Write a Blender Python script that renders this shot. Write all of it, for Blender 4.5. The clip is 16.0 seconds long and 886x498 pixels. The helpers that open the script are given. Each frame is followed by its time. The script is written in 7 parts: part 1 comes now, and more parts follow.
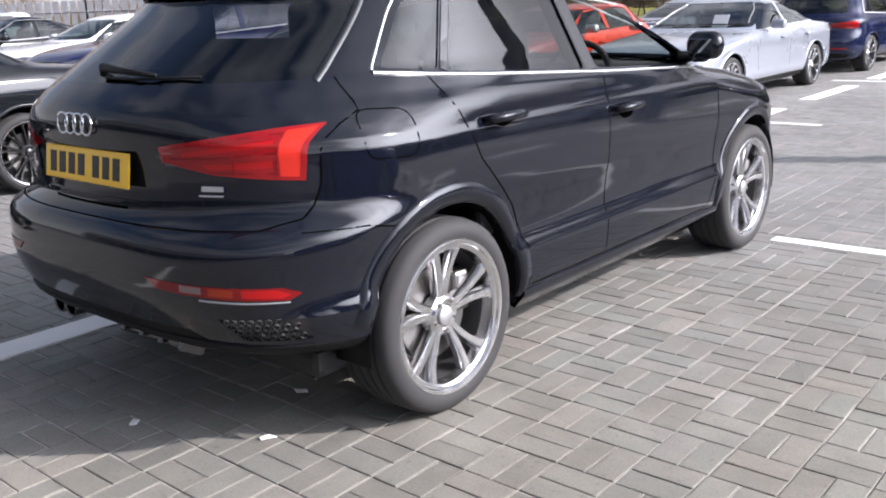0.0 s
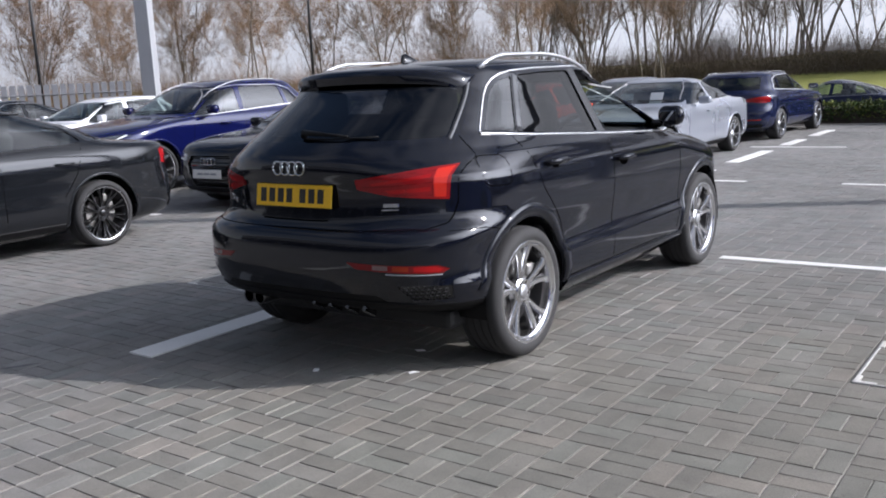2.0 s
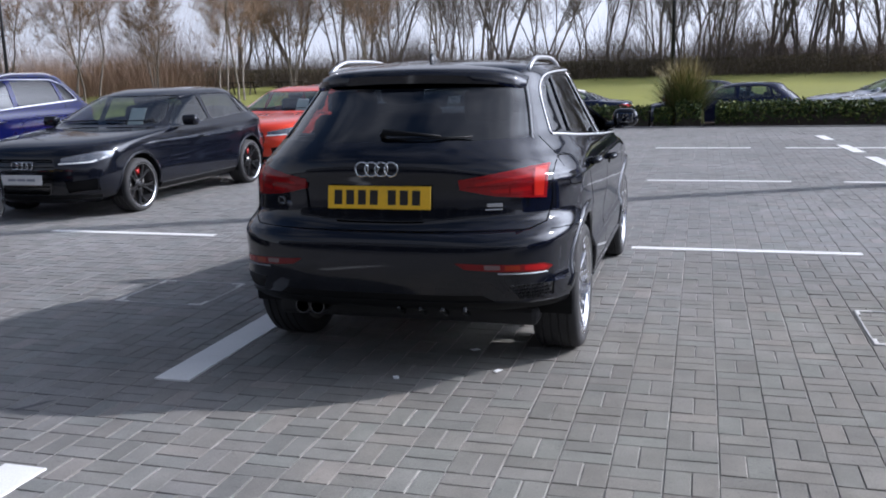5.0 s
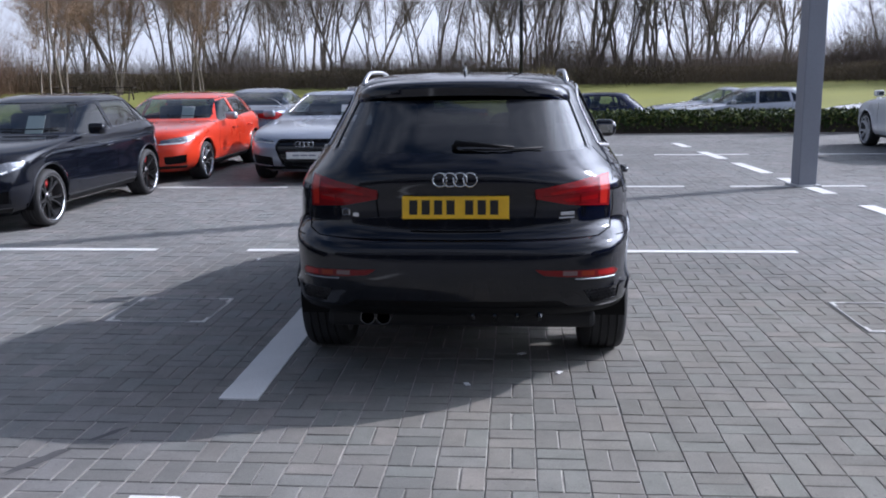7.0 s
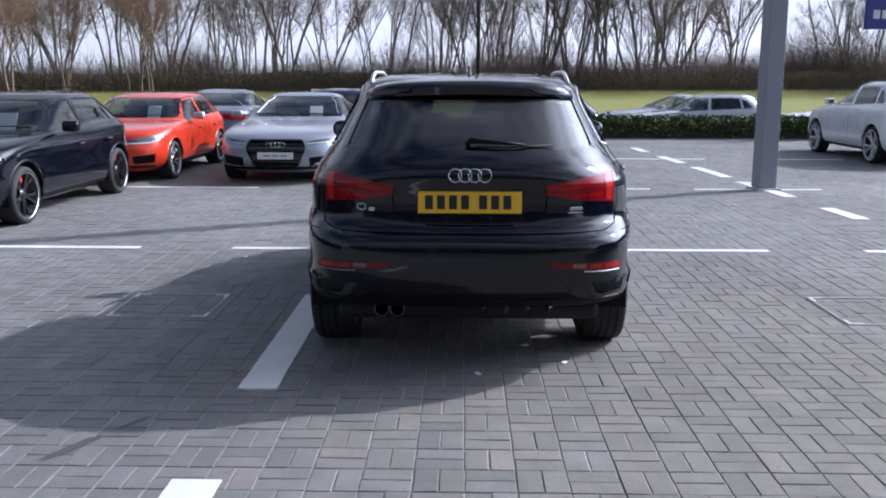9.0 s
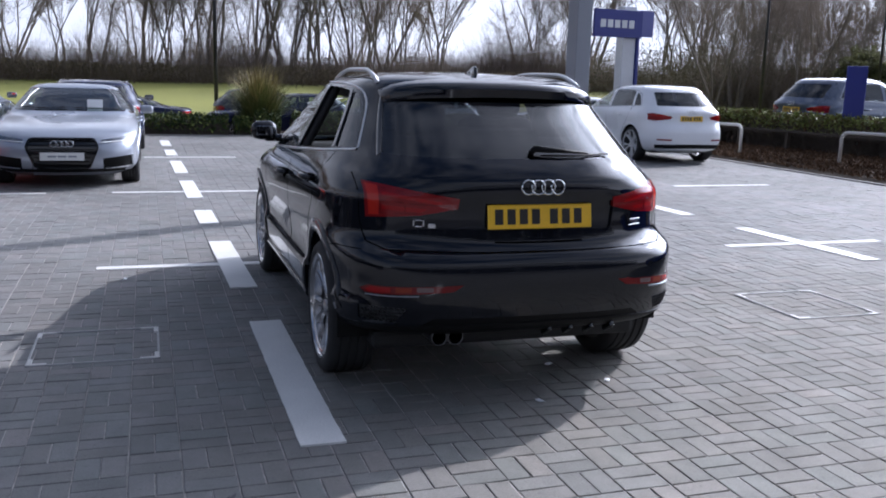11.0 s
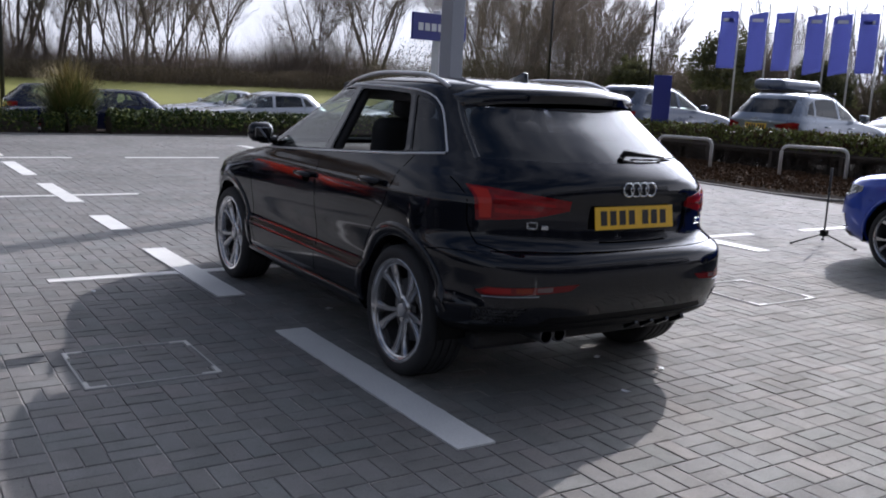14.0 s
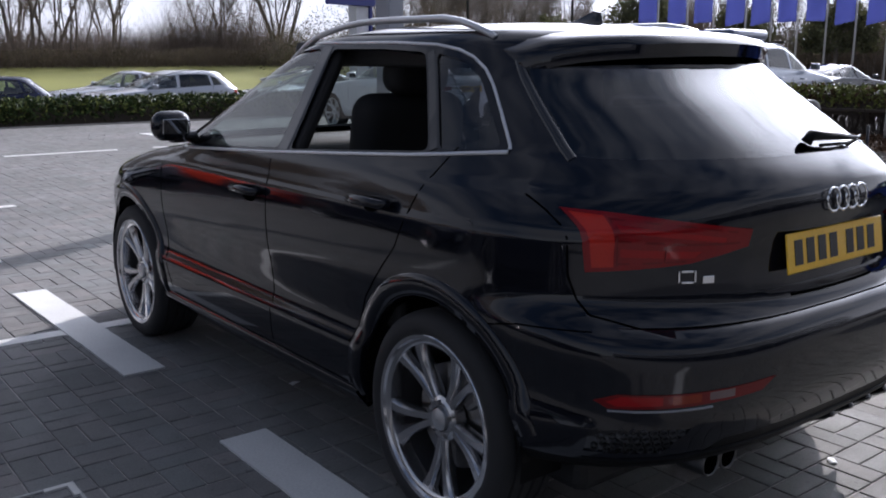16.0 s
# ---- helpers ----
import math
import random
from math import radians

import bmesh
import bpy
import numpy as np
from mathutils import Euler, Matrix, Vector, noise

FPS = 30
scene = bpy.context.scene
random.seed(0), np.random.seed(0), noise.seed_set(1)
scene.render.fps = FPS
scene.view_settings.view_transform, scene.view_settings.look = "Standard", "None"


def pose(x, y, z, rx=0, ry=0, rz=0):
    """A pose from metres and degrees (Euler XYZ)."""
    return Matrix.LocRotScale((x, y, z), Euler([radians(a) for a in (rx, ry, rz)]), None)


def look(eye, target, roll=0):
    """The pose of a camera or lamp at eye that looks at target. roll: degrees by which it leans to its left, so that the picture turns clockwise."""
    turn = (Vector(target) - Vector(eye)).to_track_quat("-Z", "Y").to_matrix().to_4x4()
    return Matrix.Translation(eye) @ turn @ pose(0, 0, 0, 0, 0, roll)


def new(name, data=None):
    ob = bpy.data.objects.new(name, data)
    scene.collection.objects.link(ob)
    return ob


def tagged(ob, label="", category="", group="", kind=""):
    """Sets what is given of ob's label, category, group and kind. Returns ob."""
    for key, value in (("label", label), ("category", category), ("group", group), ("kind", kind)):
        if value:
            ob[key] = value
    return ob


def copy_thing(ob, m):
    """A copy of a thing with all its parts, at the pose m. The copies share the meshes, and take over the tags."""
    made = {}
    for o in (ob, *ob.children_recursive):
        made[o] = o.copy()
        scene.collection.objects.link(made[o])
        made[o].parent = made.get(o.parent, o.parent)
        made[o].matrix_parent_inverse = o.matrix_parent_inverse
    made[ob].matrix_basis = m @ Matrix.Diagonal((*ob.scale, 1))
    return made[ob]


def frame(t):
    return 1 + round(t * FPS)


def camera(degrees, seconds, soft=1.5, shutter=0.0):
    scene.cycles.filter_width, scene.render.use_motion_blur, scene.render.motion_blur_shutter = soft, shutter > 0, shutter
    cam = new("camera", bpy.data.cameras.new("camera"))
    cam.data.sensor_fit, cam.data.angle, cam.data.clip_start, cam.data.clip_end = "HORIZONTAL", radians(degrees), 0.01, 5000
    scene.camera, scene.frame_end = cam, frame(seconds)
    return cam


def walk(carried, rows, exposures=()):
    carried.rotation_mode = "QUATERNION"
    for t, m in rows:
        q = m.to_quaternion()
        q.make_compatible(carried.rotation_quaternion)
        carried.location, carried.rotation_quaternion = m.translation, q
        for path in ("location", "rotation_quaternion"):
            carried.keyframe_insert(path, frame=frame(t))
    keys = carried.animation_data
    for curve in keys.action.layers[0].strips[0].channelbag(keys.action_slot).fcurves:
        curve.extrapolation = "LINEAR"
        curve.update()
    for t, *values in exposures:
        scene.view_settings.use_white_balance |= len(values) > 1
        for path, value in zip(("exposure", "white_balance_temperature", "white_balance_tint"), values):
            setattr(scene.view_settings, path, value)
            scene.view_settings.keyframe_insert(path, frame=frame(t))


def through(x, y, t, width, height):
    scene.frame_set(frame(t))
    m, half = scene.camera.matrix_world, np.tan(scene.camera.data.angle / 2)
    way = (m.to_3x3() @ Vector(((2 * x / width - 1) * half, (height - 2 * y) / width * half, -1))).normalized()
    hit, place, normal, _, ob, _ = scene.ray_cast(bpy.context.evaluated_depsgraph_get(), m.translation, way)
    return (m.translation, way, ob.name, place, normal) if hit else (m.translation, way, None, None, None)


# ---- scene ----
cam = camera(52.2, 16.0, 1.9)
PATH = [
    (0, (2.766, -1.367, 1.368), (1.504, 0.093, 0.844), -2.3),
    (0.5, (3.004, -1.868, 1.383), (1.737, -0.384, 0.943), -2.0),
    (1, (3.086, -2.332, 1.393), (1.846, -0.812, 1.006), -2.2),
    (1.5, (3.14, -2.751, 1.422), (1.952, -1.185, 1.055), -2.7),
    (2, (3.229, -3.091, 1.438), (2.068, -1.505, 1.07), -2.8),
    (2.5, (3.245, -3.227, 1.45), (2.115, -1.617, 1.088), -2.6),
    (3, (3.125, -3.414, 1.438), (2.041, -1.777, 1.059), -2.8),
    (3.5, (2.89, -3.629, 1.44), (1.903, -1.933, 1.048), -3.2),
    (4, (2.427, -3.683, 1.441), (1.579, -1.917, 1.042), -2.7),
    (4.5, (1.946, -3.838, 1.446), (1.244, -2.007, 1.055), -1.7),
    (5, (1.472, -3.949, 1.497), (0.93, -2.063, 1.109), -1.4),
    (7.3, (0.224, -4.329, 1.543), (0.09, -2.37, 1.164), -0.7),
    (7.5, (0.2, -4.388, 1.534), (0.076, -2.428, 1.155), -0.7),
    (8, (0.168, -4.487, 1.541), (0.053, -2.525, 1.167), -0.5),
    (8.5, (0.139, -4.513, 1.538), (0.033, -2.55, 1.168), -0.1),
    (9, (-0.04, -4.423, 1.518), (-0.081, -2.458, 1.148), 0.1),
    (9.5, (-0.365, -4.283, 1.527), (-0.277, -2.317, 1.168), 0.2),
    (10, (-0.858, -4.164, 1.521), (-0.59, -2.216, 1.159), 1.1),
    (10.2, (-1.034, -4.085, 1.532), (-0.69, -2.149, 1.165), 1.4),
    (12.3, (-2.717, -3.235, 1.485), (-1.779, -1.51, 1.109), 1.9),
    (12.5, (-2.851, -3.223, 1.481), (-1.875, -1.519, 1.103), 2.3),
    (13, (-3.113, -3.233, 1.511), (-2.072, -1.564, 1.15), 3.0),
    (13.5, (-3.173, -3.183, 1.51), (-2.112, -1.525, 1.159), 3.2),
    (14, (-3.173, -3.099, 1.49), (-2.102, -1.447, 1.137), 2.9),
    (14.5, (-3.025, -2.76, 1.478), (-1.95, -1.112, 1.116), 1.8),
    (15, (-2.887, -2.341, 1.437), (-1.775, -0.724, 1.051), 0.9),
    (15.5, (-2.719, -1.806, 1.444), (-1.528, -0.249, 1.049), 0.7),
    (16, (-2.466, -1.214, 1.428), (-1.254, 0.322, 1.014), 0.1),
]
EXPOSE = [(0, 0.44, 6450, 17), (0.5, 0.35, 6400, 17), (1.5, -0.19, 6300, 16), (3.5, -0.36, 6000, 15), (5, -0.26, 5900, 16), (7.5, -0.28, 5780, 17), (9, -0.2, 5780, 18), (12.5, -0.14, 5850, 17), (13, -0.15, 6000, 17), (14, -0.48, 6150, 17), (15, -0.52, 6150, 17), (16, -0.33, 6100, 18)]
walk(cam, [(t, look(eye, target, roll)) for t, eye, target, roll in PATH], EXPOSE)

# ---- daylight ----
SUN = Vector((1.42, 0.74, 1.0)).normalized()
world = bpy.data.worlds.new("world")
scene.world = world
world.use_nodes = True
wn, wl = world.node_tree.nodes, world.node_tree.links
wn.clear()
w_out = wn.new("ShaderNodeOutputWorld")
w_bg = wn.new("ShaderNodeBackground")
w_bg.inputs["Strength"].default_value = 0.034
sky = wn.new("ShaderNodeTexSky")
sky.sky_type = "NISHITA"
sky.sun_disc = False
sky.sun_elevation = math.asin(SUN.z)
sky.sun_rotation = math.atan2(SUN.x, SUN.y)
sky.air_density, sky.dust_density, sky.ozone_density = 1.0, 0.5, 1.5
w_co = wn.new("ShaderNodeTexCoord")
w_map = wn.new("ShaderNodeMapping")
w_map.inputs["Scale"].default_value = (1.0, 1.0, 2.6)
w_noise = wn.new("ShaderNodeTexNoise")
w_noise.inputs["Scale"].default_value = 1.5
w_noise.inputs["Detail"].default_value = 9.0
w_noise.inputs["Roughness"].default_value = 0.58
w_ramp = wn.new("ShaderNodeValToRGB")
w_ramp.color_ramp.elements[0].position = 0.36
w_ramp.color_ramp.elements[1].position = 0.60
w_cloud = wn.new("ShaderNodeMix")
w_cloud.data_type = "RGBA"
wl.new(w_co.outputs["Generated"], w_map.inputs["Vector"])
wl.new(w_map.outputs["Vector"], w_noise.inputs["Vector"])
w_split = wn.new("ShaderNodeSeparateXYZ")
wl.new(w_co.outputs["Generated"], w_split.inputs[0])
w_low = wn.new("ShaderNodeMapRange")
w_low.inputs["From Min"].default_value, w_low.inputs["From Max"].default_value = 0.0, 0.75
w_low.inputs["To Min"].default_value, w_low.inputs["To Max"].default_value = 0.18, -0.13
wl.new(w_split.outputs["Z"], w_low.inputs["Value"])
w_sum = wn.new("ShaderNodeMath")
wl.new(w_noise.outputs["Fac"], w_sum.inputs[0])
wl.new(w_low.outputs["Result"], w_sum.inputs[1])

# clouds glow towards the sun
w_dot = wn.new("ShaderNodeVectorMath"); w_dot.operation = "DOT_PRODUCT"
w_dot.inputs[1].default_value = SUN
wl.new(w_co.outputs["Generated"], w_dot.inputs[0])
w_glow = wn.new("ShaderNodeFloatCurve")
curve = w_glow.mapping.curves[0]
curve.points[0].location = (0.0, 0.17)
curve.points[1].location = (1.0, 0.85)
for spot in ((0.45, 0.27), (0.60, 0.32), (0.76, 0.44), (0.86, 0.48)):
    curve.points.new(*spot)
w_glow.mapping.update()
w_half = wn.new("ShaderNodeMath"); w_half.operation = "MULTIPLY_ADD"
w_half.inputs[1].default_value, w_half.inputs[2].default_value = 0.5, 0.5
wl.new(w_dot.outputs["Value"], w_half.inputs[0])
wl.new(w_half.outputs[0], w_glow.inputs["Value"])
# a bank of cloud round the sun
w_near = wn.new("ShaderNodeMapRange")
w_near.inputs["From Min"].default_value, w_near.inputs["From Max"].default_value = 0.72, 0.95
w_near.inputs["To Min"].default_value, w_near.inputs["To Max"].default_value = 0.0, 0.16
wl.new(w_half.outputs[0], w_near.inputs["Value"])
w_more = wn.new("ShaderNodeMath")
wl.new(w_sum.outputs[0], w_more.inputs[0])
wl.new(w_near.outputs["Result"], w_more.inputs[1])
wl.new(w_more.outputs[0], w_ramp.inputs["Fac"])
w_tint = wn.new("ShaderNodeVectorMath"); w_tint.operation = "SCALE"
w_tint.inputs[0].default_value = (53.5, 56.2, 60.5)
w_band = wn.new("ShaderNodeMapRange")
w_band.inputs["From Min"].default_value, w_band.inputs["From Max"].default_value = 0.0, 0.45
w_band.inputs["To Min"].default_value, w_band.inputs["To Max"].default_value = 1.8, 1.05
wl.new(w_split.outputs["Z"], w_band.inputs["Value"])
w_lum = wn.new("ShaderNodeMath"); w_lum.operation = "MULTIPLY"
wl.new(w_glow.outputs[0], w_lum.inputs[0])
wl.new(w_band.outputs["Result"], w_lum.inputs[1])
w_halo = wn.new("ShaderNodeMapRange")
w_halo.interpolation_type = "SMOOTHSTEP"
w_halo.inputs["From Min"].default_value, w_halo.inputs["From Max"].default_value = 0.90, 0.995
w_halo.inputs["To Min"].default_value, w_halo.inputs["To Max"].default_value = 0.0, 5.5
wl.new(w_half.outputs[0], w_halo.inputs["Value"])
w_lum2 = wn.new("ShaderNodeMath"); w_lum2.operation = "MULTIPLY"
wl.new(w_lum.outputs[0], w_lum2.inputs[0])
w_edge = wn.new("ShaderNodeMapRange")
w_edge.inputs["From Min"].default_value, w_edge.inputs["From Max"].default_value = 0.45, 0.85
w_edge.inputs["To Min"].default_value, w_edge.inputs["To Max"].default_value = 1.0, 0.0
wl.new(w_split.outputs["Z"], w_edge.inputs["Value"])
w_part = wn.new("ShaderNodeMath"); w_part.operation = "MULTIPLY_ADD"
w_part.inputs[2].default_value = 1.0
wl.new(w_halo.outputs["Result"], w_part.inputs[0])
wl.new(w_edge.outputs["Result"], w_part.inputs[1])
wl.new(w_part.outputs[0], w_lum2.inputs[1])
wl.new(w_lum2.outputs[0], w_tint.inputs["Scale"])
wl.new(w_tint.outputs[0], w_cloud.inputs["B"])
wl.new(w_ramp.outputs["Color"], w_cloud.inputs["Factor"])
w_blue = wn.new("ShaderNodeVectorMath"); w_blue.operation = "SCALE"
w_blue.inputs["Scale"].default_value = 2.7
wl.new(sky.outputs["Color"], w_blue.inputs[0])
wl.new(w_blue.outputs[0], w_cloud.inputs["A"])
wl.new(w_cloud.outputs["Result"], w_bg.inputs["Color"])
wl.new(w_bg.outputs["Background"], w_out.inputs["Surface"])

sun_data = bpy.data.lights.new("sun", "SUN")
sun_data.energy = 5.5
sun_data.angle = radians(0.55)
sun_data.color = (1.0, 0.955, 0.90)
sun = new("sun", sun_data)
sun.matrix_world = look(SUN * 60, (0, 0, 0))

# ---- materials ----
def principled(name):
    m = bpy.data.materials.new(name)
    m.use_nodes = True
    return m, m.node_tree.nodes, m.node_tree.links, m.node_tree.nodes["Principled BSDF"]


def surface(name, color, rough=0.6, metal=0.0, coat=0.0, vary=0.12, scale=3.0, fine=60.0, fine_vary=0.10,
            bump=0.0, bump_scale=80.0, rough_vary=0.08, island=0.0, piece=0.0, spec=0.5):
    """Colour with stains at one scale, grain at a second, roughness wear and a fine relief."""
    m, n, l, b = principled(name)
    co = n.new("ShaderNodeTexCoord")
    big = n.new("ShaderNodeTexNoise")
    big.inputs["Scale"].default_value, big.inputs["Detail"].default_value = scale, 5.0
    small = n.new("ShaderNodeTexNoise")
    small.inputs["Scale"].default_value, small.inputs["Detail"].default_value = fine, 3.0
    l.new(co.outputs["Object"], big.inputs["Vector"])
    l.new(co.outputs["Object"], small.inputs["Vector"])
    add = n.new("ShaderNodeMath"); add.operation = "MULTIPLY_ADD"
    add.inputs[1].default_value, add.inputs[2].default_value = 2 * vary, 1.0 - vary - fine_vary
    l.new(big.outputs["Fac"], add.inputs[0])
    add2 = n.new("ShaderNodeMath"); add2.operation = "MULTIPLY_ADD"
    add2.inputs[1].default_value = 2 * fine_vary
    l.new(small.outputs["Fac"], add2.inputs[0])
    l.new(add.outputs[0], add2.inputs[2])
    value = add2.outputs[0]
    for amount, node, out in ((island, "ShaderNodeNewGeometry", "Random Per Island"), (piece, "ShaderNodeObjectInfo", "Random")):
        if amount:
            r = n.new(node)
            k = n.new("ShaderNodeMath"); k.operation = "MULTIPLY_ADD"
            k.inputs[1].default_value, k.inputs[2].default_value = 2 * amount, 1.0 - amount
            l.new(r.outputs[out], k.inputs[0])
            t = n.new("ShaderNodeMath"); t.operation = "MULTIPLY"
            l.new(value, t.inputs[0]); l.new(k.outputs[0], t.inputs[1])
            value = t.outputs[0]
    col = n.new("ShaderNodeVectorMath"); col.operation = "SCALE"
    col.inputs[0].default_value = color[:3]
    l.new(value, col.inputs["Scale"])
    l.new(col.outputs[0], b.inputs["Base Color"])
    ro = n.new("ShaderNodeMath"); ro.operation = "MULTIPLY_ADD"; ro.use_clamp = True
    ro.inputs[1].default_value, ro.inputs[2].default_value = 2 * rough_vary, rough - rough_vary
    l.new(big.outputs["Fac"], ro.inputs[0])
    l.new(ro.outputs[0], b.inputs["Roughness"])
    b.inputs["Metallic"].default_value = metal
    b.inputs["Coat Weight"].default_value = coat
    b.inputs["Coat Roughness"].default_value = 0.07
    b.inputs["Specular IOR Level"].default_value = spec
    if bump:
        relief = n.new("ShaderNodeTexNoise")
        relief.inputs["Scale"].default_value, relief.inputs["Detail"].default_value = bump_scale, 4.0
        bp = n.new("ShaderNodeBump")
        bp.inputs["Strength"].default_value, bp.inputs["Distance"].default_value = bump, 0.004
        l.new(co.outputs["Object"], relief.inputs["Vector"])
        l.new(relief.outputs["Fac"], bp.inputs["Height"])
        l.new(bp.outputs["Normal"], b.inputs["Normal"])
    return m


def car_paint(name, color, metal=0.35, rough=0.28, spec=0.25):
    return surface(name, color, rough, metal, 1.0, vary=0.05, scale=2.0, fine=900.0, fine_vary=0.12, rough_vary=0.03, spec=spec)


def pane(name, tint, ior=1.5):
    """A sheet of glass: tinted see-through, with the gloss of its face."""
    m = bpy.data.materials.new(name)
    m.use_nodes = True
    n, l = m.node_tree.nodes, m.node_tree.links
    n.clear()
    out = n.new("ShaderNodeOutputMaterial")
    clear = n.new("ShaderNodeBsdfTransparent"); clear.inputs["Color"].default_value = (*tint, 1)
    gloss = n.new("ShaderNodeBsdfGlossy"); gloss.inputs["Roughness"].default_value = 0.015
    base = ((ior - 1) / (ior + 1)) ** 2
    face = n.new("ShaderNodeLayerWeight"); face.inputs["Blend"].default_value = 0.5
    power = n.new("ShaderNodeMath"); power.operation = "POWER"; power.inputs[1].default_value = 4.5
    fres = n.new("ShaderNodeMath"); fres.operation = "MULTIPLY_ADD"
    fres.inputs[1].default_value, fres.inputs[2].default_value = 1 - base, base
    l.new(face.outputs["Facing"], power.inputs[0])
    l.new(power.outputs[0], fres.inputs[0])
    mix = n.new("ShaderNodeMixShader")
    l.new(fres.outputs[0], mix.inputs[0])
    l.new(clear.outputs[0], mix.inputs[1])
    l.new(gloss.outputs[0], mix.inputs[2])
    l.new(mix.outputs[0], out.inputs["Surface"])
    return m


def lens(name, color):
    return surface(name, color, 0.25, 0.0, 0.7, vary=0.15, scale=9.0, fine=240.0, fine_vary=0.15, rough_vary=0.02, spec=0.0)


PAINT_BLACK = car_paint("black_paint", (0.0042, 0.0052, 0.0092), 0.0, 0.25, 0.0)
PAINT_GREY = car_paint("dark_grey_paint", (0.007, 0.008, 0.010), 0.0, 0.28, 0.0)
PAINT_BLUE = car_paint("royal_blue_paint", (0.004, 0.006, 0.050), 0.1, 0.28, 0.0)
PAINT_BRIGHT_BLUE = car_paint("bright_blue_paint", (0.008, 0.05, 0.38))
PAINT_NAVY = car_paint("navy_paint", (0.008, 0.012, 0.040), 0.1, 0.28, 0.0)
PAINT_RED = car_paint("orange_red_paint", (0.62, 0.045, 0.015), 0.0)
PAINT_SILVER = car_paint("silver_paint", (0.36, 0.39, 0.45), 0.5)
PAINT_STEEL = car_paint("steel_blue_paint", (0.23, 0.265, 0.325), 0.5)
PAINT_BLUEGREY = car_paint("blue_grey_paint", (0.10, 0.12, 0.17), 0.4)
PAINT_WHITE = car_paint("white_paint", (0.84, 0.86, 0.90), 0.0)
PAINT_PALE = car_paint("pale_silver_paint", (0.56, 0.59, 0.65), 0.1)
PAINT_MAROON = car_paint("maroon_paint", (0.16, 0.02, 0.03), 0.2)

GLASS_DARK = pane("privacy_glass", (0.17, 0.18, 0.20), 1.85)
GLASS = pane("clear_glass", (0.60, 0.68, 0.66), 2.25)
BLACK_PLASTIC = surface("black_plastic", (0.0055, 0.0055, 0.006), 0.5, bump=0.12, bump_scale=400, spec=0.14)
GLOSS_BLACK = surface("gloss_black", (0.006, 0.006, 0.007), 0.14, coat=0.6, vary=0.05, rough_vary=0.02)
RUBBER = surface("tyre_rubber", (0.022, 0.022, 0.023), 0.78, vary=0.25, scale=6, bump=0.25, bump_scale=220)
ALLOY = surface("polished_alloy", (0.58, 0.58, 0.59), 0.17, 0.96, vary=0.08, scale=12, rough_vary=0.08)
ALLOY_PALE = surface("silver_painted_alloy", (0.62, 0.63, 0.65), 0.42, 0.3, vary=0.06)
ALLOY_DARK = surface("black_alloy", (0.015, 0.015, 0.016), 0.25, 0.5, 0.5)
DISC_STEEL = surface("brake_steel", (0.30, 0.29, 0.28), 0.38, 1.0, fine=200)
# barrel and webs toned dark: the shade inside the wheel put into the colour
RIM_SHADED = surface("rim_barrel", (0.085, 0.085, 0.088), 0.45, 0.6)
PIPE_STEEL = surface("pipe_steel", (0.13, 0.13, 0.135), 0.30, 1.0)
VENT_MESH = surface("vent_mesh", (0.13, 0.13, 0.135), 0.5, 0.3)
CALIPER_RED = surface("caliper_red", (0.5, 0.02, 0.02), 0.35)
CHROME = surface("chrome", (0.78, 0.79, 0.80), 0.10, 1.0, vary=0.04, rough_vary=0.03)
MIRROR = surface("mirror_glass", (0.35, 0.36, 0.38), 0.03, 1.0, vary=0.02, rough_vary=0.01)
SATIN = surface("satin_aluminium", (0.56, 0.57, 0.59), 0.40, 0.9, vary=0.05)
SATIN_DULL = surface("worn_aluminium", (0.36, 0.37, 0.39), 0.50, 0.8, vary=0.05)
GROOVE = surface("panel_gap", (0.002, 0.002, 0.002), 0.9, spec=0.0)
RED_LENS = lens("red_lens", (0.21, 0.007, 0.009))
RED_BRIGHT = lens("bright_red_lens", (0.31, 0.006, 0.007))
RED_COLUMN = lens("orange_red_lens", (0.47, 0.022, 0.012))
DARK_RED = lens("smoked_red_lens", (0.14, 0.005, 0.006))
AMBER = lens("amber_lens", (0.22, 0.022, 0.006))
CLEAR_LENS = surface("lamp_reflector", (0.20, 0.21, 0.23), 0.12, 0.7, 1.0, fine=300, fine_vary=0.2)
LENS_DIM = surface("dim_clear_lens", (0.15, 0.10, 0.10), 0.25, coat=0.6, spec=0.2)
PLATE_YELLOW = surface("plate_yellow", (0.80, 0.47, 0.012), 0.35, coat=0.3, vary=0.05)
PLATE_WHITE = surface("plate_white", (0.74, 0.74, 0.72), 0.35, coat=0.3, vary=0.05)
PLATE_INK = surface("plate_black", (0.012, 0.010, 0.008), 0.45)
SEAT_CLOTH = surface("dark_seat_cloth", (0.014, 0.014, 0.015), 0.85, bump=0.3, bump_scale=300)
CABIN = surface("cabin_trim", (0.012, 0.012, 0.013), 0.7, bump=0.15, bump_scale=300)
PAPER = surface("white_card", (0.80, 0.82, 0.82), 0.7, vary=0.04)

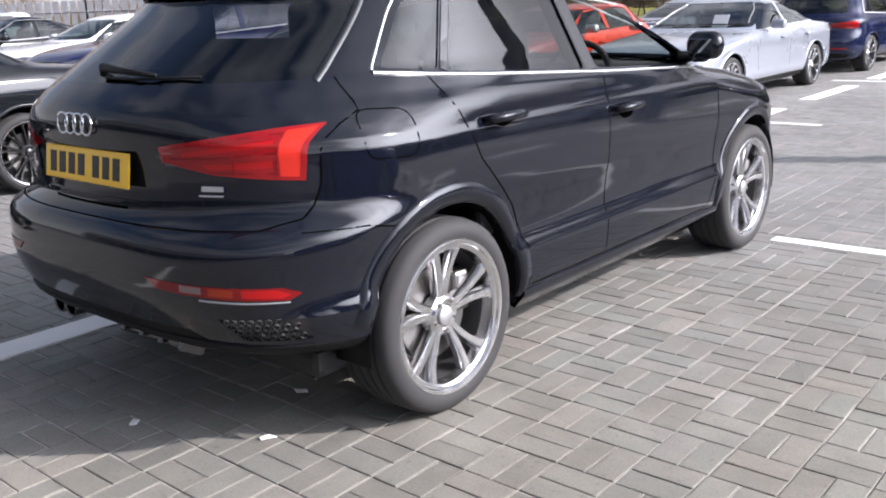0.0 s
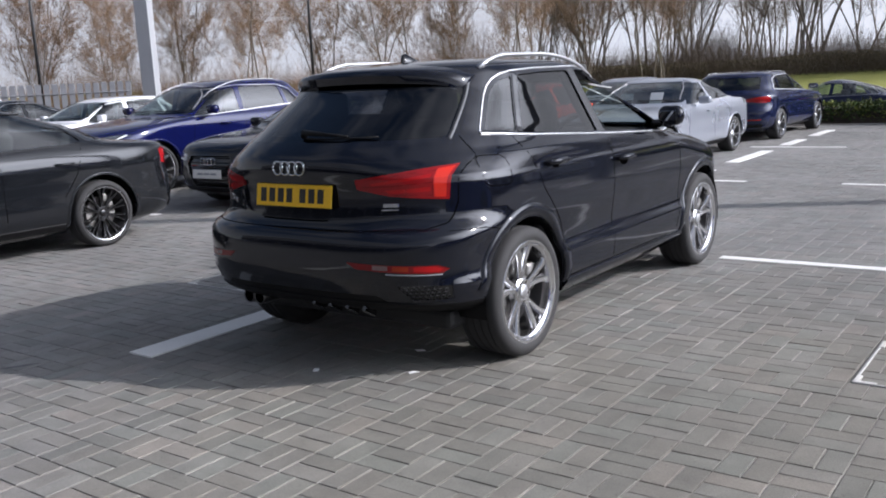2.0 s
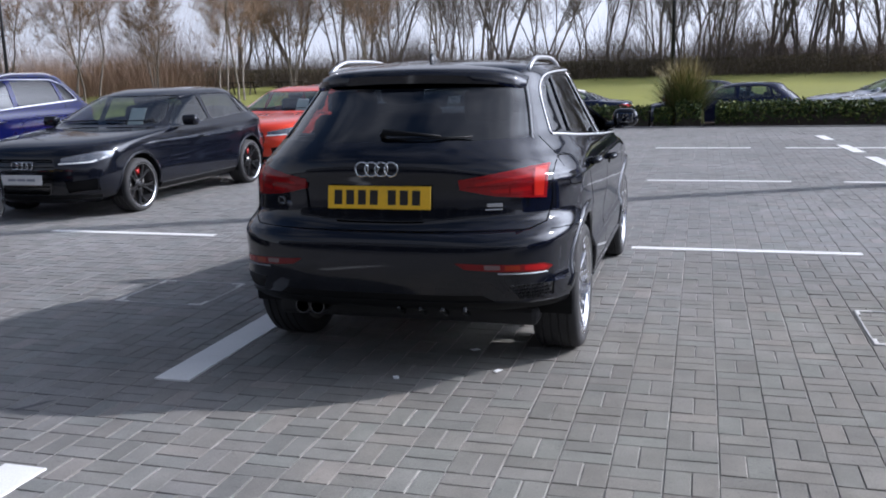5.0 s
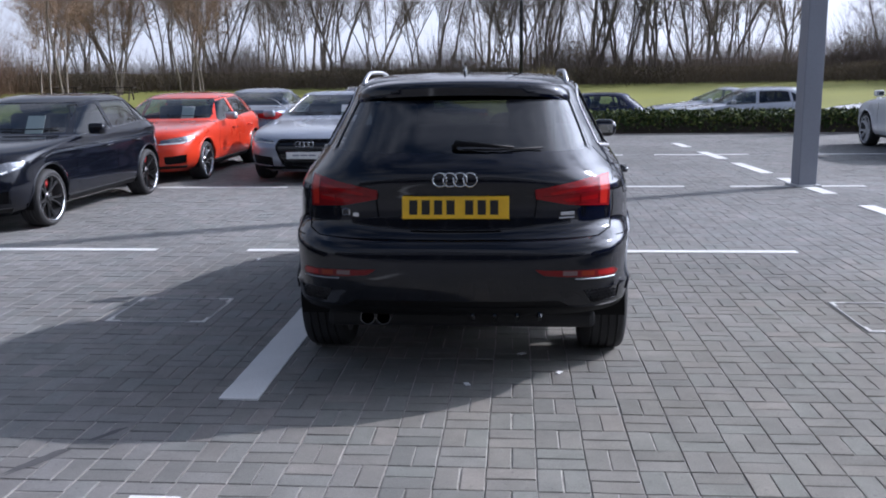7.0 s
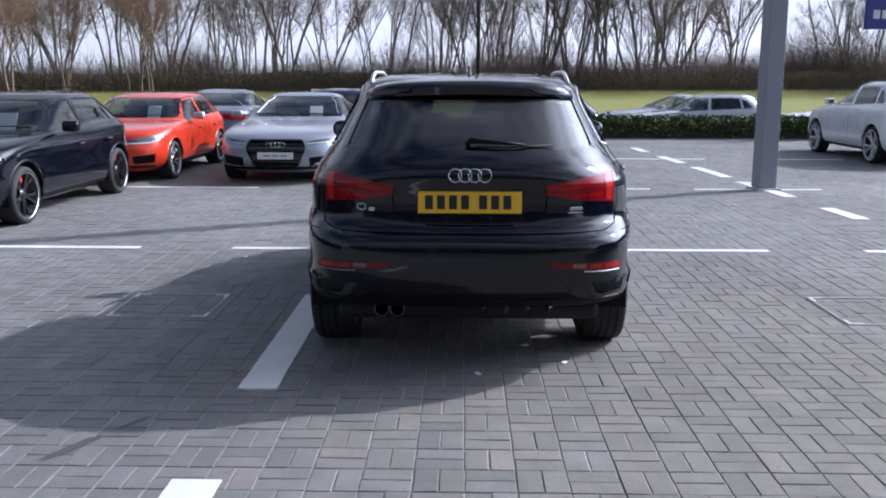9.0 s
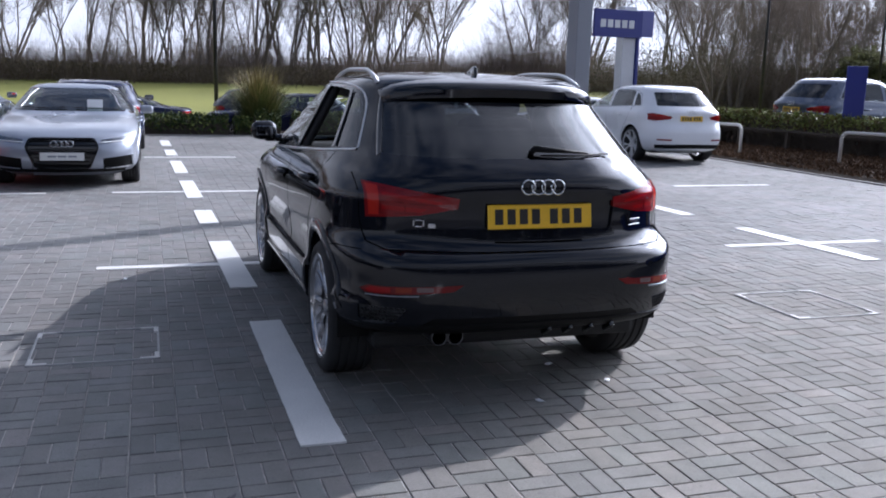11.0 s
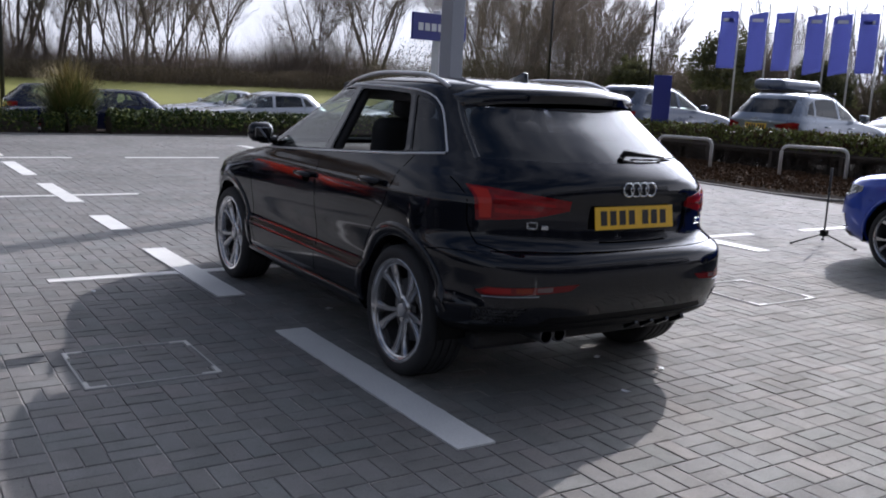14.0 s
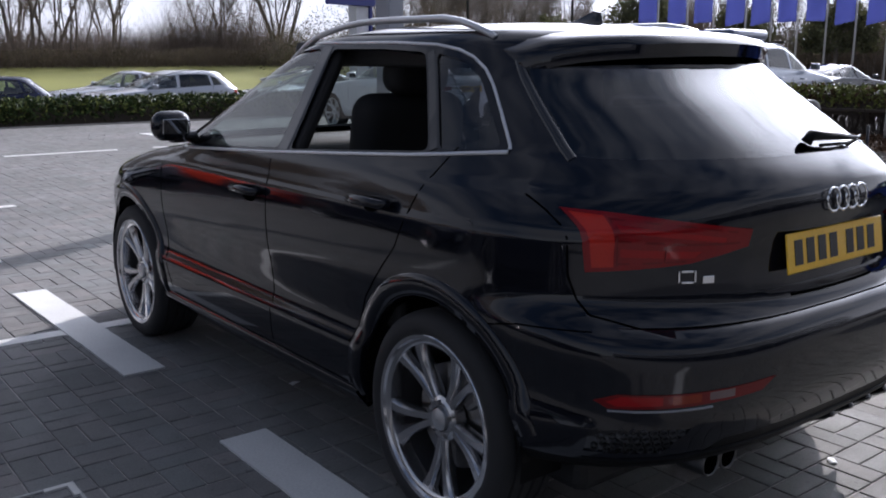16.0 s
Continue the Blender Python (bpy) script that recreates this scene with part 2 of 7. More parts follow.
def paver_stone(name, node, out):
    """Concrete block: each one of its own tone between beige and grey-green, with blotches, specks and a fine relief."""
    m, n, l, b = principled(name)
    geo = n.new("ShaderNodeNewGeometry")
    rnd = n.new(node)
    def field(scale, detail, lo, hi, a, z, rough=0.5):
        t = n.new("ShaderNodeTexNoise")
        t.inputs["Scale"].default_value, t.inputs["Detail"].default_value, t.inputs["Roughness"].default_value = scale, detail, rough
        l.new(geo.outputs["Position"], t.inputs["Vector"])
        r = n.new("ShaderNodeMapRange")
        for key, v in (("From Min", lo), ("From Max", hi), ("To Min", a), ("To Max", z)):
            r.inputs[key].default_value = v
        l.new(t.outputs["Fac"], r.inputs["Value"])
        return r.outputs["Result"]
    def times(a, c):
        k = n.new("ShaderNodeMath"); k.operation = "MULTIPLY"
        l.new(a, k.inputs[0]); l.new(c, k.inputs[1])
        return k.outputs[0]
    ramp = n.new("ShaderNodeValToRGB")
    stops = ramp.color_ramp.elements
    stops[0].position, stops[0].color = 0.0, (0.159, 0.161, 0.157, 1)
    stops[1].position, stops[1].color = 1.0, (0.217, 0.203, 0.195, 1)
    for p, c in ((0.25, (0.184, 0.178, 0.171, 1)), (0.55, (0.197, 0.193, 0.190, 1)), (0.8, (0.184, 0.190, 0.185, 1))):
        stops.new(p).color = c
    l.new(rnd.outputs[out], ramp.inputs["Fac"])
    value = times(field(0.55, 4, 0.3, 0.7, 0.84, 1.14), field(5.0, 5, 0.35, 0.68, 1.08, 0.84, 0.65))
    value = times(value, field(130, 2, 0.25, 0.75, 0.84, 1.16))
    value = times(value, field(38, 3, 0.62, 0.74, 1.0, 0.72))
    col = n.new("ShaderNodeVectorMath"); col.operation = "SCALE"
    l.new(ramp.outputs["Color"], col.inputs[0]); l.new(value, col.inputs["Scale"])
    l.new(col.outputs[0], b.inputs["Base Color"])
    l.new(field(3.0, 4, 0.3, 0.7, 0.70, 0.86), b.inputs["Roughness"])
    b.inputs["Specular IOR Level"].default_value = 0.36
    relief = n.new("ShaderNodeTexNoise")
    relief.inputs["Scale"].default_value, relief.inputs["Detail"].default_value = 240, 4
    l.new(geo.outputs["Position"], relief.inputs["Vector"])
    bp = n.new("ShaderNodeBump")
    bp.inputs["Strength"].default_value, bp.inputs["Distance"].default_value = 0.5, 0.004
    l.new(relief.outputs["Fac"], bp.inputs["Height"])
    l.new(bp.outputs["Normal"], b.inputs["Normal"])
    return m


PAVER = paver_stone("concrete_paver", "ShaderNodeNewGeometry", "Random Per Island")
PAVER_PIECE = paver_stone("concrete_paver_piece", "ShaderNodeObjectInfo", "Random")


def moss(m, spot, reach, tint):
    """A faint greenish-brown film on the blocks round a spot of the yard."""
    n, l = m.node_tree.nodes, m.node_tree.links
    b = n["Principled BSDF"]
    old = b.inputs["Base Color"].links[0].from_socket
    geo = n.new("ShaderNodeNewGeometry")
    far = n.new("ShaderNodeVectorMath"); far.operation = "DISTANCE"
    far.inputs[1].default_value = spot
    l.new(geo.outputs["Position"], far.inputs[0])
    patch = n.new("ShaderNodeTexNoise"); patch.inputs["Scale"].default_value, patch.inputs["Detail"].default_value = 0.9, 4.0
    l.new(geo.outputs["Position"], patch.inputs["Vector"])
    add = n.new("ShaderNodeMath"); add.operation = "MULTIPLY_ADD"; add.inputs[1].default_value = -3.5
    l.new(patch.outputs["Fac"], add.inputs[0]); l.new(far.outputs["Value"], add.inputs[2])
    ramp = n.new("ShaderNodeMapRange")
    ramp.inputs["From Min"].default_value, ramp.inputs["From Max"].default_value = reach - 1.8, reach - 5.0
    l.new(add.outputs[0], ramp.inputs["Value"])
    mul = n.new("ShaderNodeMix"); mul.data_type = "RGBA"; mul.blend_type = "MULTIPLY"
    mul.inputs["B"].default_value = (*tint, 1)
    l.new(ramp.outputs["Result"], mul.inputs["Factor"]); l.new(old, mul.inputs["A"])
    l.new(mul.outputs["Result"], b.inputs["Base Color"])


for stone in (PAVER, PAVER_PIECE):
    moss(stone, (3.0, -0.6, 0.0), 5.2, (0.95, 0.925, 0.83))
JOINT = surface("joint_sand", (0.36, 0.34, 0.31), 0.95, vary=0.55, scale=1.2, fine=14, fine_vary=0.75, bump=0.6, bump_scale=300)
LINE_PAINT = surface("white_road_paint", (0.70, 0.70, 0.68), 0.62, vary=0.18, scale=3, fine=110, fine_vary=0.20, bump=0.35, bump_scale=260)
OIL = surface("oil_stain", (0.125, 0.122, 0.118), 0.6, vary=0.3, scale=4, fine=90, fine_vary=0.2)
ASPHALT = surface("asphalt", (0.075, 0.075, 0.078), 0.9, vary=0.25, scale=0.4, fine=90, fine_vary=0.25, bump=0.4, bump_scale=200)
GRASS = surface("mown_grass", (0.205, 0.212, 0.036), 0.9, vary=0.30, scale=0.12, fine=9, fine_vary=0.25, bump=0.6, bump_scale=25)
SOIL = surface("bark_mulch", (0.020, 0.014, 0.010), 0.95, spec=0.05, vary=0.35, scale=2.5, fine=45, fine_vary=0.35, bump=1.0, bump_scale=60)
KERB = surface("kerb_concrete", (0.24, 0.232, 0.22), 0.85, vary=0.2, bump=0.3)
FRAME_STEEL = surface("weathered_frame_steel", (0.40, 0.40, 0.39), 0.6, 0.25, vary=0.3, scale=14)
GALV = surface("galvanised_steel", (0.50, 0.51, 0.52), 0.38, 0.85, vary=0.2, scale=20)
POST_GREY = surface("grey_post_paint", (0.24, 0.255, 0.29), 0.42, vary=0.08, scale=1.2)
POST_DARK = surface("dark_post_paint", (0.02, 0.02, 0.022), 0.5)
POST_PALE = surface("pale_post_paint", (0.30, 0.31, 0.33), 0.5, vary=0.1)
HOOP = surface("pale_barrier_paint", (0.58, 0.57, 0.54), 0.45, vary=0.15, scale=5)
def cloth(name, color, through=0.5, **look_of):
    """Thin cloth or fine growth that lets the sun through."""
    m = surface(name, color, 0.75, **(look_of or dict(vary=0.10, scale=2, bump=0.2, bump_scale=120)))
    n, l = m.node_tree.nodes, m.node_tree.links
    thin = n.new("ShaderNodeBsdfTranslucent"); thin.inputs["Color"].default_value = (*color, 1)
    mix = n.new("ShaderNodeMixShader"); mix.inputs[0].default_value = through
    l.new(n["Principled BSDF"].outputs[0], mix.inputs[1]); l.new(thin.outputs[0], mix.inputs[2])
    l.new(mix.outputs[0], n["Material Output"].inputs["Surface"])
    return m


FLAG_BLUE = cloth("flag_blue_cloth", (0.095, 0.115, 0.37))
SIGN_BLUE = surface("sign_blue", (0.020, 0.030, 0.22), 0.35, vary=0.06)
SIGN_WHITE = surface("sign_white", (0.72, 0.73, 0.76), 0.4)
BARK = surface("grey_bark", (0.195, 0.168, 0.142), 0.9, vary=0.3, scale=3, fine=30, bump=0.6, bump_scale=30)
BARK_RED = surface("orange_bark", (0.21, 0.15, 0.10), 0.9, vary=0.3, scale=3, fine=30)
TWIG_GREY = cloth("grey_brown_twigs", (0.20, 0.162, 0.132), 0.35, vary=0.3, scale=0.3, fine=8, island=0.3)
HEDGEROW = cloth("olive_hedgerow", (0.185, 0.155, 0.108), 0.4, spec=0.1, vary=0.4, scale=0.25, fine=6, island=0.45)
TWIG = cloth("brown_thicket", (0.165, 0.130, 0.098), 0.35, vary=0.35, scale=0.5, fine=8, island=0.35)
TWIG_ORANGE = surface("orange_thicket", (0.27, 0.18, 0.12), 0.95, vary=0.35, scale=0.5, fine=8, island=0.35)
LEAF = surface("hedge_leaf", (0.042, 0.068, 0.020), 0.55, spec=0.2, vary=0.3, scale=2, fine=20, island=0.5)
LEAF_BRIGHT = surface("laurel_leaf", (0.165, 0.190, 0.050), 0.55, spec=0.2, vary=0.3, scale=2, fine=20, island=0.5)
LEAF_BROWN = surface("winter_leaf", (0.095, 0.056, 0.032), 0.8, spec=0.1, vary=0.3, scale=2, fine=20, island=0.5)
IVY = surface("ivy_leaf", (0.075, 0.085, 0.030), 0.6, vary=0.3, scale=1, fine=8, island=0.5)
IVY_DARK = cloth("dark_bush", (0.115, 0.105, 0.062), 0.3, vary=0.3, scale=1, fine=8, island=0.5)
EVERGREEN = cloth("evergreen_leaf", (0.12, 0.125, 0.06), 0.35, vary=0.3, scale=1, fine=8, island=0.5)
REED = surface("dry_grass_blade", (0.27, 0.22, 0.085), 0.75, vary=0.3, scale=3, fine=20, island=0.4)
REED_GREEN = surface("green_grass_blade", (0.10, 0.13, 0.03), 0.7, vary=0.3, scale=3, fine=20, island=0.4)
FENCE = surface("weathered_fence", (0.15, 0.155, 0.17), 0.7, vary=0.25)
TIMBER = surface("dark_timber", (0.055, 0.042, 0.032), 0.8, vary=0.3)
FACADE = surface("silver_facade_panel", (0.13, 0.135, 0.142), 0.45, vary=0.12)
FACADE_GLASS = surface("facade_glass", (0.010, 0.012, 0.014), 0.06, coat=0.6, vary=0.05, rough_vary=0.02)

# ---- mesh tools ----
from mathutils.bvhtree import BVHTree


def thing(name, label, category, group="", kind="", at=None):
    ob = new(name)
    ob.empty_display_size = 0.1
    if at is not None:
        ob.matrix_world = at
    return tagged(ob, label, category, group, kind)


def link(name, me, material, parent=None, label="", smooth=True):
    ob = new(name, me)
    if material is not None and not me.materials:
        me.materials.append(material)
    if parent is not None:
        ob.parent = parent
    if label:
        ob["label"] = label
    if smooth and me.polygons and not me.has_custom_normals:
        me.polygons.foreach_set("use_smooth", [True] * len(me.polygons))
    return ob


def part(name, bm, material, parent=None, label="", smooth=False):
    me = bpy.data.meshes.new(name)
    bm.to_mesh(me)
    bm.free()
    return link(name, me, material, parent, label, smooth)


def raw(name, verts, faces, material, parent=None, label="", smooth=False):
    me = bpy.data.meshes.new(name)
    me.from_pydata(verts, [], faces)
    return link(name, me, material, parent, label, smooth)


def box(size, at=(0, 0, 0), bevel=0.0, seg=2, rot=None, bm=None):
    bm = bm or bmesh.new()
    m = Matrix.Translation(at) @ (rot or Matrix.Identity(4)) @ Matrix.Diagonal((*size, 1))
    made = bmesh.ops.create_cube(bm, size=1, matrix=m)["verts"]
    if bevel:
        edges = list({e for v in made for e in v.link_edges})
        bmesh.ops.bevel(bm, geom=edges, offset=bevel, segments=seg, profile=0.5, affect="EDGES")
    return bm


def rod(a, b, r0, r1=None, n=10, bm=None, caps=True):
    bm = bm or bmesh.new()
    a, b = Vector(a), Vector(b)
    m = Matrix.Translation((a + b) / 2) @ (b - a).to_track_quat("Z", "Y").to_matrix().to_4x4()
    bmesh.ops.create_cone(bm, cap_ends=caps, segments=n, radius1=r0, radius2=r0 if r1 is None else r1, depth=(b - a).length, matrix=m)
    return bm


def tube(points, r, n=8, bm=None, closed=False):
    """A round tube along points."""
    bm = bm or bmesh.new()
    pts = [Vector(p) for p in points]
    rings, up = [], Vector((0.03, 0.02, 1))
    for i, p in enumerate(pts):
        a = pts[i - 1] if i or closed else p
        b = pts[(i + 1) % len(pts)] if i < len(pts) - 1 or closed else p
        t = (b - a).normalized()
        ref = up if abs(t.dot(up.normalized())) < 0.95 else Vector((1, 0.03, 0))
        u = t.cross(ref).normalized()
        v = u.cross(t)
        rr = r[i] if isinstance(r, (list, tuple)) else r
        rings.append([bm.verts.new(p + rr * (math.cos(k * 2 * math.pi / n) * u + math.sin(k * 2 * math.pi / n) * v)) for k in range(n)])
    for i in range(len(rings) if closed else len(rings) - 1):
        a, b = rings[i], rings[(i + 1) % len(rings)]
        for k in range(n):
            bm.faces.new((a[k], a[(k + 1) % n], b[(k + 1) % n], b[k]))
    if not closed:
        bm.faces.new(rings[0][::-1])
        bm.faces.new(rings[-1])
    bmesh.ops.recalc_face_normals(bm, faces=bm.faces)
    return bm


def lathe(profile, n=48, axis="x", bm=None, at=(0, 0, 0)):
    """Turns (along, radius) round the axis."""
    bm = bm or bmesh.new()
    rings = []
    for a, r in profile:
        ring = []
        for k in range(n):
            c, s = r * math.cos(2 * math.pi * k / n), r * math.sin(2 * math.pi * k / n)
            p = (a, c, s) if axis == "x" else (c, a, s) if axis == "y" else (c, s, a)
            ring.append(bm.verts.new(Vector(at) + Vector(p)))
        rings.append(ring)
    for a, b in zip(rings, rings[1:]):
        for k in range(n):
            bm.faces.new((a[k], a[(k + 1) % n], b[(k + 1) % n], b[k]))
    bmesh.ops.recalc_face_normals(bm, faces=bm.faces)
    return bm


def pchip(xs, ys, x):
    """Monotone cubic through (xs, ys)."""
    xs, ys, x = np.array(xs, float), np.array(ys, float), np.asarray(x, float)
    h, d = np.diff(xs), np.diff(ys) / np.diff(xs)
    m = np.zeros(len(xs))
    m[0], m[-1] = d[0], d[-1]
    for i in range(1, len(xs) - 1):
        if d[i - 1] * d[i] > 0:
            a, b = 2 * h[i] + h[i - 1], h[i] + 2 * h[i - 1]
            m[i] = (a + b) / (a / d[i - 1] + b / d[i])
    i = np.clip(np.searchsorted(xs, x) - 1, 0, len(h) - 1)
    t = (x - xs[i]) / h[i]
    return ((1 + 2 * t) * (1 - t) ** 2 * ys[i] + t * (1 - t) ** 2 * h[i] * m[i] + t * t * (3 - 2 * t) * ys[i + 1] + t * t * (t - 1) * h[i] * m[i + 1])


def rounded(poly, radius, n=4):
    """A polygon with its corners rounded."""
    out, k = [], len(poly)
    for i in range(k):
        p, a, b = Vector(poly[i]), Vector(poly[i - 1]), Vector(poly[(i + 1) % k])
        r = min(radius, (a - p).length * 0.45, (b - p).length * 0.45)
        s, e = p + (a - p).normalized() * r, p + (b - p).normalized() * r
        for j in range(n + 1):
            t = j / n
            out.append(tuple((1 - t) ** 2 * s + 2 * t * (1 - t) * p + t * t * e))
    return out


def inside(poly, u, v):
    hit = False
    for i in range(len(poly)):
        (a, b), (c, d) = poly[i - 1], poly[i]
        if (b > v) != (d > v) and u < (c - a) * (v - b) / (d - b) + a:
            hit = not hit
    return hit

# ---- motor cars: body from stacked plan outlines, local frame: rear at y = 0, nose towards +y ----
class Shell:
    """The outer skin. levels: rows of z, half width, rear y, front y."""

    def __init__(self, levels, wheels, rear=(0.85, 3.4, 2.8), nose=(0.95, 2.6), glass_nose=0.55, belt=1.05, glass_rear=None, nz=76, nr=16, ns=30, scale=(1, 1, 1), corner=None):
        z, w, a, b = (np.array(c, float) for c in zip(*levels))
        zz = np.linspace(z[0], z[-1], 900)
        W, A, B = pchip(z, w, zz), pchip(z, a, zz), pchip(z, b, zz)
        run = np.r_[0, np.cumsum(np.sqrt(np.diff(zz) ** 2 + np.diff(W) ** 2 + 0.25 * np.diff(A) ** 2 + 0.25 * np.diff(B) ** 2))]
        picks = np.interp(np.linspace(0, run[-1], nz), run, zz)
        self.bm = bm = bmesh.new()
        self.scale, self.wheels = scale, wheels
        rows = []
        for h in picks:
            W1, A1, B1 = (float(pchip(z, c, h)) for c in (w, a, b))
            half = []
            up = min(max((h - belt + 0.06) / 0.10, 0), 1)
            d0 = min(rear[0] * (1 - up) + (glass_rear or rear[0] * 0.85) * up, 0.5 * (B1 - A1))
            low = float(np.interp(h, (0.70, 0.80), (rear[1], corner or rear[1])))
            pr = low * (1 - up) + rear[-1] * up
            d1 = min(nose[0] * (1 - up) + glass_nose * up, 0.5 * (B1 - A1))
            for k in range(nr):
                f = (k / nr) ** 0.9 * math.pi / 2
                half.append((W1 * math.sin(f) ** (2 / pr), A1 + d0 * (1 - math.cos(f) ** (2 / pr))))
            for k in range(ns + 1):
                half.append((W1, A1 + d0 + (B1 - A1 - d0 - d1) * k / ns))
            for k in range(nr):
                f = (1 - (k + 1) / nr) ** 0.9 * math.pi / 2
                half.append((W1 * math.sin(f) ** (2 / nose[1]), B1 - d1 * (1 - math.cos(f) ** (2 / nose[1]))))
            pts = half + [(-x, y) for x, y in half[-2:0:-1]]
            rows.append([bm.verts.new((x * scale[0], y * scale[1], h * scale[2])) for x, y in pts])
        n = len(rows[0])
        for p, q in zip(rows, rows[1:]):
            for k in range(n):
                bm.faces.new((p[k], p[(k + 1) % n], q[(k + 1) % n], q[k]))
        top, m = rows[-1], len(half)
        for k in range(m - 1):
            i, j = (n - k) % n, n - k - 1
            if k == 0:
                bm.faces.new((top[0], top[1], top[n - 1]))
            elif k == m - 2:
                bm.faces.new((top[k], top[k + 1], top[n - k]))
            else:
                bm.faces.new((top[k], top[k + 1], top[j], top[i]))
        bmesh.ops.remove_doubles(bm, verts=bm.verts, dist=1e-5)
        bmesh.ops.recalc_face_normals(bm, faces=bm.faces)
        bm.normal_update()
        self.reg = bm.faces.layers.int.new("region")
        self.names = {}
        self.tree = BVHTree.FromBMesh(bm)

    def s(self, p):
        return (p[0] * self.scale[0], p[1] * self.scale[1], p[2] * self.scale[2])

    def on(self, view, u, v):
        """The skin's place and normal; view: right, left (u = y, v = z), rear, front (u = x, v = z), top (u = x, v = y)."""
        sx, sy, sz = self.scale
        if view in ("right", "left"):
            k = 1 if view == "right" else -1
            o, d = (3 * k, u * sy, v * sz), (-k, 0, 0)
        elif view in ("rear", "front"):
            k = 1 if view == "rear" else -1
            o, d = (u * sx, (-2 if k > 0 else 9), v * sz), (0, k, 0)
        else:
            o, d = (u * sx, v * sy, 4), (0, 0, -1)
        p, nrm, _, _ = self.tree.ray_cast(Vector(o), Vector(d))
        if p is None:
            p, nrm, _, _ = self.tree.find_nearest(Vector(o) + Vector(d) * 2.2)
        return p, nrm

    def cut(self, view, poly, name, only=None, limit=None):
        """Parts the skin along the polygon and gives the inside the region name."""
        bm, sx, sy, sz = self.bm, *self.scale
        ax = {"right": (1, 2, 0, 1), "left": (1, 2, 0, -1), "rear": (0, 2, 1, -1), "front": (0, 2, 1, 1), "top": (0, 1, 2, 1)}[view]
        k = (sx, sy, sz)
        poly = [(p[0] * k[ax[0]], p[1] * k[ax[1]]) for p in poly]
        us, vs = [p[0] for p in poly], [p[1] for p in poly]
        lo, hi = (min(us), min(vs)), (max(us), max(vs))
        code = self.names.setdefault(name, len(self.names) + 1)
        facing = 0.05 if view in ("rear", "front") else 0.25
        some = []
        for f in bm.faces:
            if f.normal[ax[2]] * ax[3] < facing or (only is not None and f[self.reg] not in [self.names.get(o, 0) for o in only]):
                continue
            if limit is not None and not limit(f.calc_center_median()):
                continue
            a = [v.co[ax[0]] for v in f.verts]
            b = [v.co[ax[1]] for v in f.verts]
            if max(a) >= lo[0] and min(a) <= hi[0] and max(b) >= lo[1] and min(b) <= hi[1]:
                some.append(f)
        for i in range(len(poly)):
            p, q = poly[i - 1], poly[i]
            e = (q[0] - p[0], q[1] - p[1])
            if abs(e[0]) + abs(e[1]) < 1e-6:
                continue
            co, no = [0, 0, 0], [0, 0, 0]
            co[ax[0]], co[ax[1]], no[ax[0]], no[ax[1]] = p[0], p[1], -e[1], e[0]
            near = []
            x0, x1, y0, y1 = min(p[0], q[0]) - 0.02, max(p[0], q[0]) + 0.02, min(p[1], q[1]) - 0.02, max(p[1], q[1]) + 0.02
            for f in some:
                a = [v.co[ax[0]] for v in f.verts]
                b = [v.co[ax[1]] for v in f.verts]
                if max(a) >= x0 and min(a) <= x1 and max(b) >= y0 and min(b) <= y1:
                    near.append(f)
            if not near:
                continue
            rest = set(some) - set(near)
            geom = near + list({e2 for f in near for e2 in f.edges}) + list({v for f in near for v in f.verts})
            made = bmesh.ops.bisect_plane(bm, geom=geom, plane_co=co, plane_no=no, dist=1e-5)
            some = list(rest) + [g for g in made["geom"] if isinstance(g, bmesh.types.BMFace)]
        for f in some:
            c = f.calc_center_median()
            if inside(poly, c[ax[0]], c[ax[1]]):
                f[self.reg] = code

    def take(self, name, material, parent, label="", obname=None, lift=0.0, rim=0.02):
        """Links the faces of a region ("" is the rest) as one mesh, with the smooth normals of the whole skin."""
        code = self.names.get(name, 0) if name else 0
        faces = [f for f in self.bm.faces if f[self.reg] == code]
        if not faces:
            return None
        index, verts, normals, polys, edge_of = {}, [], [], [], {}
        for f in faces:
            row = []
            for v in f.verts:
                if v not in index:
                    index[v] = len(verts)
                    verts.append(v.co + v.normal * lift)
                    normals.append(v.normal.copy())
                row.append(index[v])
            polys.append(row)
            for e in f.edges:
                edge_of[e] = edge_of.get(e, 0) + 1
        if rim:
            for f in faces:
                for lp in f.loops:
                    if edge_of[lp.edge] == 1:
                        a, b = lp.vert, lp.link_loop_next.vert
                        t = (b.co - a.co).cross(f.normal).normalized()
                        base = len(verts)
                        for v, deep in ((a, 0), (a, rim), (b, rim), (b, 0)):
                            verts.append(v.co + v.normal * lift - v.normal * deep)
                            normals.append(t)
                        polys.append([base, base + 1, base + 2, base + 3])
        me = bpy.data.meshes.new(obname or name)
        me.from_pydata(verts, [], polys)
        me.polygons.foreach_set("use_smooth", [True] * len(me.polygons))
        me.normals_split_custom_set_from_vertices([tuple(n) for n in normals])
        return link(obname or name or "body", me, material, parent, label)

    def strip(self, view, pts, width, height=0.003, close=False, step=0.03, bm=None, sink=0.002):
        """A raised band along a line on the skin."""
        bm = bm or bmesh.new()
        line = [Vector(p) for p in pts] + ([Vector(pts[0])] if close else [])
        fine = []
        for a, b in zip(line, line[1:]):
            m = max(1, int((b - a).length / step))
            fine += [a.lerp(b, i / m) for i in range(m)]
        if not close:
            fine.append(line[-1])
        places = [self.on(view, *p) for p in fine]
        rows, n = [], len(places)
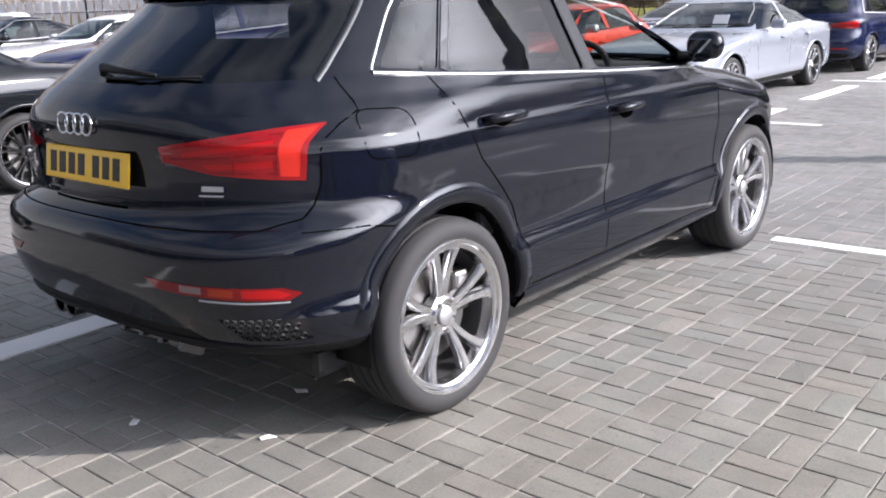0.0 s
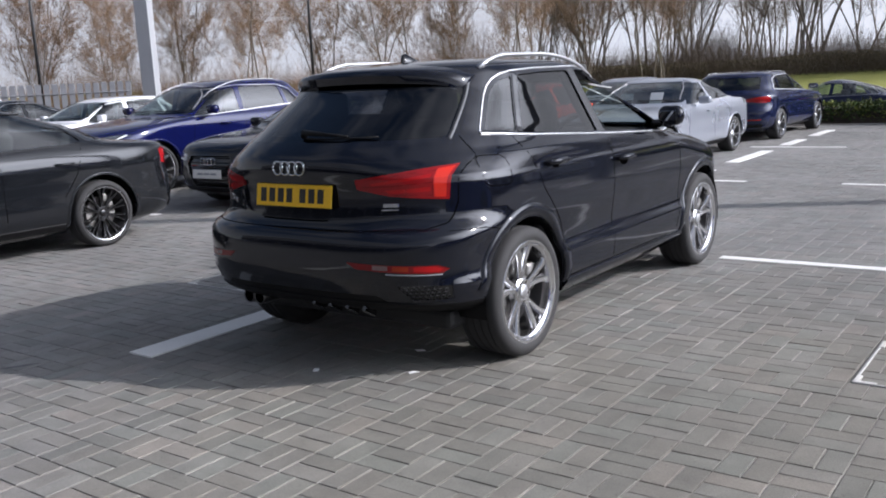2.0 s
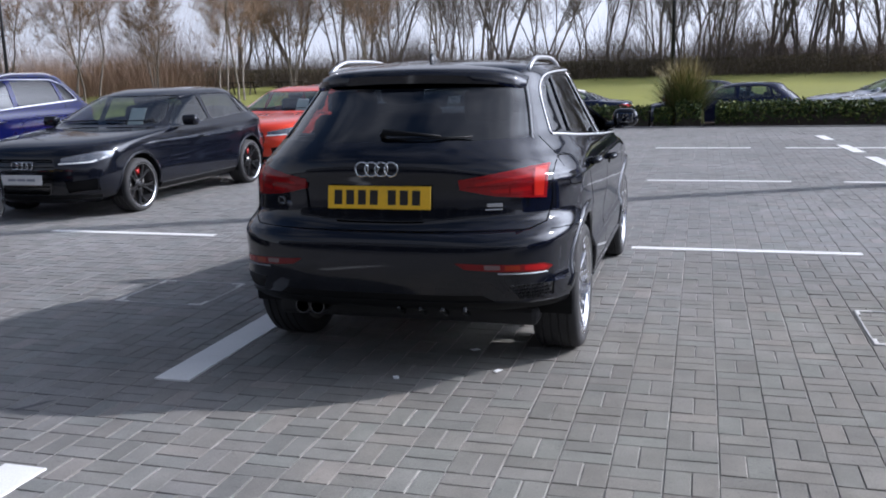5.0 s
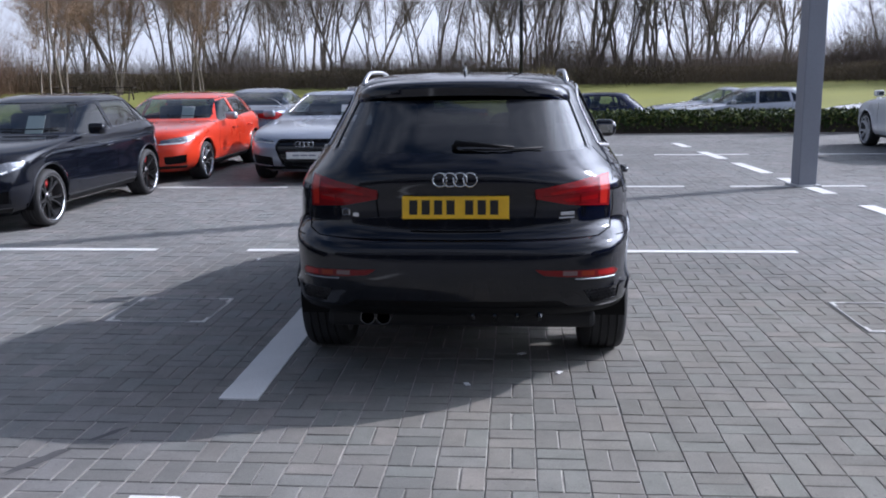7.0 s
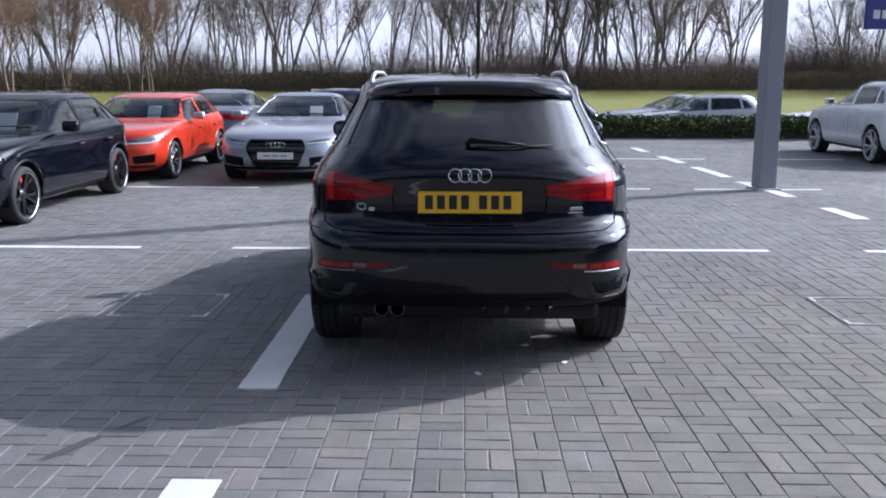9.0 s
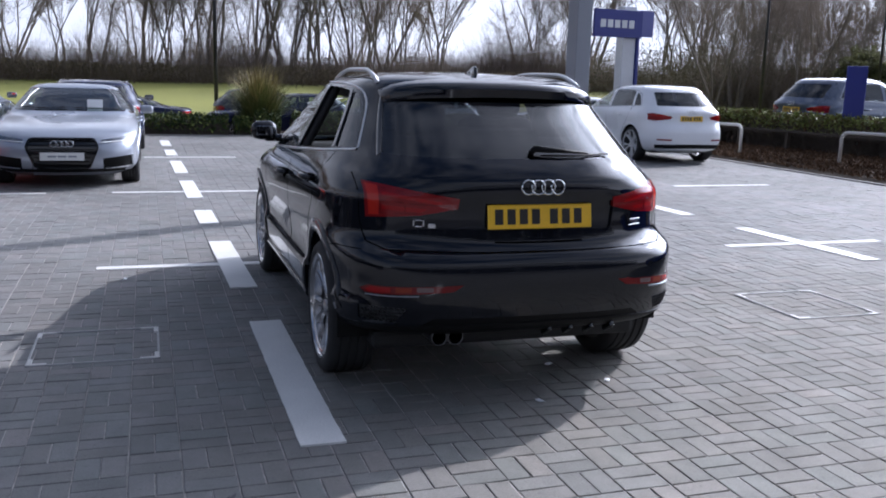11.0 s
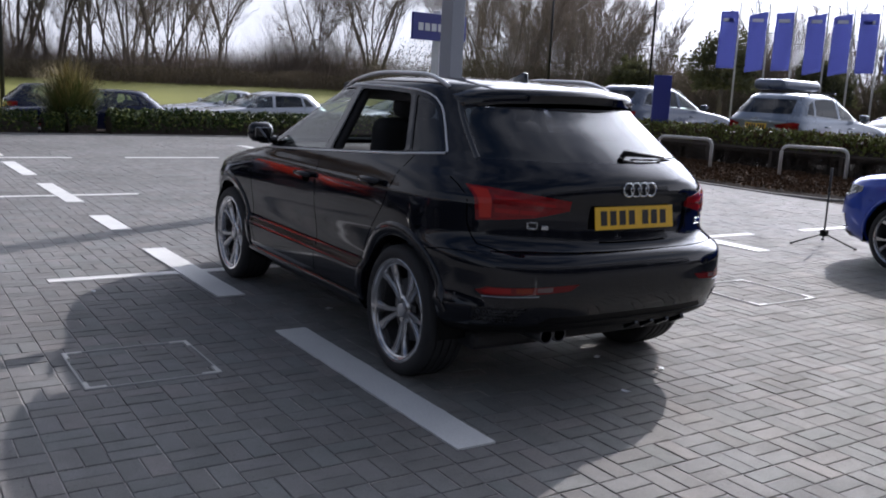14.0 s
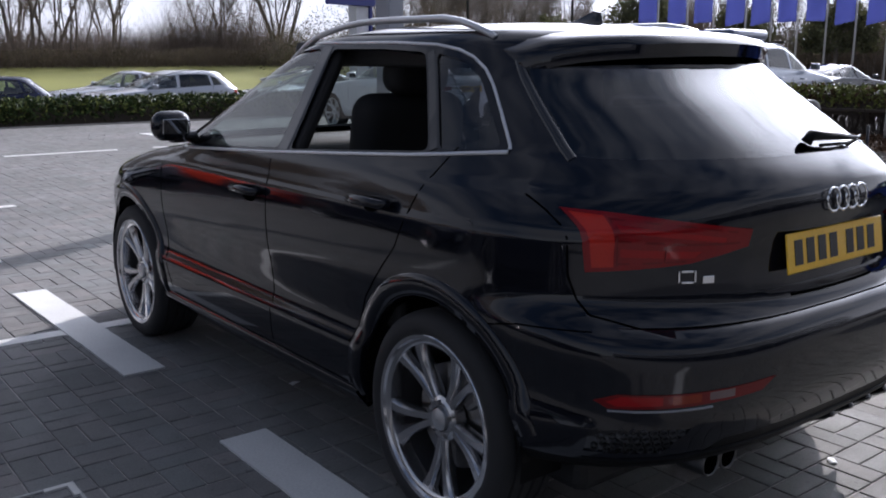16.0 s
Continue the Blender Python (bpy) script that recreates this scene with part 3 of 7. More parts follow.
        for i, (p, nrm) in enumerate(places):
            a = places[i - 1][0] if i or close else p
            b = places[(i + 1) % n][0] if i < n - 1 or close else p
            t = (b - a)
            t = t.normalized() if t.length > 1e-6 else Vector((0, 0, 1))
            s = nrm.cross(t).normalized() * width / 2
            rows.append([bm.verts.new(p + q) for q in (s - nrm * sink, s * 0.8 + nrm * height, -s * 0.8 + nrm * height, -s - nrm * sink)])
        for i in range(n if close else n - 1):
            a, b = rows[i], rows[(i + 1) % n]
            for k in range(3):
                bm.faces.new((a[k], a[k + 1], b[k + 1], b[k]))
        bmesh.ops.recalc_face_normals(bm, faces=bm.faces)
        return bm


def make_wheel_parts(r, rim_r, width, spokes, dark=False, pairs=True, red=False, near=False, slim=1.0):
    """Meshes of one wheel about the x axis, its face towards +x."""
    h = width / 2
    tyre = [(-h * 0.80, rim_r - 0.012), (-h * 1.0, rim_r + 0.012), (-h * 1.06, rim_r + 0.4 * (r - rim_r)), (-h * 1.0, r - 0.022), (-h * 0.86, r - 0.005)]
    for g in (-0.55, -0.18, 0.18, 0.55):
        tyre += [(h * g - 0.007, r), (h * g - 0.004, r - 0.008), (h * g + 0.004, r - 0.008), (h * g + 0.007, r)]
    tyre += [(h * 0.86, r - 0.005), (h * 1.0, r - 0.022), (h * 1.06, rim_r + 0.4 * (r - rim_r)), (h * 1.0, rim_r + 0.012), (h * 0.80, rim_r - 0.012)]
    bt = lathe(tyre, 64 if near else 28)
    lip = [(h * 0.97, rim_r + 0.013), (h * 1.02, rim_r + 0.008), (h * 1.0, rim_r - 0.004), (h * 0.84, rim_r - 0.012)]
    if near:
        lip = lip[:3] + [(h * 0.93, rim_r - 0.009), (h * 0.91, rim_r - 0.018), (h * 0.86, rim_r - 0.024), (h * 0.50, rim_r - 0.028)]
    br = lathe(lip, 64 if near else 40)
    webs = bmesh.new()
    barrel = lathe([(h * 0.86, rim_r - 0.012), (h * 0.1, rim_r - 0.03), (-h * 0.8, rim_r - 0.03), (-h * 0.9, rim_r)], 48 if near else 24)
    reach = rim_r - 0.008
    for k in range(spokes):
        base = 2 * math.pi * k / spokes + math.pi / 2
        for side in ((-1, 1) if pairs else (0,)):
            rows = []
            for i in range(8):
                t = i / 7
                rad = 0.035 + (reach - 0.035) * t
                ang = base + side * (0.25 - 0.06 * math.sin(math.pi * t)) * (slim if pairs else 0) * (0.62 + 0.42 * t)
                wd = (0.030 + 0.009 * t) * slim if pairs else (0.034 - 0.010 * t)
                if near:
                    wd = 0.028 + 0.009 * t + 0.060 * max(0.0, t - 0.72) ** 1.2
                elif t > 0.85:
                    wd *= 1.35
                face = h * (0.62 + 0.24 * t ** 1.6)
                u = Vector((0, math.cos(ang), math.sin(ang)))
                v = Vector((0, -math.sin(ang), math.cos(ang)))
                o = u * rad
                rows.append([br.verts.new(o + v * a * wd / 2 + Vector((face + b, 0, 0))) for a, b in ((-1, -0.035), (-1, -0.010), (-0.6, 0), (0.6, 0), (1, -0.010), (1, -0.035))])
            for p, q in zip(rows, rows[1:]):
                for j in range(6):
                    br.faces.new((p[j], p[(j + 1) % 6], q[(j + 1) % 6], q[j]))
            br.faces.new(rows[-1])
        if near:
            rows = []
            for i in range(7):
                t = 0.12 + 0.88 * i / 6
                rad = 0.035 + (reach - 0.035) * t
                wide = (0.25 - 0.06 * math.sin(math.pi * t)) * (0.62 + 0.42 * t)
                rows.append([webs.verts.new((h * (0.62 + 0.24 * t ** 1.6) - 0.022, rad * math.cos(base + a), rad * math.sin(base + a))) for a in (-wide, -wide / 3, wide / 3, wide)])
            for p, q in zip(rows, rows[1:]):
                for j in range(3):
                    if not (j == 1 and rows.index(p) > 1):
                        webs.faces.new((p[j], p[j + 1], q[j + 1], q[j]))
    lathe([(h * 0.30, 0.075), (h * 0.60, 0.072), (h * 0.68, 0.058), (h * 0.66, 0.040)], 30, bm=br)
    bmesh.ops.recalc_face_normals(br, faces=br.faces)
    cap = lathe([(h * 0.60, 0.036), (h * 0.72, 0.034), (h * 0.76, 0.024), (h * 0.77, 0.002)], 24)
    bolts = []
    for k in range(5 if near else 0):
        a = 2 * math.pi * (k + 0.5) / 5 + math.pi / 2
        bolts.append(("wheel_bolt", rod((h * 0.5, 0.054 * math.cos(a), 0.054 * math.sin(a)), (h * 0.73, 0.054 * math.cos(a), 0.054 * math.sin(a)), 0.010, 0.008, 6), DISC_STEEL, ""))
    disc = lathe([(h * 0.10, 0.07), (h * 0.22, 0.075), (h * 0.22, 0.165), (h * 0.02, 0.165), (h * 0.02, 0.07)], 40)
    cal = box((h * 0.5, 0.075, 0.15), (h * 0.18, 0.135, 0.05), 0.015)
    out = []
    for name, bm, mt, lab in (("tyre", bt, RUBBER, "black rubber tyre"), ("rim", br, ALLOY_DARK if dark else ALLOY, "black alloy rim" if dark else "polished alloy rim"),
                              ("hub_cap", cap, ALLOY_DARK if dark else SATIN, ""), ("rim_barrel", barrel, RIM_SHADED, ""), ("brake_disc", disc, DISC_STEEL, "steel brake disc"),
                              ("brake_caliper", cal, CALIPER_RED if red else DISC_STEEL, ""), *bolts, *([("spoke_web", webs, RIM_SHADED, "")] if near else [])):
        me = bpy.data.meshes.new(name)
        bm.to_mesh(me)
        bm.free()
        me.materials.append(mt)
        if name in ("tyre", "rim", "hub_cap", "rim_barrel"):
            me.polygons.foreach_set("use_smooth", [True] * len(me.polygons))
            me.set_sharp_from_angle(angle=radians(38))
        out.append((name, me, lab))
    return out


def fit_wheels(car, spots, parts):
    """spots: x, y, z of the hub; the face looks away from the car's middle."""
    for i, (x, y, z) in enumerate(spots):
        hub = new("wheel")
        hub.parent = car
        hub.empty_display_size = 0.1
        hub.matrix_local = Matrix.Translation((x, y, z)) @ Matrix.Diagonal((1, 1 / car.scale.y, 1, 1)) @ pose(0, 0, 0, 37 * i % 72, 0, 180 if x < 0 else 0)
        for name, me, lab in parts:
            ob = new(name, me)
            ob.parent = hub
            if lab:
                ob["label"] = lab


def seat(parent, x, y, z):
    bm = bmesh.new()
    box((0.50, 0.50, 0.16), (x, y, z), 0.05, 3, bm=bm)
    box((0.50, 0.16, 0.62), (x, y - 0.27, z + 0.33), 0.078, 5, Matrix.Rotation(radians(10), 4, "X"), bm=bm)
    box((0.28, 0.13, 0.20), (x, y - 0.36, z + 0.73), 0.062, 5, Matrix.Rotation(radians(8), 4, "X"), bm=bm)
    rod((x - 0.06, y - 0.34, z + 0.60), (x - 0.06, y - 0.35, z + 0.68), 0.007, bm=bm)
    rod((x + 0.06, y - 0.34, z + 0.60), (x + 0.06, y - 0.35, z + 0.68), 0.007, bm=bm)
    return part("seat", bm, SEAT_CLOTH, parent, "dark cloth seat with head restraint", True)


def ring_badge(parent, centre, size, view_back=True, tilt=0.0):
    """Four linked rings."""
    bm = bmesh.new()
    for k in range(4):
        cx = (k - 1.5) * size * 0.74
        pts = [(cx + size / 2 * math.cos(a * math.pi / 10), 0, size / 2 * math.sin(a * math.pi / 10)) for a in range(20)]
        tube(pts, size * 0.058, 5, bm, True)
    bmesh.ops.transform(bm, matrix=Matrix.Translation(centre) @ Matrix.Rotation(tilt, 4, "X"), verts=bm.verts)
    return part("badge", bm, CHROME, parent, "chrome badge of four linked rings", True)


def number_plate(parent, centre, face, tilt, material, sign):
    """A plate whose characters are plain bars."""
    holder = new("number_plate")
    holder.parent = parent
    holder.empty_display_size = 0.05
    holder.matrix_local = Matrix.Translation(centre) @ Matrix.Rotation(tilt, 4, "X")
    part("plate_sheet", box((0.52, 0.006, 0.111), (0, 0, 0), 0.0028, 1), material, holder, "yellow number plate" if material == PLATE_YELLOW else "white number plate")
    if material == PLATE_WHITE:
        for i in range(3):
            part("plate_bar", box((0.10, 0.002, 0.026), (-0.12 + i * 0.12, sign * 0.0036, 0)), POST_GREY, holder)
        return holder
    for i in range(7):
        x = -0.205 + i * 0.0605 + (0.030 if i > 3 else 0.0)
        part("plate_bar", box((0.040, 0.002, 0.070), (x, sign * 0.0036, 0)), PLATE_INK, holder)
    return holder

# ---- the black compact SUV ----
def build_suv_main():
    car = thing("compact_suv", "glossy black compact SUV with silver alloy wheels and tinted windows", "car")
    car.scale = (1, 0.968, 1)
    levels = [
        (0.20, 0.74, 0.72, 4.15), (0.27, 0.845, 0.48, 4.30), (0.335, 0.885, 0.22, 4.35), (0.37, 0.895, 0.095, 4.36), (0.46, 0.902, 0.038, 4.385), (0.492, 0.903, 0.022, 4.387),
        (0.522, 0.884, 0.010, 4.388), (0.56, 0.880, 0.0, 4.388), (0.67, 0.890, 0.004, 4.375), (0.735, 0.901, 0.022, 4.35), (0.765, 0.903, 0.075, 4.33),
        (0.80, 0.9052, 0.082, 4.28), (0.85, 0.9050, 0.088, 4.22), (0.90, 0.9036, 0.090, 4.06), (0.94, 0.9006, 0.088, 3.88), (0.962, 0.898, 0.084, 3.77), (0.980, 0.890, 0.081, 3.65), (1.03, 0.880, 0.072, 3.25),
        (1.07, 0.868, 0.078, 3.02), (1.11, 0.845, 0.110, 2.93), (1.16, 0.818, 0.172, 2.84), (1.28, 0.755, 0.355, 2.62),
        (1.38, 0.703, 0.512, 2.44), (1.44, 0.671, 0.590, 2.30), (1.485, 0.640, 0.655, 2.14), (1.515, 0.590, 0.74, 1.98),
        (1.538, 0.48, 0.92, 1.78), (1.552, 0.19, 1.22, 1.52)]
    ax = (0.875, 3.478)
    sh = Shell(levels, ax, rear=(0.85, 3.4, 2.75), glass_rear=1.3, glass_nose=0.32, nz=104, corner=2.6)
    hub = 0.338
    sides = ("right", "left")

    # doors, glass and arches
    rear_door = [(0.88, 1.20), (1.04, 0.86), (1.235, 0.66), (1.33, 0.47), (1.36, 0.33), (1.905, 0.33), (1.905, 1.0), (1.88, 1.476), (1.4, 1.468), (1.02, 1.405)]
    front_door = [(1.913, 0.33), (2.92, 0.33), (3.0, 0.50), (2.99, 0.80), (2.96, 1.045), (2.84, 1.13), (2.40, 1.40), (2.28, 1.465), (1.888, 1.478), (1.913, 1.0)]
    w_quarter = rounded([(0.735, 1.178), (0.955, 1.158), (1.150, 1.444), (1.03, 1.422), (0.93, 1.368)], 0.03)
    w_rear = rounded([(1.0, 1.152), (1.80, 1.100), (1.79, 1.459), (1.45, 1.457), (1.205, 1.446)], 0.03)
    w_front = rounded([(1.89, 1.097), (2.77, 1.055), (2.66, 1.165), (2.38, 1.375), (2.22, 1.444), (1.87, 1.461)], 0.03)
    for view in sides:
        arches = []
        for y in ax:
            arches.append([(y + 0.392 * math.cos(k * math.pi / 20), hub + 0.395 * math.sin(k * math.pi / 20)) for k in range(40)])
        sh.cut(view, rear_door, "rear_door_" + view)
        sh.cut(view, front_door, "front_door_" + view)
        for a in arches:
            sh.cut(view, a, "arch")
        sh.cut(view, w_quarter, "quarter_" + view)
        sh.cut(view, w_rear, "rear_pane_" + view)
        sh.cut(view, w_front, "front_pane_" + view)
        if view == "right":
            sh.cut(view, rounded([(0.535, 0.925), (0.735, 0.915), (0.745, 1.06), (0.55, 1.07)], 0.05), "flap")
    front_only = lambda c: c.y > 2.2
    rear_only = lambda c: c.y < 1.1
    sh.cut("front", rounded([(-0.58, 1.41), (0.58, 1.41), (0.735, 1.085), (-0.735, 1.085)], 0.05), "windscreen", limit=lambda c: 1.06 < c.z and c.y > 1.9)
    tail = [(-0.53, 1.47), (0.53, 1.47), (0.60, 1.40), (0.69, 1.165), (0.786, 1.068), (0.786, 0.872), (0.768, 0.775), (0.70, 0.752), (-0.70, 0.752), (-0.768, 0.775), (-0.786, 0.872), (-0.786, 1.068), (-0.69, 1.165), (-0.60, 1.40)]
    sh.cut("rear", tail, "tailgate", limit=rear_only)
    sh.cut("rear", rounded([(-0.665, 1.163), (0.665, 1.163), (0.562, 1.445), (-0.562, 1.445)], 0.035), "rear_glass", limit=rear_only)
    recess = rounded([(-0.40, 0.975), (0.40, 0.975), (0.385, 0.845), (0.345, 0.815), (-0.345, 0.815), (-0.385, 0.845)], 0.02)
    sh.cut("rear", recess, "plate_recess", limit=rear_only)
    for k in (1, -1):
        lamp = [(0.385, 0.990), (0.70, 1.037), (0.765, 1.042), (0.764, 0.95), (0.760, 0.884), (0.55, 0.908), (0.39, 0.944)]
        inner = [(0.46, 0.972), (0.70, 1.007), (0.70, 0.990), (0.46, 0.958)]
        inner2 = [(0.52, 0.938), (0.70, 0.948), (0.70, 0.926), (0.54, 0.921)]
        column = [(0.712, 1.029), (0.758, 1.035), (0.749, 0.896), (0.712, 0.900)]
        strip = [(0.385, 0.614), (0.775, 0.592), (0.805, 0.570), (0.785, 0.552), (0.43, 0.584)]
        rev = [(0.52, 0.603), (0.59, 0.599), (0.59, 0.578), (0.52, 0.582)]
        amber = [(0.61, 0.597), (0.675, 0.593), (0.675, 0.570), (0.61, 0.575)]
        outer = [(0.695, 0.591), (0.768, 0.587), (0.788, 0.570), (0.775, 0.560), (0.695, 0.568)]
        vent = [(0.62, 0.500), (0.815, 0.492), (0.806, 0.420), (0.665, 0.425)]
        for poly, name in ((lamp, "tail_lamp"), (inner, "tail_bar"), (inner2, "tail_bar_low"), (column, "tail_column"), (strip, "fog_strip"), (rev, "fog_clear"), (amber, "fog_amber"), (outer, "fog_outer"), (vent, "vent")):
            sh.cut("rear", [(k * x, z) for x, z in poly], name + ("_r" if k > 0 else "_l"), limit=rear_only)
        head = [(0.50, 0.70), (0.80, 0.76), (0.86, 0.83), (0.80, 0.845), (0.52, 0.80)]
        sh.cut("front", [(k * x, z) for x, z in head], "headlamp" + ("_r" if k > 0 else "_l"), limit=front_only)
    sh.cut("front", [(-0.42, 0.80), (0.42, 0.80), (0.48, 0.66), (0.36, 0.42), (-0.36, 0.42), (-0.48, 0.66)], "grille", limit=front_only)
    bonnet = [(-0.62, 2.95), (-0.72, 3.35), (-0.66, 3.9), (-0.45, 4.2), (0.45, 4.2), (0.66, 3.9), (0.72, 3.35), (0.62, 2.95)]
    sh.cut("top", bonnet, "bonnet", only=[""], limit=lambda c: 2.6 < c.y and c.z > 0.82)
    low = [(-0.95, 0.385), (-0.58, 0.40), (-0.50, 0.45), (0.50, 0.45), (0.58, 0.40), (0.95, 0.385), (0.95, 0.1), (-0.95, 0.1)]
    sh.cut("rear", low, "diffuser", only=[""], limit=rear_only)
    sh.bm.normal_update()

    body = sh.take("", PAINT_BLACK, car, "glossy black body shell", "body")
    for view in sides:
        for which in ("rear", "front"):
            door = sh.take(f"{which}_door_{view}", PAINT_BLACK, car, "glossy black door", "door", rim=0.012)
            opened = (view == "right" and which == "front") or (view == "left" and which == "rear")
            if not opened:
                glass = sh.take(f"{which}_pane_{view}", GLASS_DARK if which == "rear" else GLASS, door, "tinted window pane" if which == "rear" else "clear window pane", "window_pane", lift=-0.008, rim=0)
                glass.visible_shadow = False
            y, z = (1.18, 0.970) if which == "rear" else (2.05, 0.912)
            p, nrm = sh.on(view, y, z)
            k = 1 if view == "right" else -1
            hb = bmesh.new()
            grip = [(p.x + k * d, y + t, z + 0.018 + u) for t, d, u in ((-0.105, 0.0, -0.002), (-0.085, 0.032, 0.0), (-0.03, 0.042, 0.003), (0.03, 0.042, 0.003), (0.085, 0.032, 0.0), (0.105, 0.0, -0.002))]
            tube(grip, [0.012, 0.016, 0.017, 0.017, 0.016, 0.012], 8, hb)
            part("door_handle", hb, PAINT_BLACK, door, "black door handle", True)
            cup = bmesh.new()
            bmesh.ops.create_uvsphere(cup, u_segments=14, v_segments=8, radius=1, matrix=Matrix.Translation(p - Vector((k * 0.006, 0, 0.004))) @ Matrix.Diagonal((0.012, 0.075, 0.034, 1)))
            part("handle_cup", cup, GROOVE, door, "", True)
        q = sh.take("quarter_" + view, GLASS_DARK, car, "tinted fixed quarter window", "quarter_window", lift=-0.006, rim=0)
        # gaps between panels
        gaps = bmesh.new()
        sh.strip(view, [(0.885, 1.17), (1.04, 0.86), (1.235, 0.66), (1.32, 0.49)], 0.007, 0.0006, bm=gaps)
        sh.strip(view, [(1.909, 0.33), (1.909, 1.085)], 0.007, 0.0006, bm=gaps)
        sh.strip(view, [(2.92, 0.335), (3.0, 0.50), (2.99, 0.80), (2.955, 1.04)], 0.007, 0.0006, bm=gaps)
        sh.strip(view, [(1.36, 0.335), (2.92, 0.335)], 0.007, 0.0006, bm=gaps)
        sh.strip(view, [(0.30, 0.742), (0.50, 0.735), (0.62, 0.71)], 0.006, 0.0006, bm=gaps)
        part("panel_gap", gaps, GROOVE, car)
        # bright surround of the side glass
        top = [(0.702, 1.172), (0.712, 1.186), (0.80, 1.276), (0.87, 1.345), (0.93, 1.396), (0.99, 1.430), (1.06, 1.453), (1.16, 1.468), (1.4, 1.477), (1.9, 1.480), (2.10, 1.474), (2.22, 1.462), (2.32, 1.434), (2.42, 1.382), (2.56, 1.280), (2.70, 1.165)]
        bot = [(0.702, 1.166), (1.06, 1.135), (1.95, 1.078), (2.80, 1.037)]
        tr = sh.strip(view, top, 0.010, 0.005)
        sh.strip(view, bot, 0.012, 0.006, bm=tr)
        part("window_trim", tr, SATIN, car, "satin aluminium window surround", True)
        pil = sh.strip(view, [(1.845, 1.094), (1.83, 1.468)], 0.082, 0.003)
        part("door_pillar", pil, GLOSS_BLACK, car)
        pil2 = sh.strip(view, [(0.977, 1.156), (1.178, 1.446)], 0.034, 0.0035)
        part("pillar_trim", pil2, GLOSS_BLACK, car)
        # arch mouldings and sill
        for y in ax:
            a0, a1 = (-4, 168) if y < 1 else (10, 184)
            arc = [(y + 0.428 * math.cos(radians(a)), hub + 0.432 * math.sin(radians(a))) for a in np.linspace(a0, a1, 40)]
            am = sh.strip(view, arc, 0.072, 0.008, sink=0.01)
            part("arch_trim", am, PAINT_BLACK, car, "black wheel-arch moulding", True)
        part("sill", sh.strip(view, [(1.30, 0.285), (3.05, 0.285)], 0.10, 0.014, sink=0.012), PAINT_BLACK, car, "black side sill", True)
    sh.take("flap", PAINT_BLACK, car, "black fuel filler flap", "fuel_flap", rim=0.004)
    fg = sh.strip("right", rounded([(0.535, 0.925), (0.735, 0.915), (0.745, 1.06), (0.55, 1.07)], 0.05), 0.006, 0.0006, True)
    part("flap_gap", fg, GROOVE, car)

    gate = sh.take("tailgate", PAINT_BLACK, car, "black tailgate", "tailgate", rim=0.012)
    sh.take("rear_glass", GLASS_DARK, gate, "tinted rear window", "rear_window", lift=-0.004, rim=0)
    sh.take("plate_recess", PAINT_BLACK, gate, "", "plate_recess", lift=-0.0115, rim=0)
    part("boot_handle", sh.strip("rear", [(-0.22, 0.792), (-0.12, 0.789), (0.12, 0.789), (0.22, 0.792)], 0.010, 0.0012), GROOVE, gate, "dark grip slot under the number plate")
    gg = sh.strip("rear", tail[3:12], 0.007, 0.0009)
    part("tailgate_gap", gg, GROOVE, gate)
    for k in (1, -1):
        part("glass_edge", sh.strip("rear", [(k * 0.668, 1.158), (k * 0.625, 1.29), (k * 0.572, 1.435)], 0.030, 0.0025), GLOSS_BLACK, gate, "gloss black glass edging", True)
    for k, c in ((1, "_r"), (-1, "_l")):
        lamp = sh.take("tail_lamp" + c, RED_LENS, car, "red tail light", "tail_light", lift=0.004, rim=0.02)
        sh.take("tail_bar" + c, RED_BRIGHT, lamp, "", "light_bar", lift=0.003, rim=0.006)
        sh.take("tail_bar_low" + c, RED_BRIGHT, lamp, "", "light_bar", lift=0.003, rim=0.006)
        sh.take("tail_column" + c, RED_COLUMN, lamp, "bright orange-red outer light column", "light_bar", lift=0.003, rim=0.006)
        ribs = sh.strip("rear", [(k * 0.43, 0.985), (k * 0.56, 1.004), (k * 0.705, 1.021)], 0.005, 0.0058, step=0.05)
        sh.strip("rear", [(k * 0.42, 0.956), (k * 0.56, 0.958), (k * 0.705, 0.968)], 0.007, 0.0058, bm=ribs, step=0.05)
        sh.strip("rear", [(k * 0.56, 0.914), (k * 0.705, 0.908)], 0.005, 0.0058, bm=ribs, step=0.05)
        for x, lo, hi in ((0.61, 0.912, 0.955), (0.706, 0.902, 1.024)):
            sh.strip("rear", [(k * x, lo), (k * x, hi)], 0.005 if x > 0.7 else 0.003, 0.0058, bm=ribs, step=0.04)
        part("lamp_divider", ribs, DARK_RED, lamp, "dark red dividing ribs inside the lens")
        fog = sh.take("fog_strip" + c, DARK_RED, car, "dark red bumper reflector strip", "reflector", lift=0.003, rim=0.012)
        sh.take("fog_clear" + c, LENS_DIM, fog, "", "reversing_lamp", lift=0.003, rim=0.004)
        sh.take("fog_amber" + c, AMBER, fog, "dim amber lens", "indicator", lift=0.003, rim=0.004)
        sh.take("fog_outer" + c, RED_BRIGHT, fog, "", "reflector_lens", lift=0.003, rim=0.004)
        part("reflector_trim", sh.strip("rear", [(k * 0.58, 0.560), (k * 0.70, 0.551), (k * 0.785, 0.545)], 0.006, 0.004), SATIN_DULL, car, "thin bright strip under the reflector", True)
        vent = sh.take("vent" + c, GLOSS_BLACK, car, "black honeycomb bumper vent", "vent", lift=-0.006, rim=0)
        holes = bmesh.new()
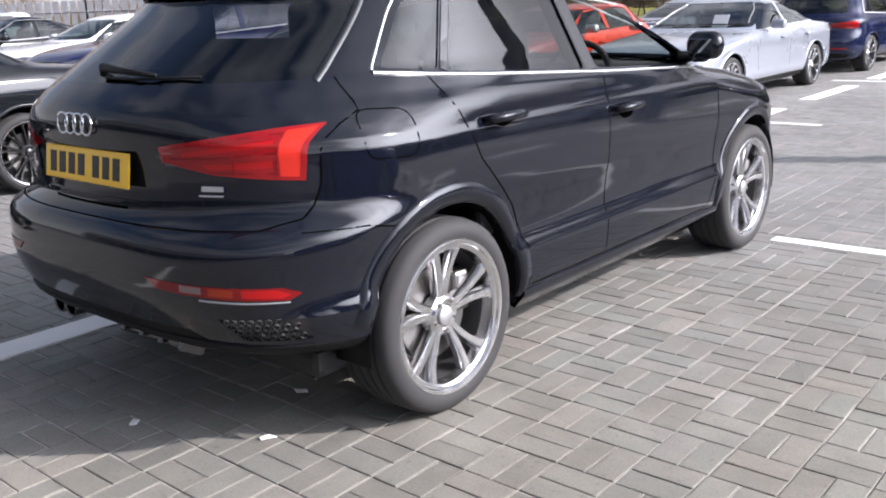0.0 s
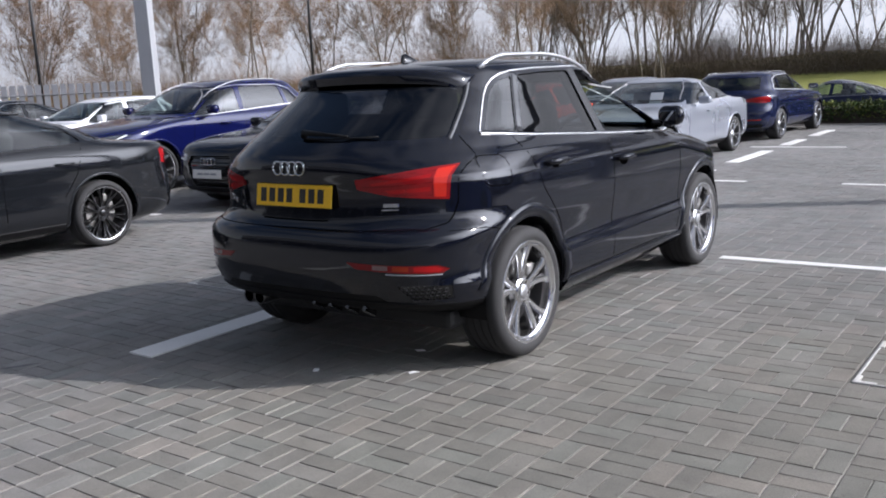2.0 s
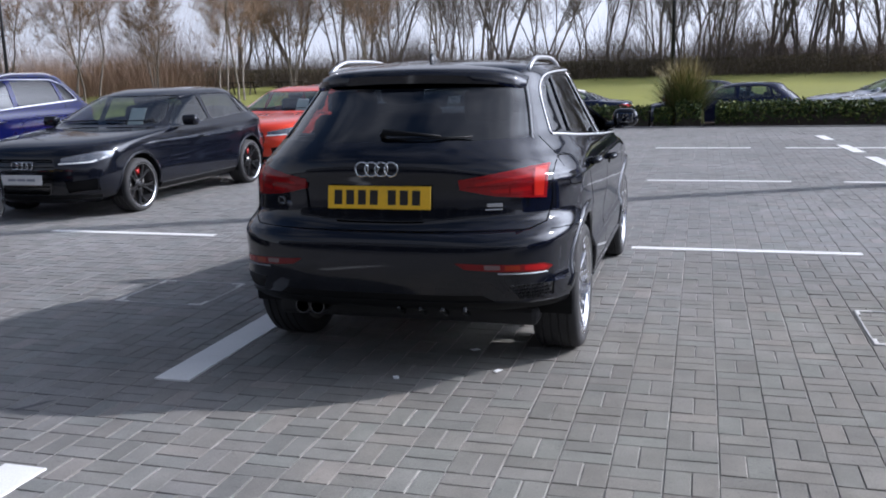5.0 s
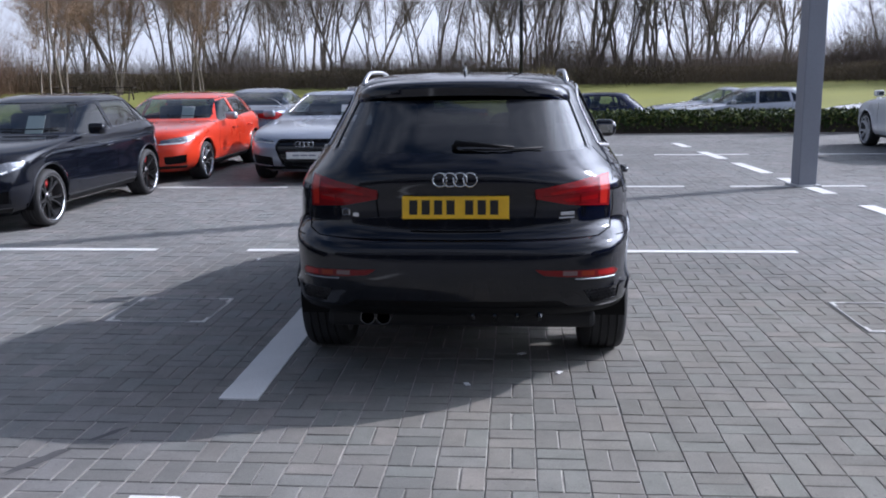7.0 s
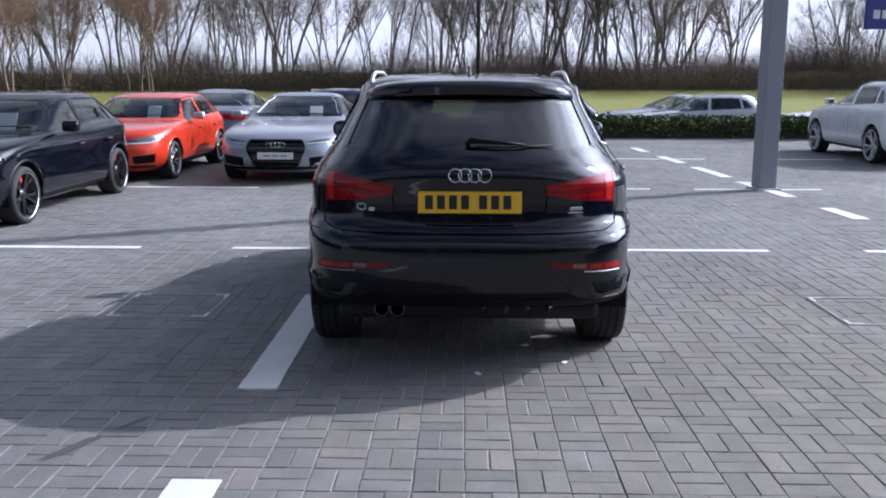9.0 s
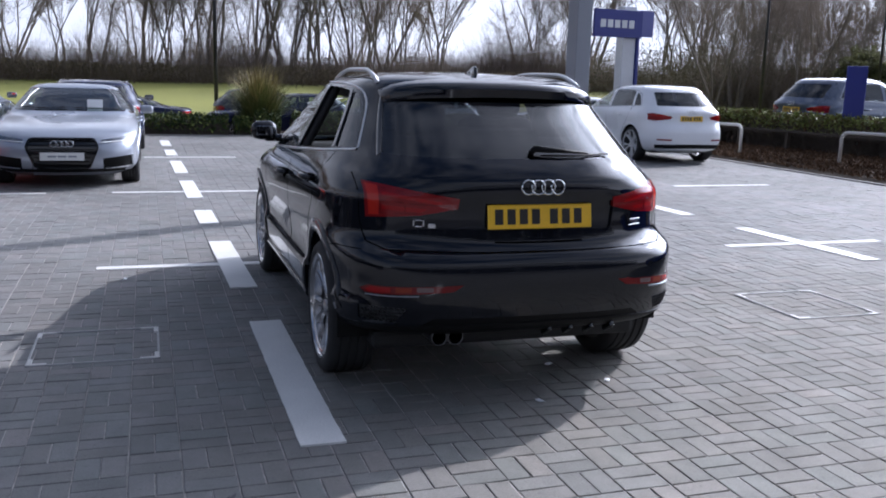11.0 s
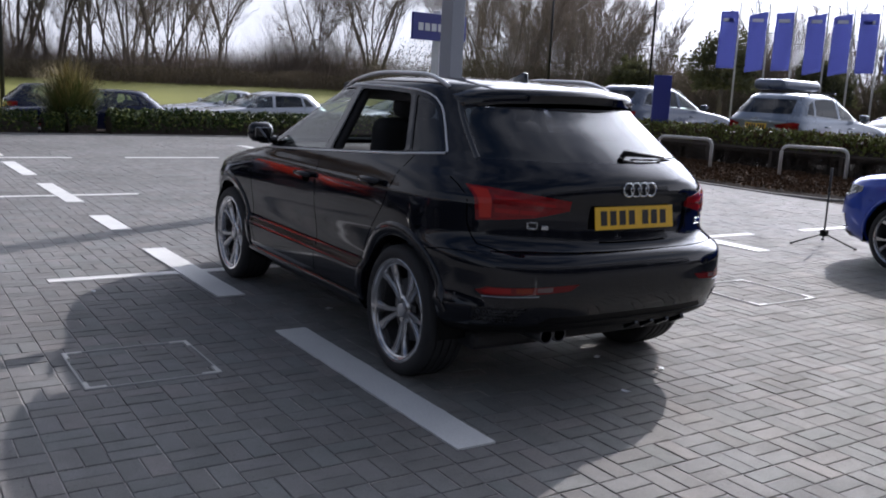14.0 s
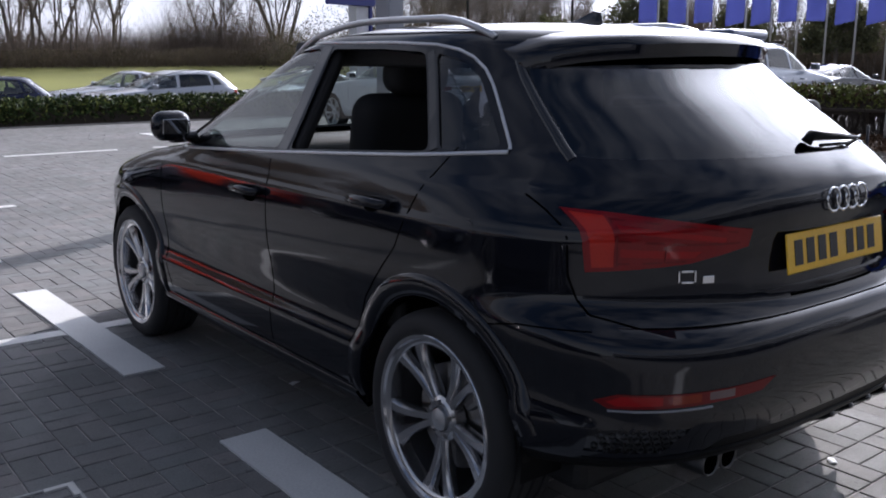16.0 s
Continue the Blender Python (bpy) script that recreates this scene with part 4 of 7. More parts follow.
        for r in range(5):
            for i in range(13):
                x = 0.60 + 0.0205 * i + 0.010 * (r % 2)
                z = 0.416 + 0.0178 * r
                if not inside([(0.63, 0.494), (0.808, 0.486), (0.80, 0.426), (0.67, 0.43)], x, z):
                    continue
                p, nrm = sh.on("rear", k * x, z)
                m = Matrix.Translation(p - nrm * 0.006) @ nrm.to_track_quat("Z", "Y").to_matrix().to_4x4()
                bmesh.ops.create_circle(holes, cap_ends=False, segments=6, radius=0.0105, matrix=m)
            made = bmesh.ops.extrude_edge_only(holes, edges=holes.edges)["geom"]
        for v in [g for g in made if isinstance(g, bmesh.types.BMVert)]:
            p, nrm, _, _ = sh.tree.find_nearest(v.co)
            mid = v.co
            v.co = mid + nrm * 0.008
        part("grille_mesh", holes, VENT_MESH, vent)
        h = sh.take("headlamp" + c, CLEAR_LENS, car, "clear headlamp", "headlight", rim=0.02)
        # door mirror
        mb = bmesh.new()
        box((0.178, 0.115, 0.128), (k * 0.950, 2.70, 1.138), 0.056, 6, bm=mb)
        for v in mb.verts:
            v.co.y += 0.30 * (abs(v.co.x) - 0.955) * -0.35
        mirror = part("door_mirror", mb, PAINT_BLACK, car, "black door mirror", True)
        part("mirror_glass", box((0.112, 0.006, 0.066), (k * 0.952, 2.641, 1.138), 0.003, 1, Matrix.Rotation(radians(10), 4, "X")), MIRROR, mirror, "mirror glass")
        part("mirror_arm", box((0.15, 0.06, 0.05), (k * 0.875, 2.74, 1.085), 0.018, 2), GLOSS_BLACK, mirror)
        # roof rail
        rp = []
        for i in range(17):
            t = i / 16
            y = 0.96 + t * 1.38
            p, _ = sh.on("top", k * (0.572 - 0.012 * t), y)
            lift = 0.034 * min(1, math.sin(math.pi * t) * 2.0)
            rp.append((p.x, y, p.z + lift))
        part("roof_rail", tube(rp, 0.012, 8), SATIN, car, "satin aluminium roof rail", True)
    part("bumper_lower", sh.strip("rear", [(-0.80, 0.392), (-0.5, 0.41), (0.5, 0.41), (0.80, 0.392)], 0.018, 0.006), BLACK_PLASTIC, car)
    sh.take("diffuser", BLACK_PLASTIC, car, "black textured lower bumper", "diffuser")
    sh.take("windscreen", GLASS, car, "clear windscreen", "windscreen", lift=-0.005, rim=0).visible_shadow = False
    sh.take("bonnet", PAINT_BLACK, car, "black bonnet", "bonnet", rim=0.01)
    sh.take("grille", GLOSS_BLACK, car, "black grille", "grille", lift=-0.03, rim=0)

    # roof spoiler
    sp = bmesh.new()
    prof = [(1.00, 1.541), (0.80, 1.529), (0.63, 1.509), (0.570, 1.496), (0.552, 1.474), (0.560, 1.434), (0.66, 1.456), (0.90, 1.48)]
    rows = []
    for i in range(21):
        x = -0.585 + 1.17 * i / 20
        f = (x / 0.585) ** 2
        dy = sh.on("rear", x * 0.97, 1.425)[0].y - sh.on("rear", 0, 1.425)[0].y
        rows.append([sp.verts.new((x, y + dy, z - 0.024 * f - 0.034 * f ** 5)) for y, z in prof])
    for a, b in zip(rows, rows[1:]):
        for j in range(len(prof)):
            sp.faces.new((a[j], a[(j + 1) % 8], b[(j + 1) % 8], b[j]))
    sp.faces.new(rows[0]); sp.faces.new(rows[-1][::-1])
    bmesh.ops.recalc_face_normals(sp, faces=sp.faces)
    spoiler = part("roof_spoiler", sp, PAINT_BLACK, car, "black roof spoiler", True)
    spoiler.data.set_sharp_from_angle(angle=radians(48))
    # aerial fin
    fin = bmesh.new()
    rows = []
    for y, z, w in ((1.04, 1.535, 0.004), (1.05, 1.583, 0.005), (1.08, 1.592, 0.006), (1.14, 1.567, 0.014), (1.22, 1.545, 0.02)):
        rows.append([fin.verts.new((-w, y, z)), fin.verts.new((w, y, z)), fin.verts.new((w * 2.2, y, 1.50)), fin.verts.new((-w * 2.2, y, 1.50))])
    for a, b in zip(rows, rows[1:]):
        for j in range(4):
            fin.faces.new((a[j], a[(j + 1) % 4], b[(j + 1) % 4], b[j]))
    fin.faces.new(rows[0]); fin.faces.new(rows[-1][::-1])
    bmesh.ops.recalc_face_normals(fin, faces=fin.faces)
    part("aerial_fin", fin, GLOSS_BLACK, car, "black aerial fin", True)
    # rear wiper
    wp = bmesh.new()
    place = lambda x, z, out: (lambda pn: tuple(pn[0] + pn[1] * out))(sh.on("rear", x, z))
    tube([place(-0.01, 1.185, 0.004), place(0.0, 1.188, 0.026), place(0.15, 1.180, 0.024), place(0.28, 1.174, 0.018)], [0.017, 0.016, 0.010, 0.006], 8, wp)
    tube([place(0.03, 1.172, 0.010), place(0.2, 1.169, 0.010), place(0.42, 1.175, 0.009)], 0.005, 6, wp)
    part("rear_wiper", wp, BLACK_PLASTIC, gate, "black rear wiper", True)
    # badges
    p, nrm = sh.on("rear", 0.0, 1.045)
    ring_badge(gate, p + Vector((0, -0.006, 0)), 0.066, tilt=-0.10)
    plate = number_plate(gate, (0.0, 0.087, 0.908), 0, -0.16, PLATE_YELLOW, -1)
    def rear_bar(x, z, w, h):
        q, m = sh.on("rear", x, z)
        rot = Matrix.Rotation(math.atan2(m.x, -m.y), 4, "Z") @ Matrix.Rotation(-0.05, 4, "X")
        part("model_badge", box((w, 0.005, h), tuple(q + m * 0.002), 0.001, 1, rot), CHROME, gate, "small chrome badge bar")
    for x, z, w, h in ((-0.575, 0.872, 0.006, 0.03), (-0.535, 0.872, 0.006, 0.03), (-0.555, 0.886, 0.034, 0.006), (-0.555, 0.857, 0.034, 0.006), (-0.50, 0.862, 0.034, 0.02),
                       (0.545, 0.866, 0.075, 0.017), (0.54, 0.845, 0.085, 0.006)):
        rear_bar(x, z, w, h)
    # exhausts, valance and floor
    for x in (-0.455, -0.375):
        pipe = part("exhaust_pipe", lathe([(0.035, 0.033), (0.030, 0.036), (0.035, 0.039), (0.08, 0.040), (0.36, 0.038)], 24, "y", at=(x, 0.115, 0.338)), PIPE_STEEL, car, "dark steel exhaust pipe", True)
        part("pipe_bore", lathe([(0.036, 0.0345), (0.18, 0.033), (0.18, 0.001)], 20, "y", at=(x, 0.115, 0.338)), GROOVE, pipe, "", True)
    for x in (0.08, 0.19, 0.30, 0.41):
        part("diffuser_fin", box((0.022, 0.10, 0.034), (x, 0.135, 0.352), 0.006, 1, Matrix.Rotation(radians(-28), 4, "X")), GLOSS_BLACK, car, "black diffuser fin")
    und = bmesh.new()
    box((1.42, 3.6, 0.10), (0, 2.2, 0.27), 0.03, 2, bm=und)
    box((1.10, 0.5, 0.10), (0, 0.72, 0.33), 0.03, 2, bm=und)
    part("underbody", und, CABIN, car)
    for y in ax:
        for k in (1, -1):
            well = bmesh.new()
            n = 20
            ra = [[well.verts.new((k * x, y + 0.40 * math.cos(a * math.pi / n), hub + 0.40 * math.sin(a * math.pi / n))) for a in range(-1, n + 2)] for x in (0.55, 0.87)]
            for a in range(n + 2):
                well.faces.new((ra[0][a], ra[0][a + 1], ra[1][a + 1], ra[1][a]))
            well.faces.new(ra[0])
            part("wheel_well", well, BLACK_PLASTIC, car)
    # cabin
    part("headliner", box((1.14, 1.34, 0.10), (0, 1.60, 1.445), 0.03, 2), CABIN, car, "dark roof lining")
    part("cabin_floor", box((1.5, 2.9, 0.08), (0, 1.75, 0.42)), CABIN, car)
    for x in (-0.37, 0.37):
        seat(car, x, 2.02, 0.66)
    for k in (-1, 1):
        part("pillar_lining", box((0.05, 0.13, 0.42), (k * 0.715, 1.84, 1.27), 0.02, 2, Matrix.Rotation(radians(-28) * k, 4, "Y")), CABIN, car)
        part("door_card", box((0.05, 1.55, 0.50), (k * 0.80, 1.90, 0.80), 0.02, 2), CABIN, car)
    bench = bmesh.new()
    box((1.28, 0.48, 0.18), (0, 1.18, 0.66), 0.05, 3, bm=bench)
    box((1.28, 0.16, 0.58), (0, 0.92, 0.98), 0.06, 3, Matrix.Rotation(radians(12), 4, "X"), bm=bench)
    for x in (-0.38, 0.38):
        box((0.26, 0.10, 0.17), (x, 0.82, 1.31), 0.04, 3, bm=bench)
    part("rear_bench", bench, SEAT_CLOTH, car, "dark cloth rear bench", True)
    dash = bmesh.new()
    box((1.46, 0.50, 0.30), (0, 2.90, 0.90), 0.10, 4, bm=dash)
    box((0.30, 0.9, 0.24), (0, 2.45, 0.62), 0.05, 3, bm=dash)
    part("dashboard", dash, CABIN, car, "", True)
    sw = tube([(0.37 + 0.185 * math.cos(a * math.pi / 16), 2.52 + 0.06 * math.sin(a * math.pi / 16), 0.98 + 0.175 * math.sin(a * math.pi / 16)) for a in range(32)], 0.016, 8, closed=True)
    box((0.17, 0.05, 0.12), (0.37, 2.54, 0.97), 0.03, 3, bm=sw)
    box((0.35, 0.03, 0.03), (0.37, 2.53, 0.975), 0.01, 2, bm=sw)
    part("steering_wheel", sw, CABIN, car, "", True)
    fit_wheels(car, [(x, y, hub) for y in ax for x in (0.772, -0.772)], make_wheel_parts(0.340, 0.260, 0.235, 5, near=True))
    sh.bm.free()
    return car

# ---- the other cars: one of each body type, then repainted copies ----
def build_type(kind, paint):
    """kind: hatch, saloon or suv."""
    if kind == "hatch":
        levels = [(0.18, 0.72, 0.28, 4.10), (0.26, 0.83, 0.06, 4.24), (0.36, 0.87, 0.02, 4.29), (0.46, 0.885, 0.0, 4.31), (0.60, 0.880, 0.01, 4.30), (0.68, 0.888, 0.05, 4.26),
                  (0.76, 0.890, 0.08, 4.235), (0.825, 0.888, 0.08, 4.14), (0.875, 0.880, 0.07, 3.92), (0.93, 0.865, 0.075, 3.42), (0.965, 0.845, 0.095, 3.02), (1.02, 0.81, 0.14, 2.90),
                  (1.15, 0.742, 0.29, 2.62), (1.27, 0.680, 0.45, 2.35), (1.34, 0.63, 0.52, 2.14), (1.38, 0.565, 0.60, 1.97), (1.405, 0.42, 0.80, 1.77), (1.415, 0.16, 1.08, 1.52)]
        ax, hub, r, belt = (0.80, 3.43), 0.315, 0.318, 0.98
        panes = [[(0.62, 1.05), (0.80, 1.035), (0.88, 1.29), (0.76, 1.22)], [(0.86, 1.03), (1.72, 0.99), (1.70, 1.315), (1.2, 1.325), (0.95, 1.305)], [(1.80, 0.985), (2.70, 0.955), (2.62, 1.02), (2.18, 1.27), (1.80, 1.315)]]
        back = [(-0.63, 1.03), (0.63, 1.03), (0.55, 1.29), (-0.55, 1.29)]
        screen = [(-0.58, 1.32), (0.58, 1.32), (0.74, 0.99), (-0.74, 0.99)]
        lamp = [(0.42, 0.87), (0.74, 0.92), (0.80, 0.90), (0.80, 0.76), (0.74, 0.74), (0.44, 0.79)]
        head = [(0.45, 0.628), (0.74, 0.640), (0.845, 0.700), (0.845, 0.758), (0.76, 0.764), (0.44, 0.702)]
        grille = [(-0.36, 0.70), (0.36, 0.70), (0.41, 0.58), (0.31, 0.30), (-0.31, 0.30), (-0.41, 0.58)]
        intake = [(0.50, 0.44), (0.78, 0.47), (0.76, 0.33), (0.50, 0.31)]
        doors, mirror, plate_z, handles = (0.9, 1.76, 2.78), (2.52, 1.02), 0.47, ((1.18, 0.80), (2.05, 0.79))
        rear_badge, rear_plate = 0.93, 0.80
    elif kind == "saloon":
        levels = [(0.18, 0.74, 0.30, 4.70), (0.26, 0.86, 0.06, 4.85), (0.36, 0.905, 0.02, 4.91), (0.46, 0.915, 0.0, 4.93), (0.60, 0.912, 0.01, 4.92), (0.68, 0.918, 0.04, 4.88),
                  (0.76, 0.920, 0.05, 4.80), (0.83, 0.918, 0.05, 4.62), (0.89, 0.910, 0.05, 4.27), (0.94, 0.895, 0.055, 3.78), (0.98, 0.873, 0.09, 3.42), (1.01, 0.853, 0.38, 3.33),
                  (1.04, 0.833, 0.66, 3.26), (1.16, 0.755, 0.98, 2.99), (1.28, 0.680, 1.32, 2.74), (1.36, 0.620, 1.62, 2.52), (1.41, 0.54, 1.85, 2.38), (1.435, 0.40, 2.0, 2.28), (1.445, 0.14, 2.08, 2.20)]
        ax, hub, r, belt = (1.11, 4.02), 0.33, 0.333, 1.0
        panes = [[(0.98, 1.06), (1.16, 1.055), (1.42, 1.30), (1.30, 1.26)], [(1.22, 1.052), (2.10, 1.03), (2.08, 1.35), (1.72, 1.355), (1.46, 1.315)], [(2.18, 1.028), (3.10, 0.995), (3.0, 1.06), (2.58, 1.30), (2.40, 1.345), (2.16, 1.355)]]
        back = [(-0.68, 1.065), (0.68, 1.065), (0.56, 1.345), (-0.56, 1.345)]
        screen = [(-0.58, 1.375), (0.58, 1.375), (0.76, 1.03), (-0.76, 1.03)]
        lamp = [(0.40, 0.90), (0.78, 0.925), (0.84, 0.90), (0.84, 0.77), (0.78, 0.75), (0.42, 0.80)]
        head = [(0.46, 0.65), (0.82, 0.675), (0.88, 0.735), (0.80, 0.752), (0.46, 0.70)]
        grille = [(-0.38, 0.72), (0.38, 0.72), (0.43, 0.60), (0.32, 0.30), (-0.32, 0.30), (-0.43, 0.60)]
        intake = [(0.48, 0.44), (0.84, 0.48), (0.84, 0.30), (0.48, 0.28)]
        doors, mirror, plate_z, handles = (1.26, 2.14, 3.2), (2.92, 1.06), 0.47, ((1.5, 0.86), (2.42, 0.85))
        rear_badge, rear_plate = 0.93, 0.82
    else:
        levels = [(0.22, 0.74, 0.30, 4.40), (0.30, 0.86, 0.07, 4.56), (0.40, 0.905, 0.03, 4.63), (0.52, 0.925, 0.0, 4.66), (0.66, 0.922, 0.0, 4.65), (0.75, 0.928, 0.03, 4.62),
                  (0.84, 0.930, 0.08, 4.57), (0.93, 0.928, 0.09, 4.38), (1.0, 0.918, 0.08, 4.03), (1.05, 0.902, 0.075, 3.56), (1.09, 0.880, 0.09, 3.22), (1.15, 0.845, 0.15, 3.09),
                  (1.30, 0.790, 0.29, 2.80), (1.44, 0.730, 0.45, 2.50), (1.52, 0.685, 0.53, 2.28), (1.57, 0.615, 0.63, 2.10), (1.60, 0.46, 0.88, 1.88), (1.612, 0.16, 1.22, 1.60)]
        ax, hub, r, belt = (0.92, 3.74), 0.36, 0.362, 1.10
        panes = [[(0.72, 1.20), (0.98, 1.175), (1.04, 1.455), (0.88, 1.39)], [(1.06, 1.17), (1.98, 1.13), (1.95, 1.49), (1.4, 1.495), (1.11, 1.475)], [(2.07, 1.125), (2.95, 1.085), (2.84, 1.16), (2.40, 1.44), (2.05, 1.485)]]
        back = [(-0.66, 1.19), (0.66, 1.19), (0.58, 1.47), (-0.58, 1.47)]
        screen = [(-0.60, 1.50), (0.60, 1.50), (0.77, 1.12), (-0.77, 1.12)]
        lamp = [(0.43, 0.975), (0.78, 1.045), (0.85, 1.03), (0.85, 0.905), (0.78, 0.885), (0.47, 0.925)]
        head = [(0.48, 0.79), (0.84, 0.825), (0.89, 0.885), (0.82, 0.897), (0.48, 0.85)]
        grille = [(-0.42, 0.85), (0.42, 0.85), (0.47, 0.70), (0.36, 0.42), (-0.36, 0.42), (-0.47, 0.70)]
        intake = [(0.52, 0.54), (0.86, 0.58), (0.86, 0.40), (0.52, 0.38)]
        doors, mirror, plate_z, handles = (1.0, 2.02, 3.02), (2.76, 1.17), 0.58, ((1.42, 0.97), (2.44, 0.95))
        rear_badge, rear_plate = 1.09, 0.94
    car = thing({"hatch": "hatchback_car", "saloon": "saloon_car", "suv": "suv"}[kind], "parked car", "car", "parked cars")
    sh = Shell(levels, ax, nose=(0.78, 3.0), belt=belt, nz=50, nr=14, ns=18)
    rear_only, front_only = (lambda c: c.y < 1.9), (lambda c: c.y > ax[1] - 0.15)
    lo_z = 0.25
    for view in ("right", "left"):
        sill = levels[2][0] - 0.03
        sh.cut(view, [(doors[0], belt + 0.05), (doors[0] + 0.12, belt - 0.25), (ax[0] + 0.42, hub + 0.20), (ax[0] + 0.47, sill), (doors[1], sill), (doors[1], belt + 0.01)], "rear_door_" + view)
        sh.cut(view, [(doors[1] + 0.004, sill), (doors[2] + 0.02, sill), (doors[2] + 0.06, hub + 0.25), (doors[2], belt - 0.01), (doors[1] + 0.004, belt + 0.01)], "front_door_" + view)
        for y in ax:
            sh.cut(view, [(y + (r + 0.055) * math.cos(k * math.pi / 16), hub + (r + 0.055) * math.sin(k * math.pi / 16)) for k in range(32)], "arch")
        for i, p in enumerate(panes):
            sh.cut(view, rounded(p, 0.03, 3), f"pane{i}_{view}")
    sh.cut("front", rounded(screen, 0.05), "windscreen", limit=lambda c: c.z > belt - 0.02 and 1.6 < c.y)
    sh.cut("rear", rounded(back, 0.04), "rear_glass", limit=rear_only)
    for k, c in ((1, "_r"), (-1, "_l")):
        sh.cut("rear", [(k * x, z) for x, z in lamp], "tail" + c, limit=lambda v: v.y < 0.9)
        sh.cut("rear", [(k * x * 0.9 + k * 0.06, (z - rear_plate - 0.04) * 0.35 + rear_plate + 0.06) for x, z in lamp], "tailbar" + c, only=["tail" + c], limit=lambda v: v.y < 0.9)
        sh.cut("front", [(k * x, z) for x, z in head], "head" + c, limit=front_only)
        sh.cut("front", [(k * x, z) for x, z in intake], "intake" + c, limit=front_only)
    sh.cut("front", rounded(grille, 0.04), "grille", limit=front_only)
    sh.bm.normal_update()
    sh.take("", paint, car, "", "body")
    for view in ("right", "left"):
        k = 1 if view == "right" else -1
        for j, which in enumerate(("rear", "front")):
            door = sh.take(f"{which}_door_{view}", paint, car, "", "door", rim=0.01)
            y, z = handles[j]
            p, nrm = sh.on(view, y, z)
            part("door_handle", tube([(p.x, y - 0.10, z), (p.x + k * 0.034, y - 0.07, z), (p.x + k * 0.034, y + 0.07, z), (p.x, y + 0.10, z)], 0.014, 6), paint, door, "", True)
        for i in range(3):
            g = sh.take(f"pane{i}_{view}", GLASS_DARK if kind == "suv" and i < 2 else GLASS, car, "tinted window pane" if kind == "suv" and i < 2 else "clear window pane", "window_pane", lift=-0.006, rim=0)
            if g:
                g.visible_shadow = False
        gaps = sh.strip(view, [(doors[0], belt + 0.04), (doors[0] + 0.12, belt - 0.25), (ax[0] + 0.42, hub + 0.22)], 0.009, 0.0008, step=0.06)
        sh.strip(view, [(doors[1], sill + 0.02), (doors[1], belt)], 0.009, 0.0008, bm=gaps, step=0.06)
        sh.strip(view, [(doors[2] + 0.02, sill + 0.02), (doors[2] + 0.06, hub + 0.25), (doors[2], belt - 0.02)], 0.009, 0.0008, bm=gaps, step=0.06)
        part("panel_gap", gaps, GROOVE, car)
        a, b = panes[0][0], panes[2][1]
        part("window_trim", sh.strip(view, [(a[0] - 0.03, a[1] - 0.012), (b[0] + 0.03, b[1] - 0.012)], 0.022, 0.005, step=0.08), SATIN_DULL, car, "satin window trim")
        topline = [(panes[0][0][0] - 0.03, panes[0][0][1])] + [(panes[0][3][0] - 0.02, panes[0][3][1] + 0.025), (panes[1][-1][0], panes[1][-1][1] + 0.022), (panes[1][2][0], panes[1][2][1] + 0.022), (panes[2][-1][0], panes[2][-1][1] + 0.022), (panes[2][-2][0] + 0.02, panes[2][-2][1] + 0.02), (panes[2][2][0] + 0.03, panes[2][2][1] + 0.02)]
        part("window_surround", sh.strip(view, topline, 0.018, 0.005, step=0.06), SATIN_DULL, car)
        mb = box((0.19, 0.12, 0.13), (k * (levels[8][1] + 0.12), mirror[0], mirror[1]), 0.04, 3)
        m_ob = part("door_mirror", mb, paint, car, "", True)
        part("mirror_glass", box((0.15, 0.006, 0.09), (k * (levels[8][1] + 0.12), mirror[0] - 0.061, mirror[1]), 0.002, 1), MIRROR, m_ob)
        part("sill", sh.strip(view, [(ax[0] + r + 0.1, lo_z + 0.01), (ax[1] - r - 0.1, lo_z + 0.01)], 0.09, 0.012, sink=0.01, step=0.1), BLACK_PLASTIC, car)
        for y in ax:
            arc = [(y + (r + 0.07) * math.cos(radians(q)), hub + (r + 0.07) * math.sin(radians(q))) for q in np.linspace(-6, 186, 24)]
            part("arch_trim", sh.strip(view, arc, 0.03, 0.006, step=0.2, sink=0.01), paint, car, "", True)
            well = bmesh.new()
            ra = [[well.verts.new((k * x, y + (r + 0.06) * math.cos(q * math.pi / 14), hub + (r + 0.06) * math.sin(q * math.pi / 14))) for q in range(-1, 16)] for x in (0.52, 0.86)]
            for q in range(16):
                well.faces.new((ra[0][q], ra[0][q + 1], ra[1][q + 1], ra[1][q]))
            well.faces.new(ra[0])
            part("wheel_well", well, BLACK_PLASTIC, car)
        if kind == "suv":
            rp = []
            for i in range(11):
                y = 0.9 + 1.7 * i / 10
                p, _ = sh.on("top", k * 0.61, y)
                rp.append((p.x, y, p.z + 0.035 * min(1, 3.2 * math.sin(math.pi * i / 10))))
            part("roof_rail", tube([Vector(p) - Vector((0, 0, 0.012)) for p in rp], 0.009, 6), SATIN_DULL, car, "", True)
    for k, c in ((1, "_r"), (-1, "_l")):
        drl = sh.strip("front", [(k * (p[0] - 0.02), p[1] + 0.012) for p in (head[0], head[1])] + [(k * (head[2][0] - 0.03), head[2][1])], 0.016, 0.008, step=0.08)
        part("daytime_light", drl, PAPER, car, "white light strip")
        part("intake_trim", sh.strip("front", [(k * (intake[0][0] + 0.02), intake[3][1] + 0.01), (k * (intake[2][0] - 0.01), intake[2][1] + 0.01), (k * (intake[1][0] - 0.01), intake[1][1])], 0.012, 0.006, step=0.08), SATIN, car)
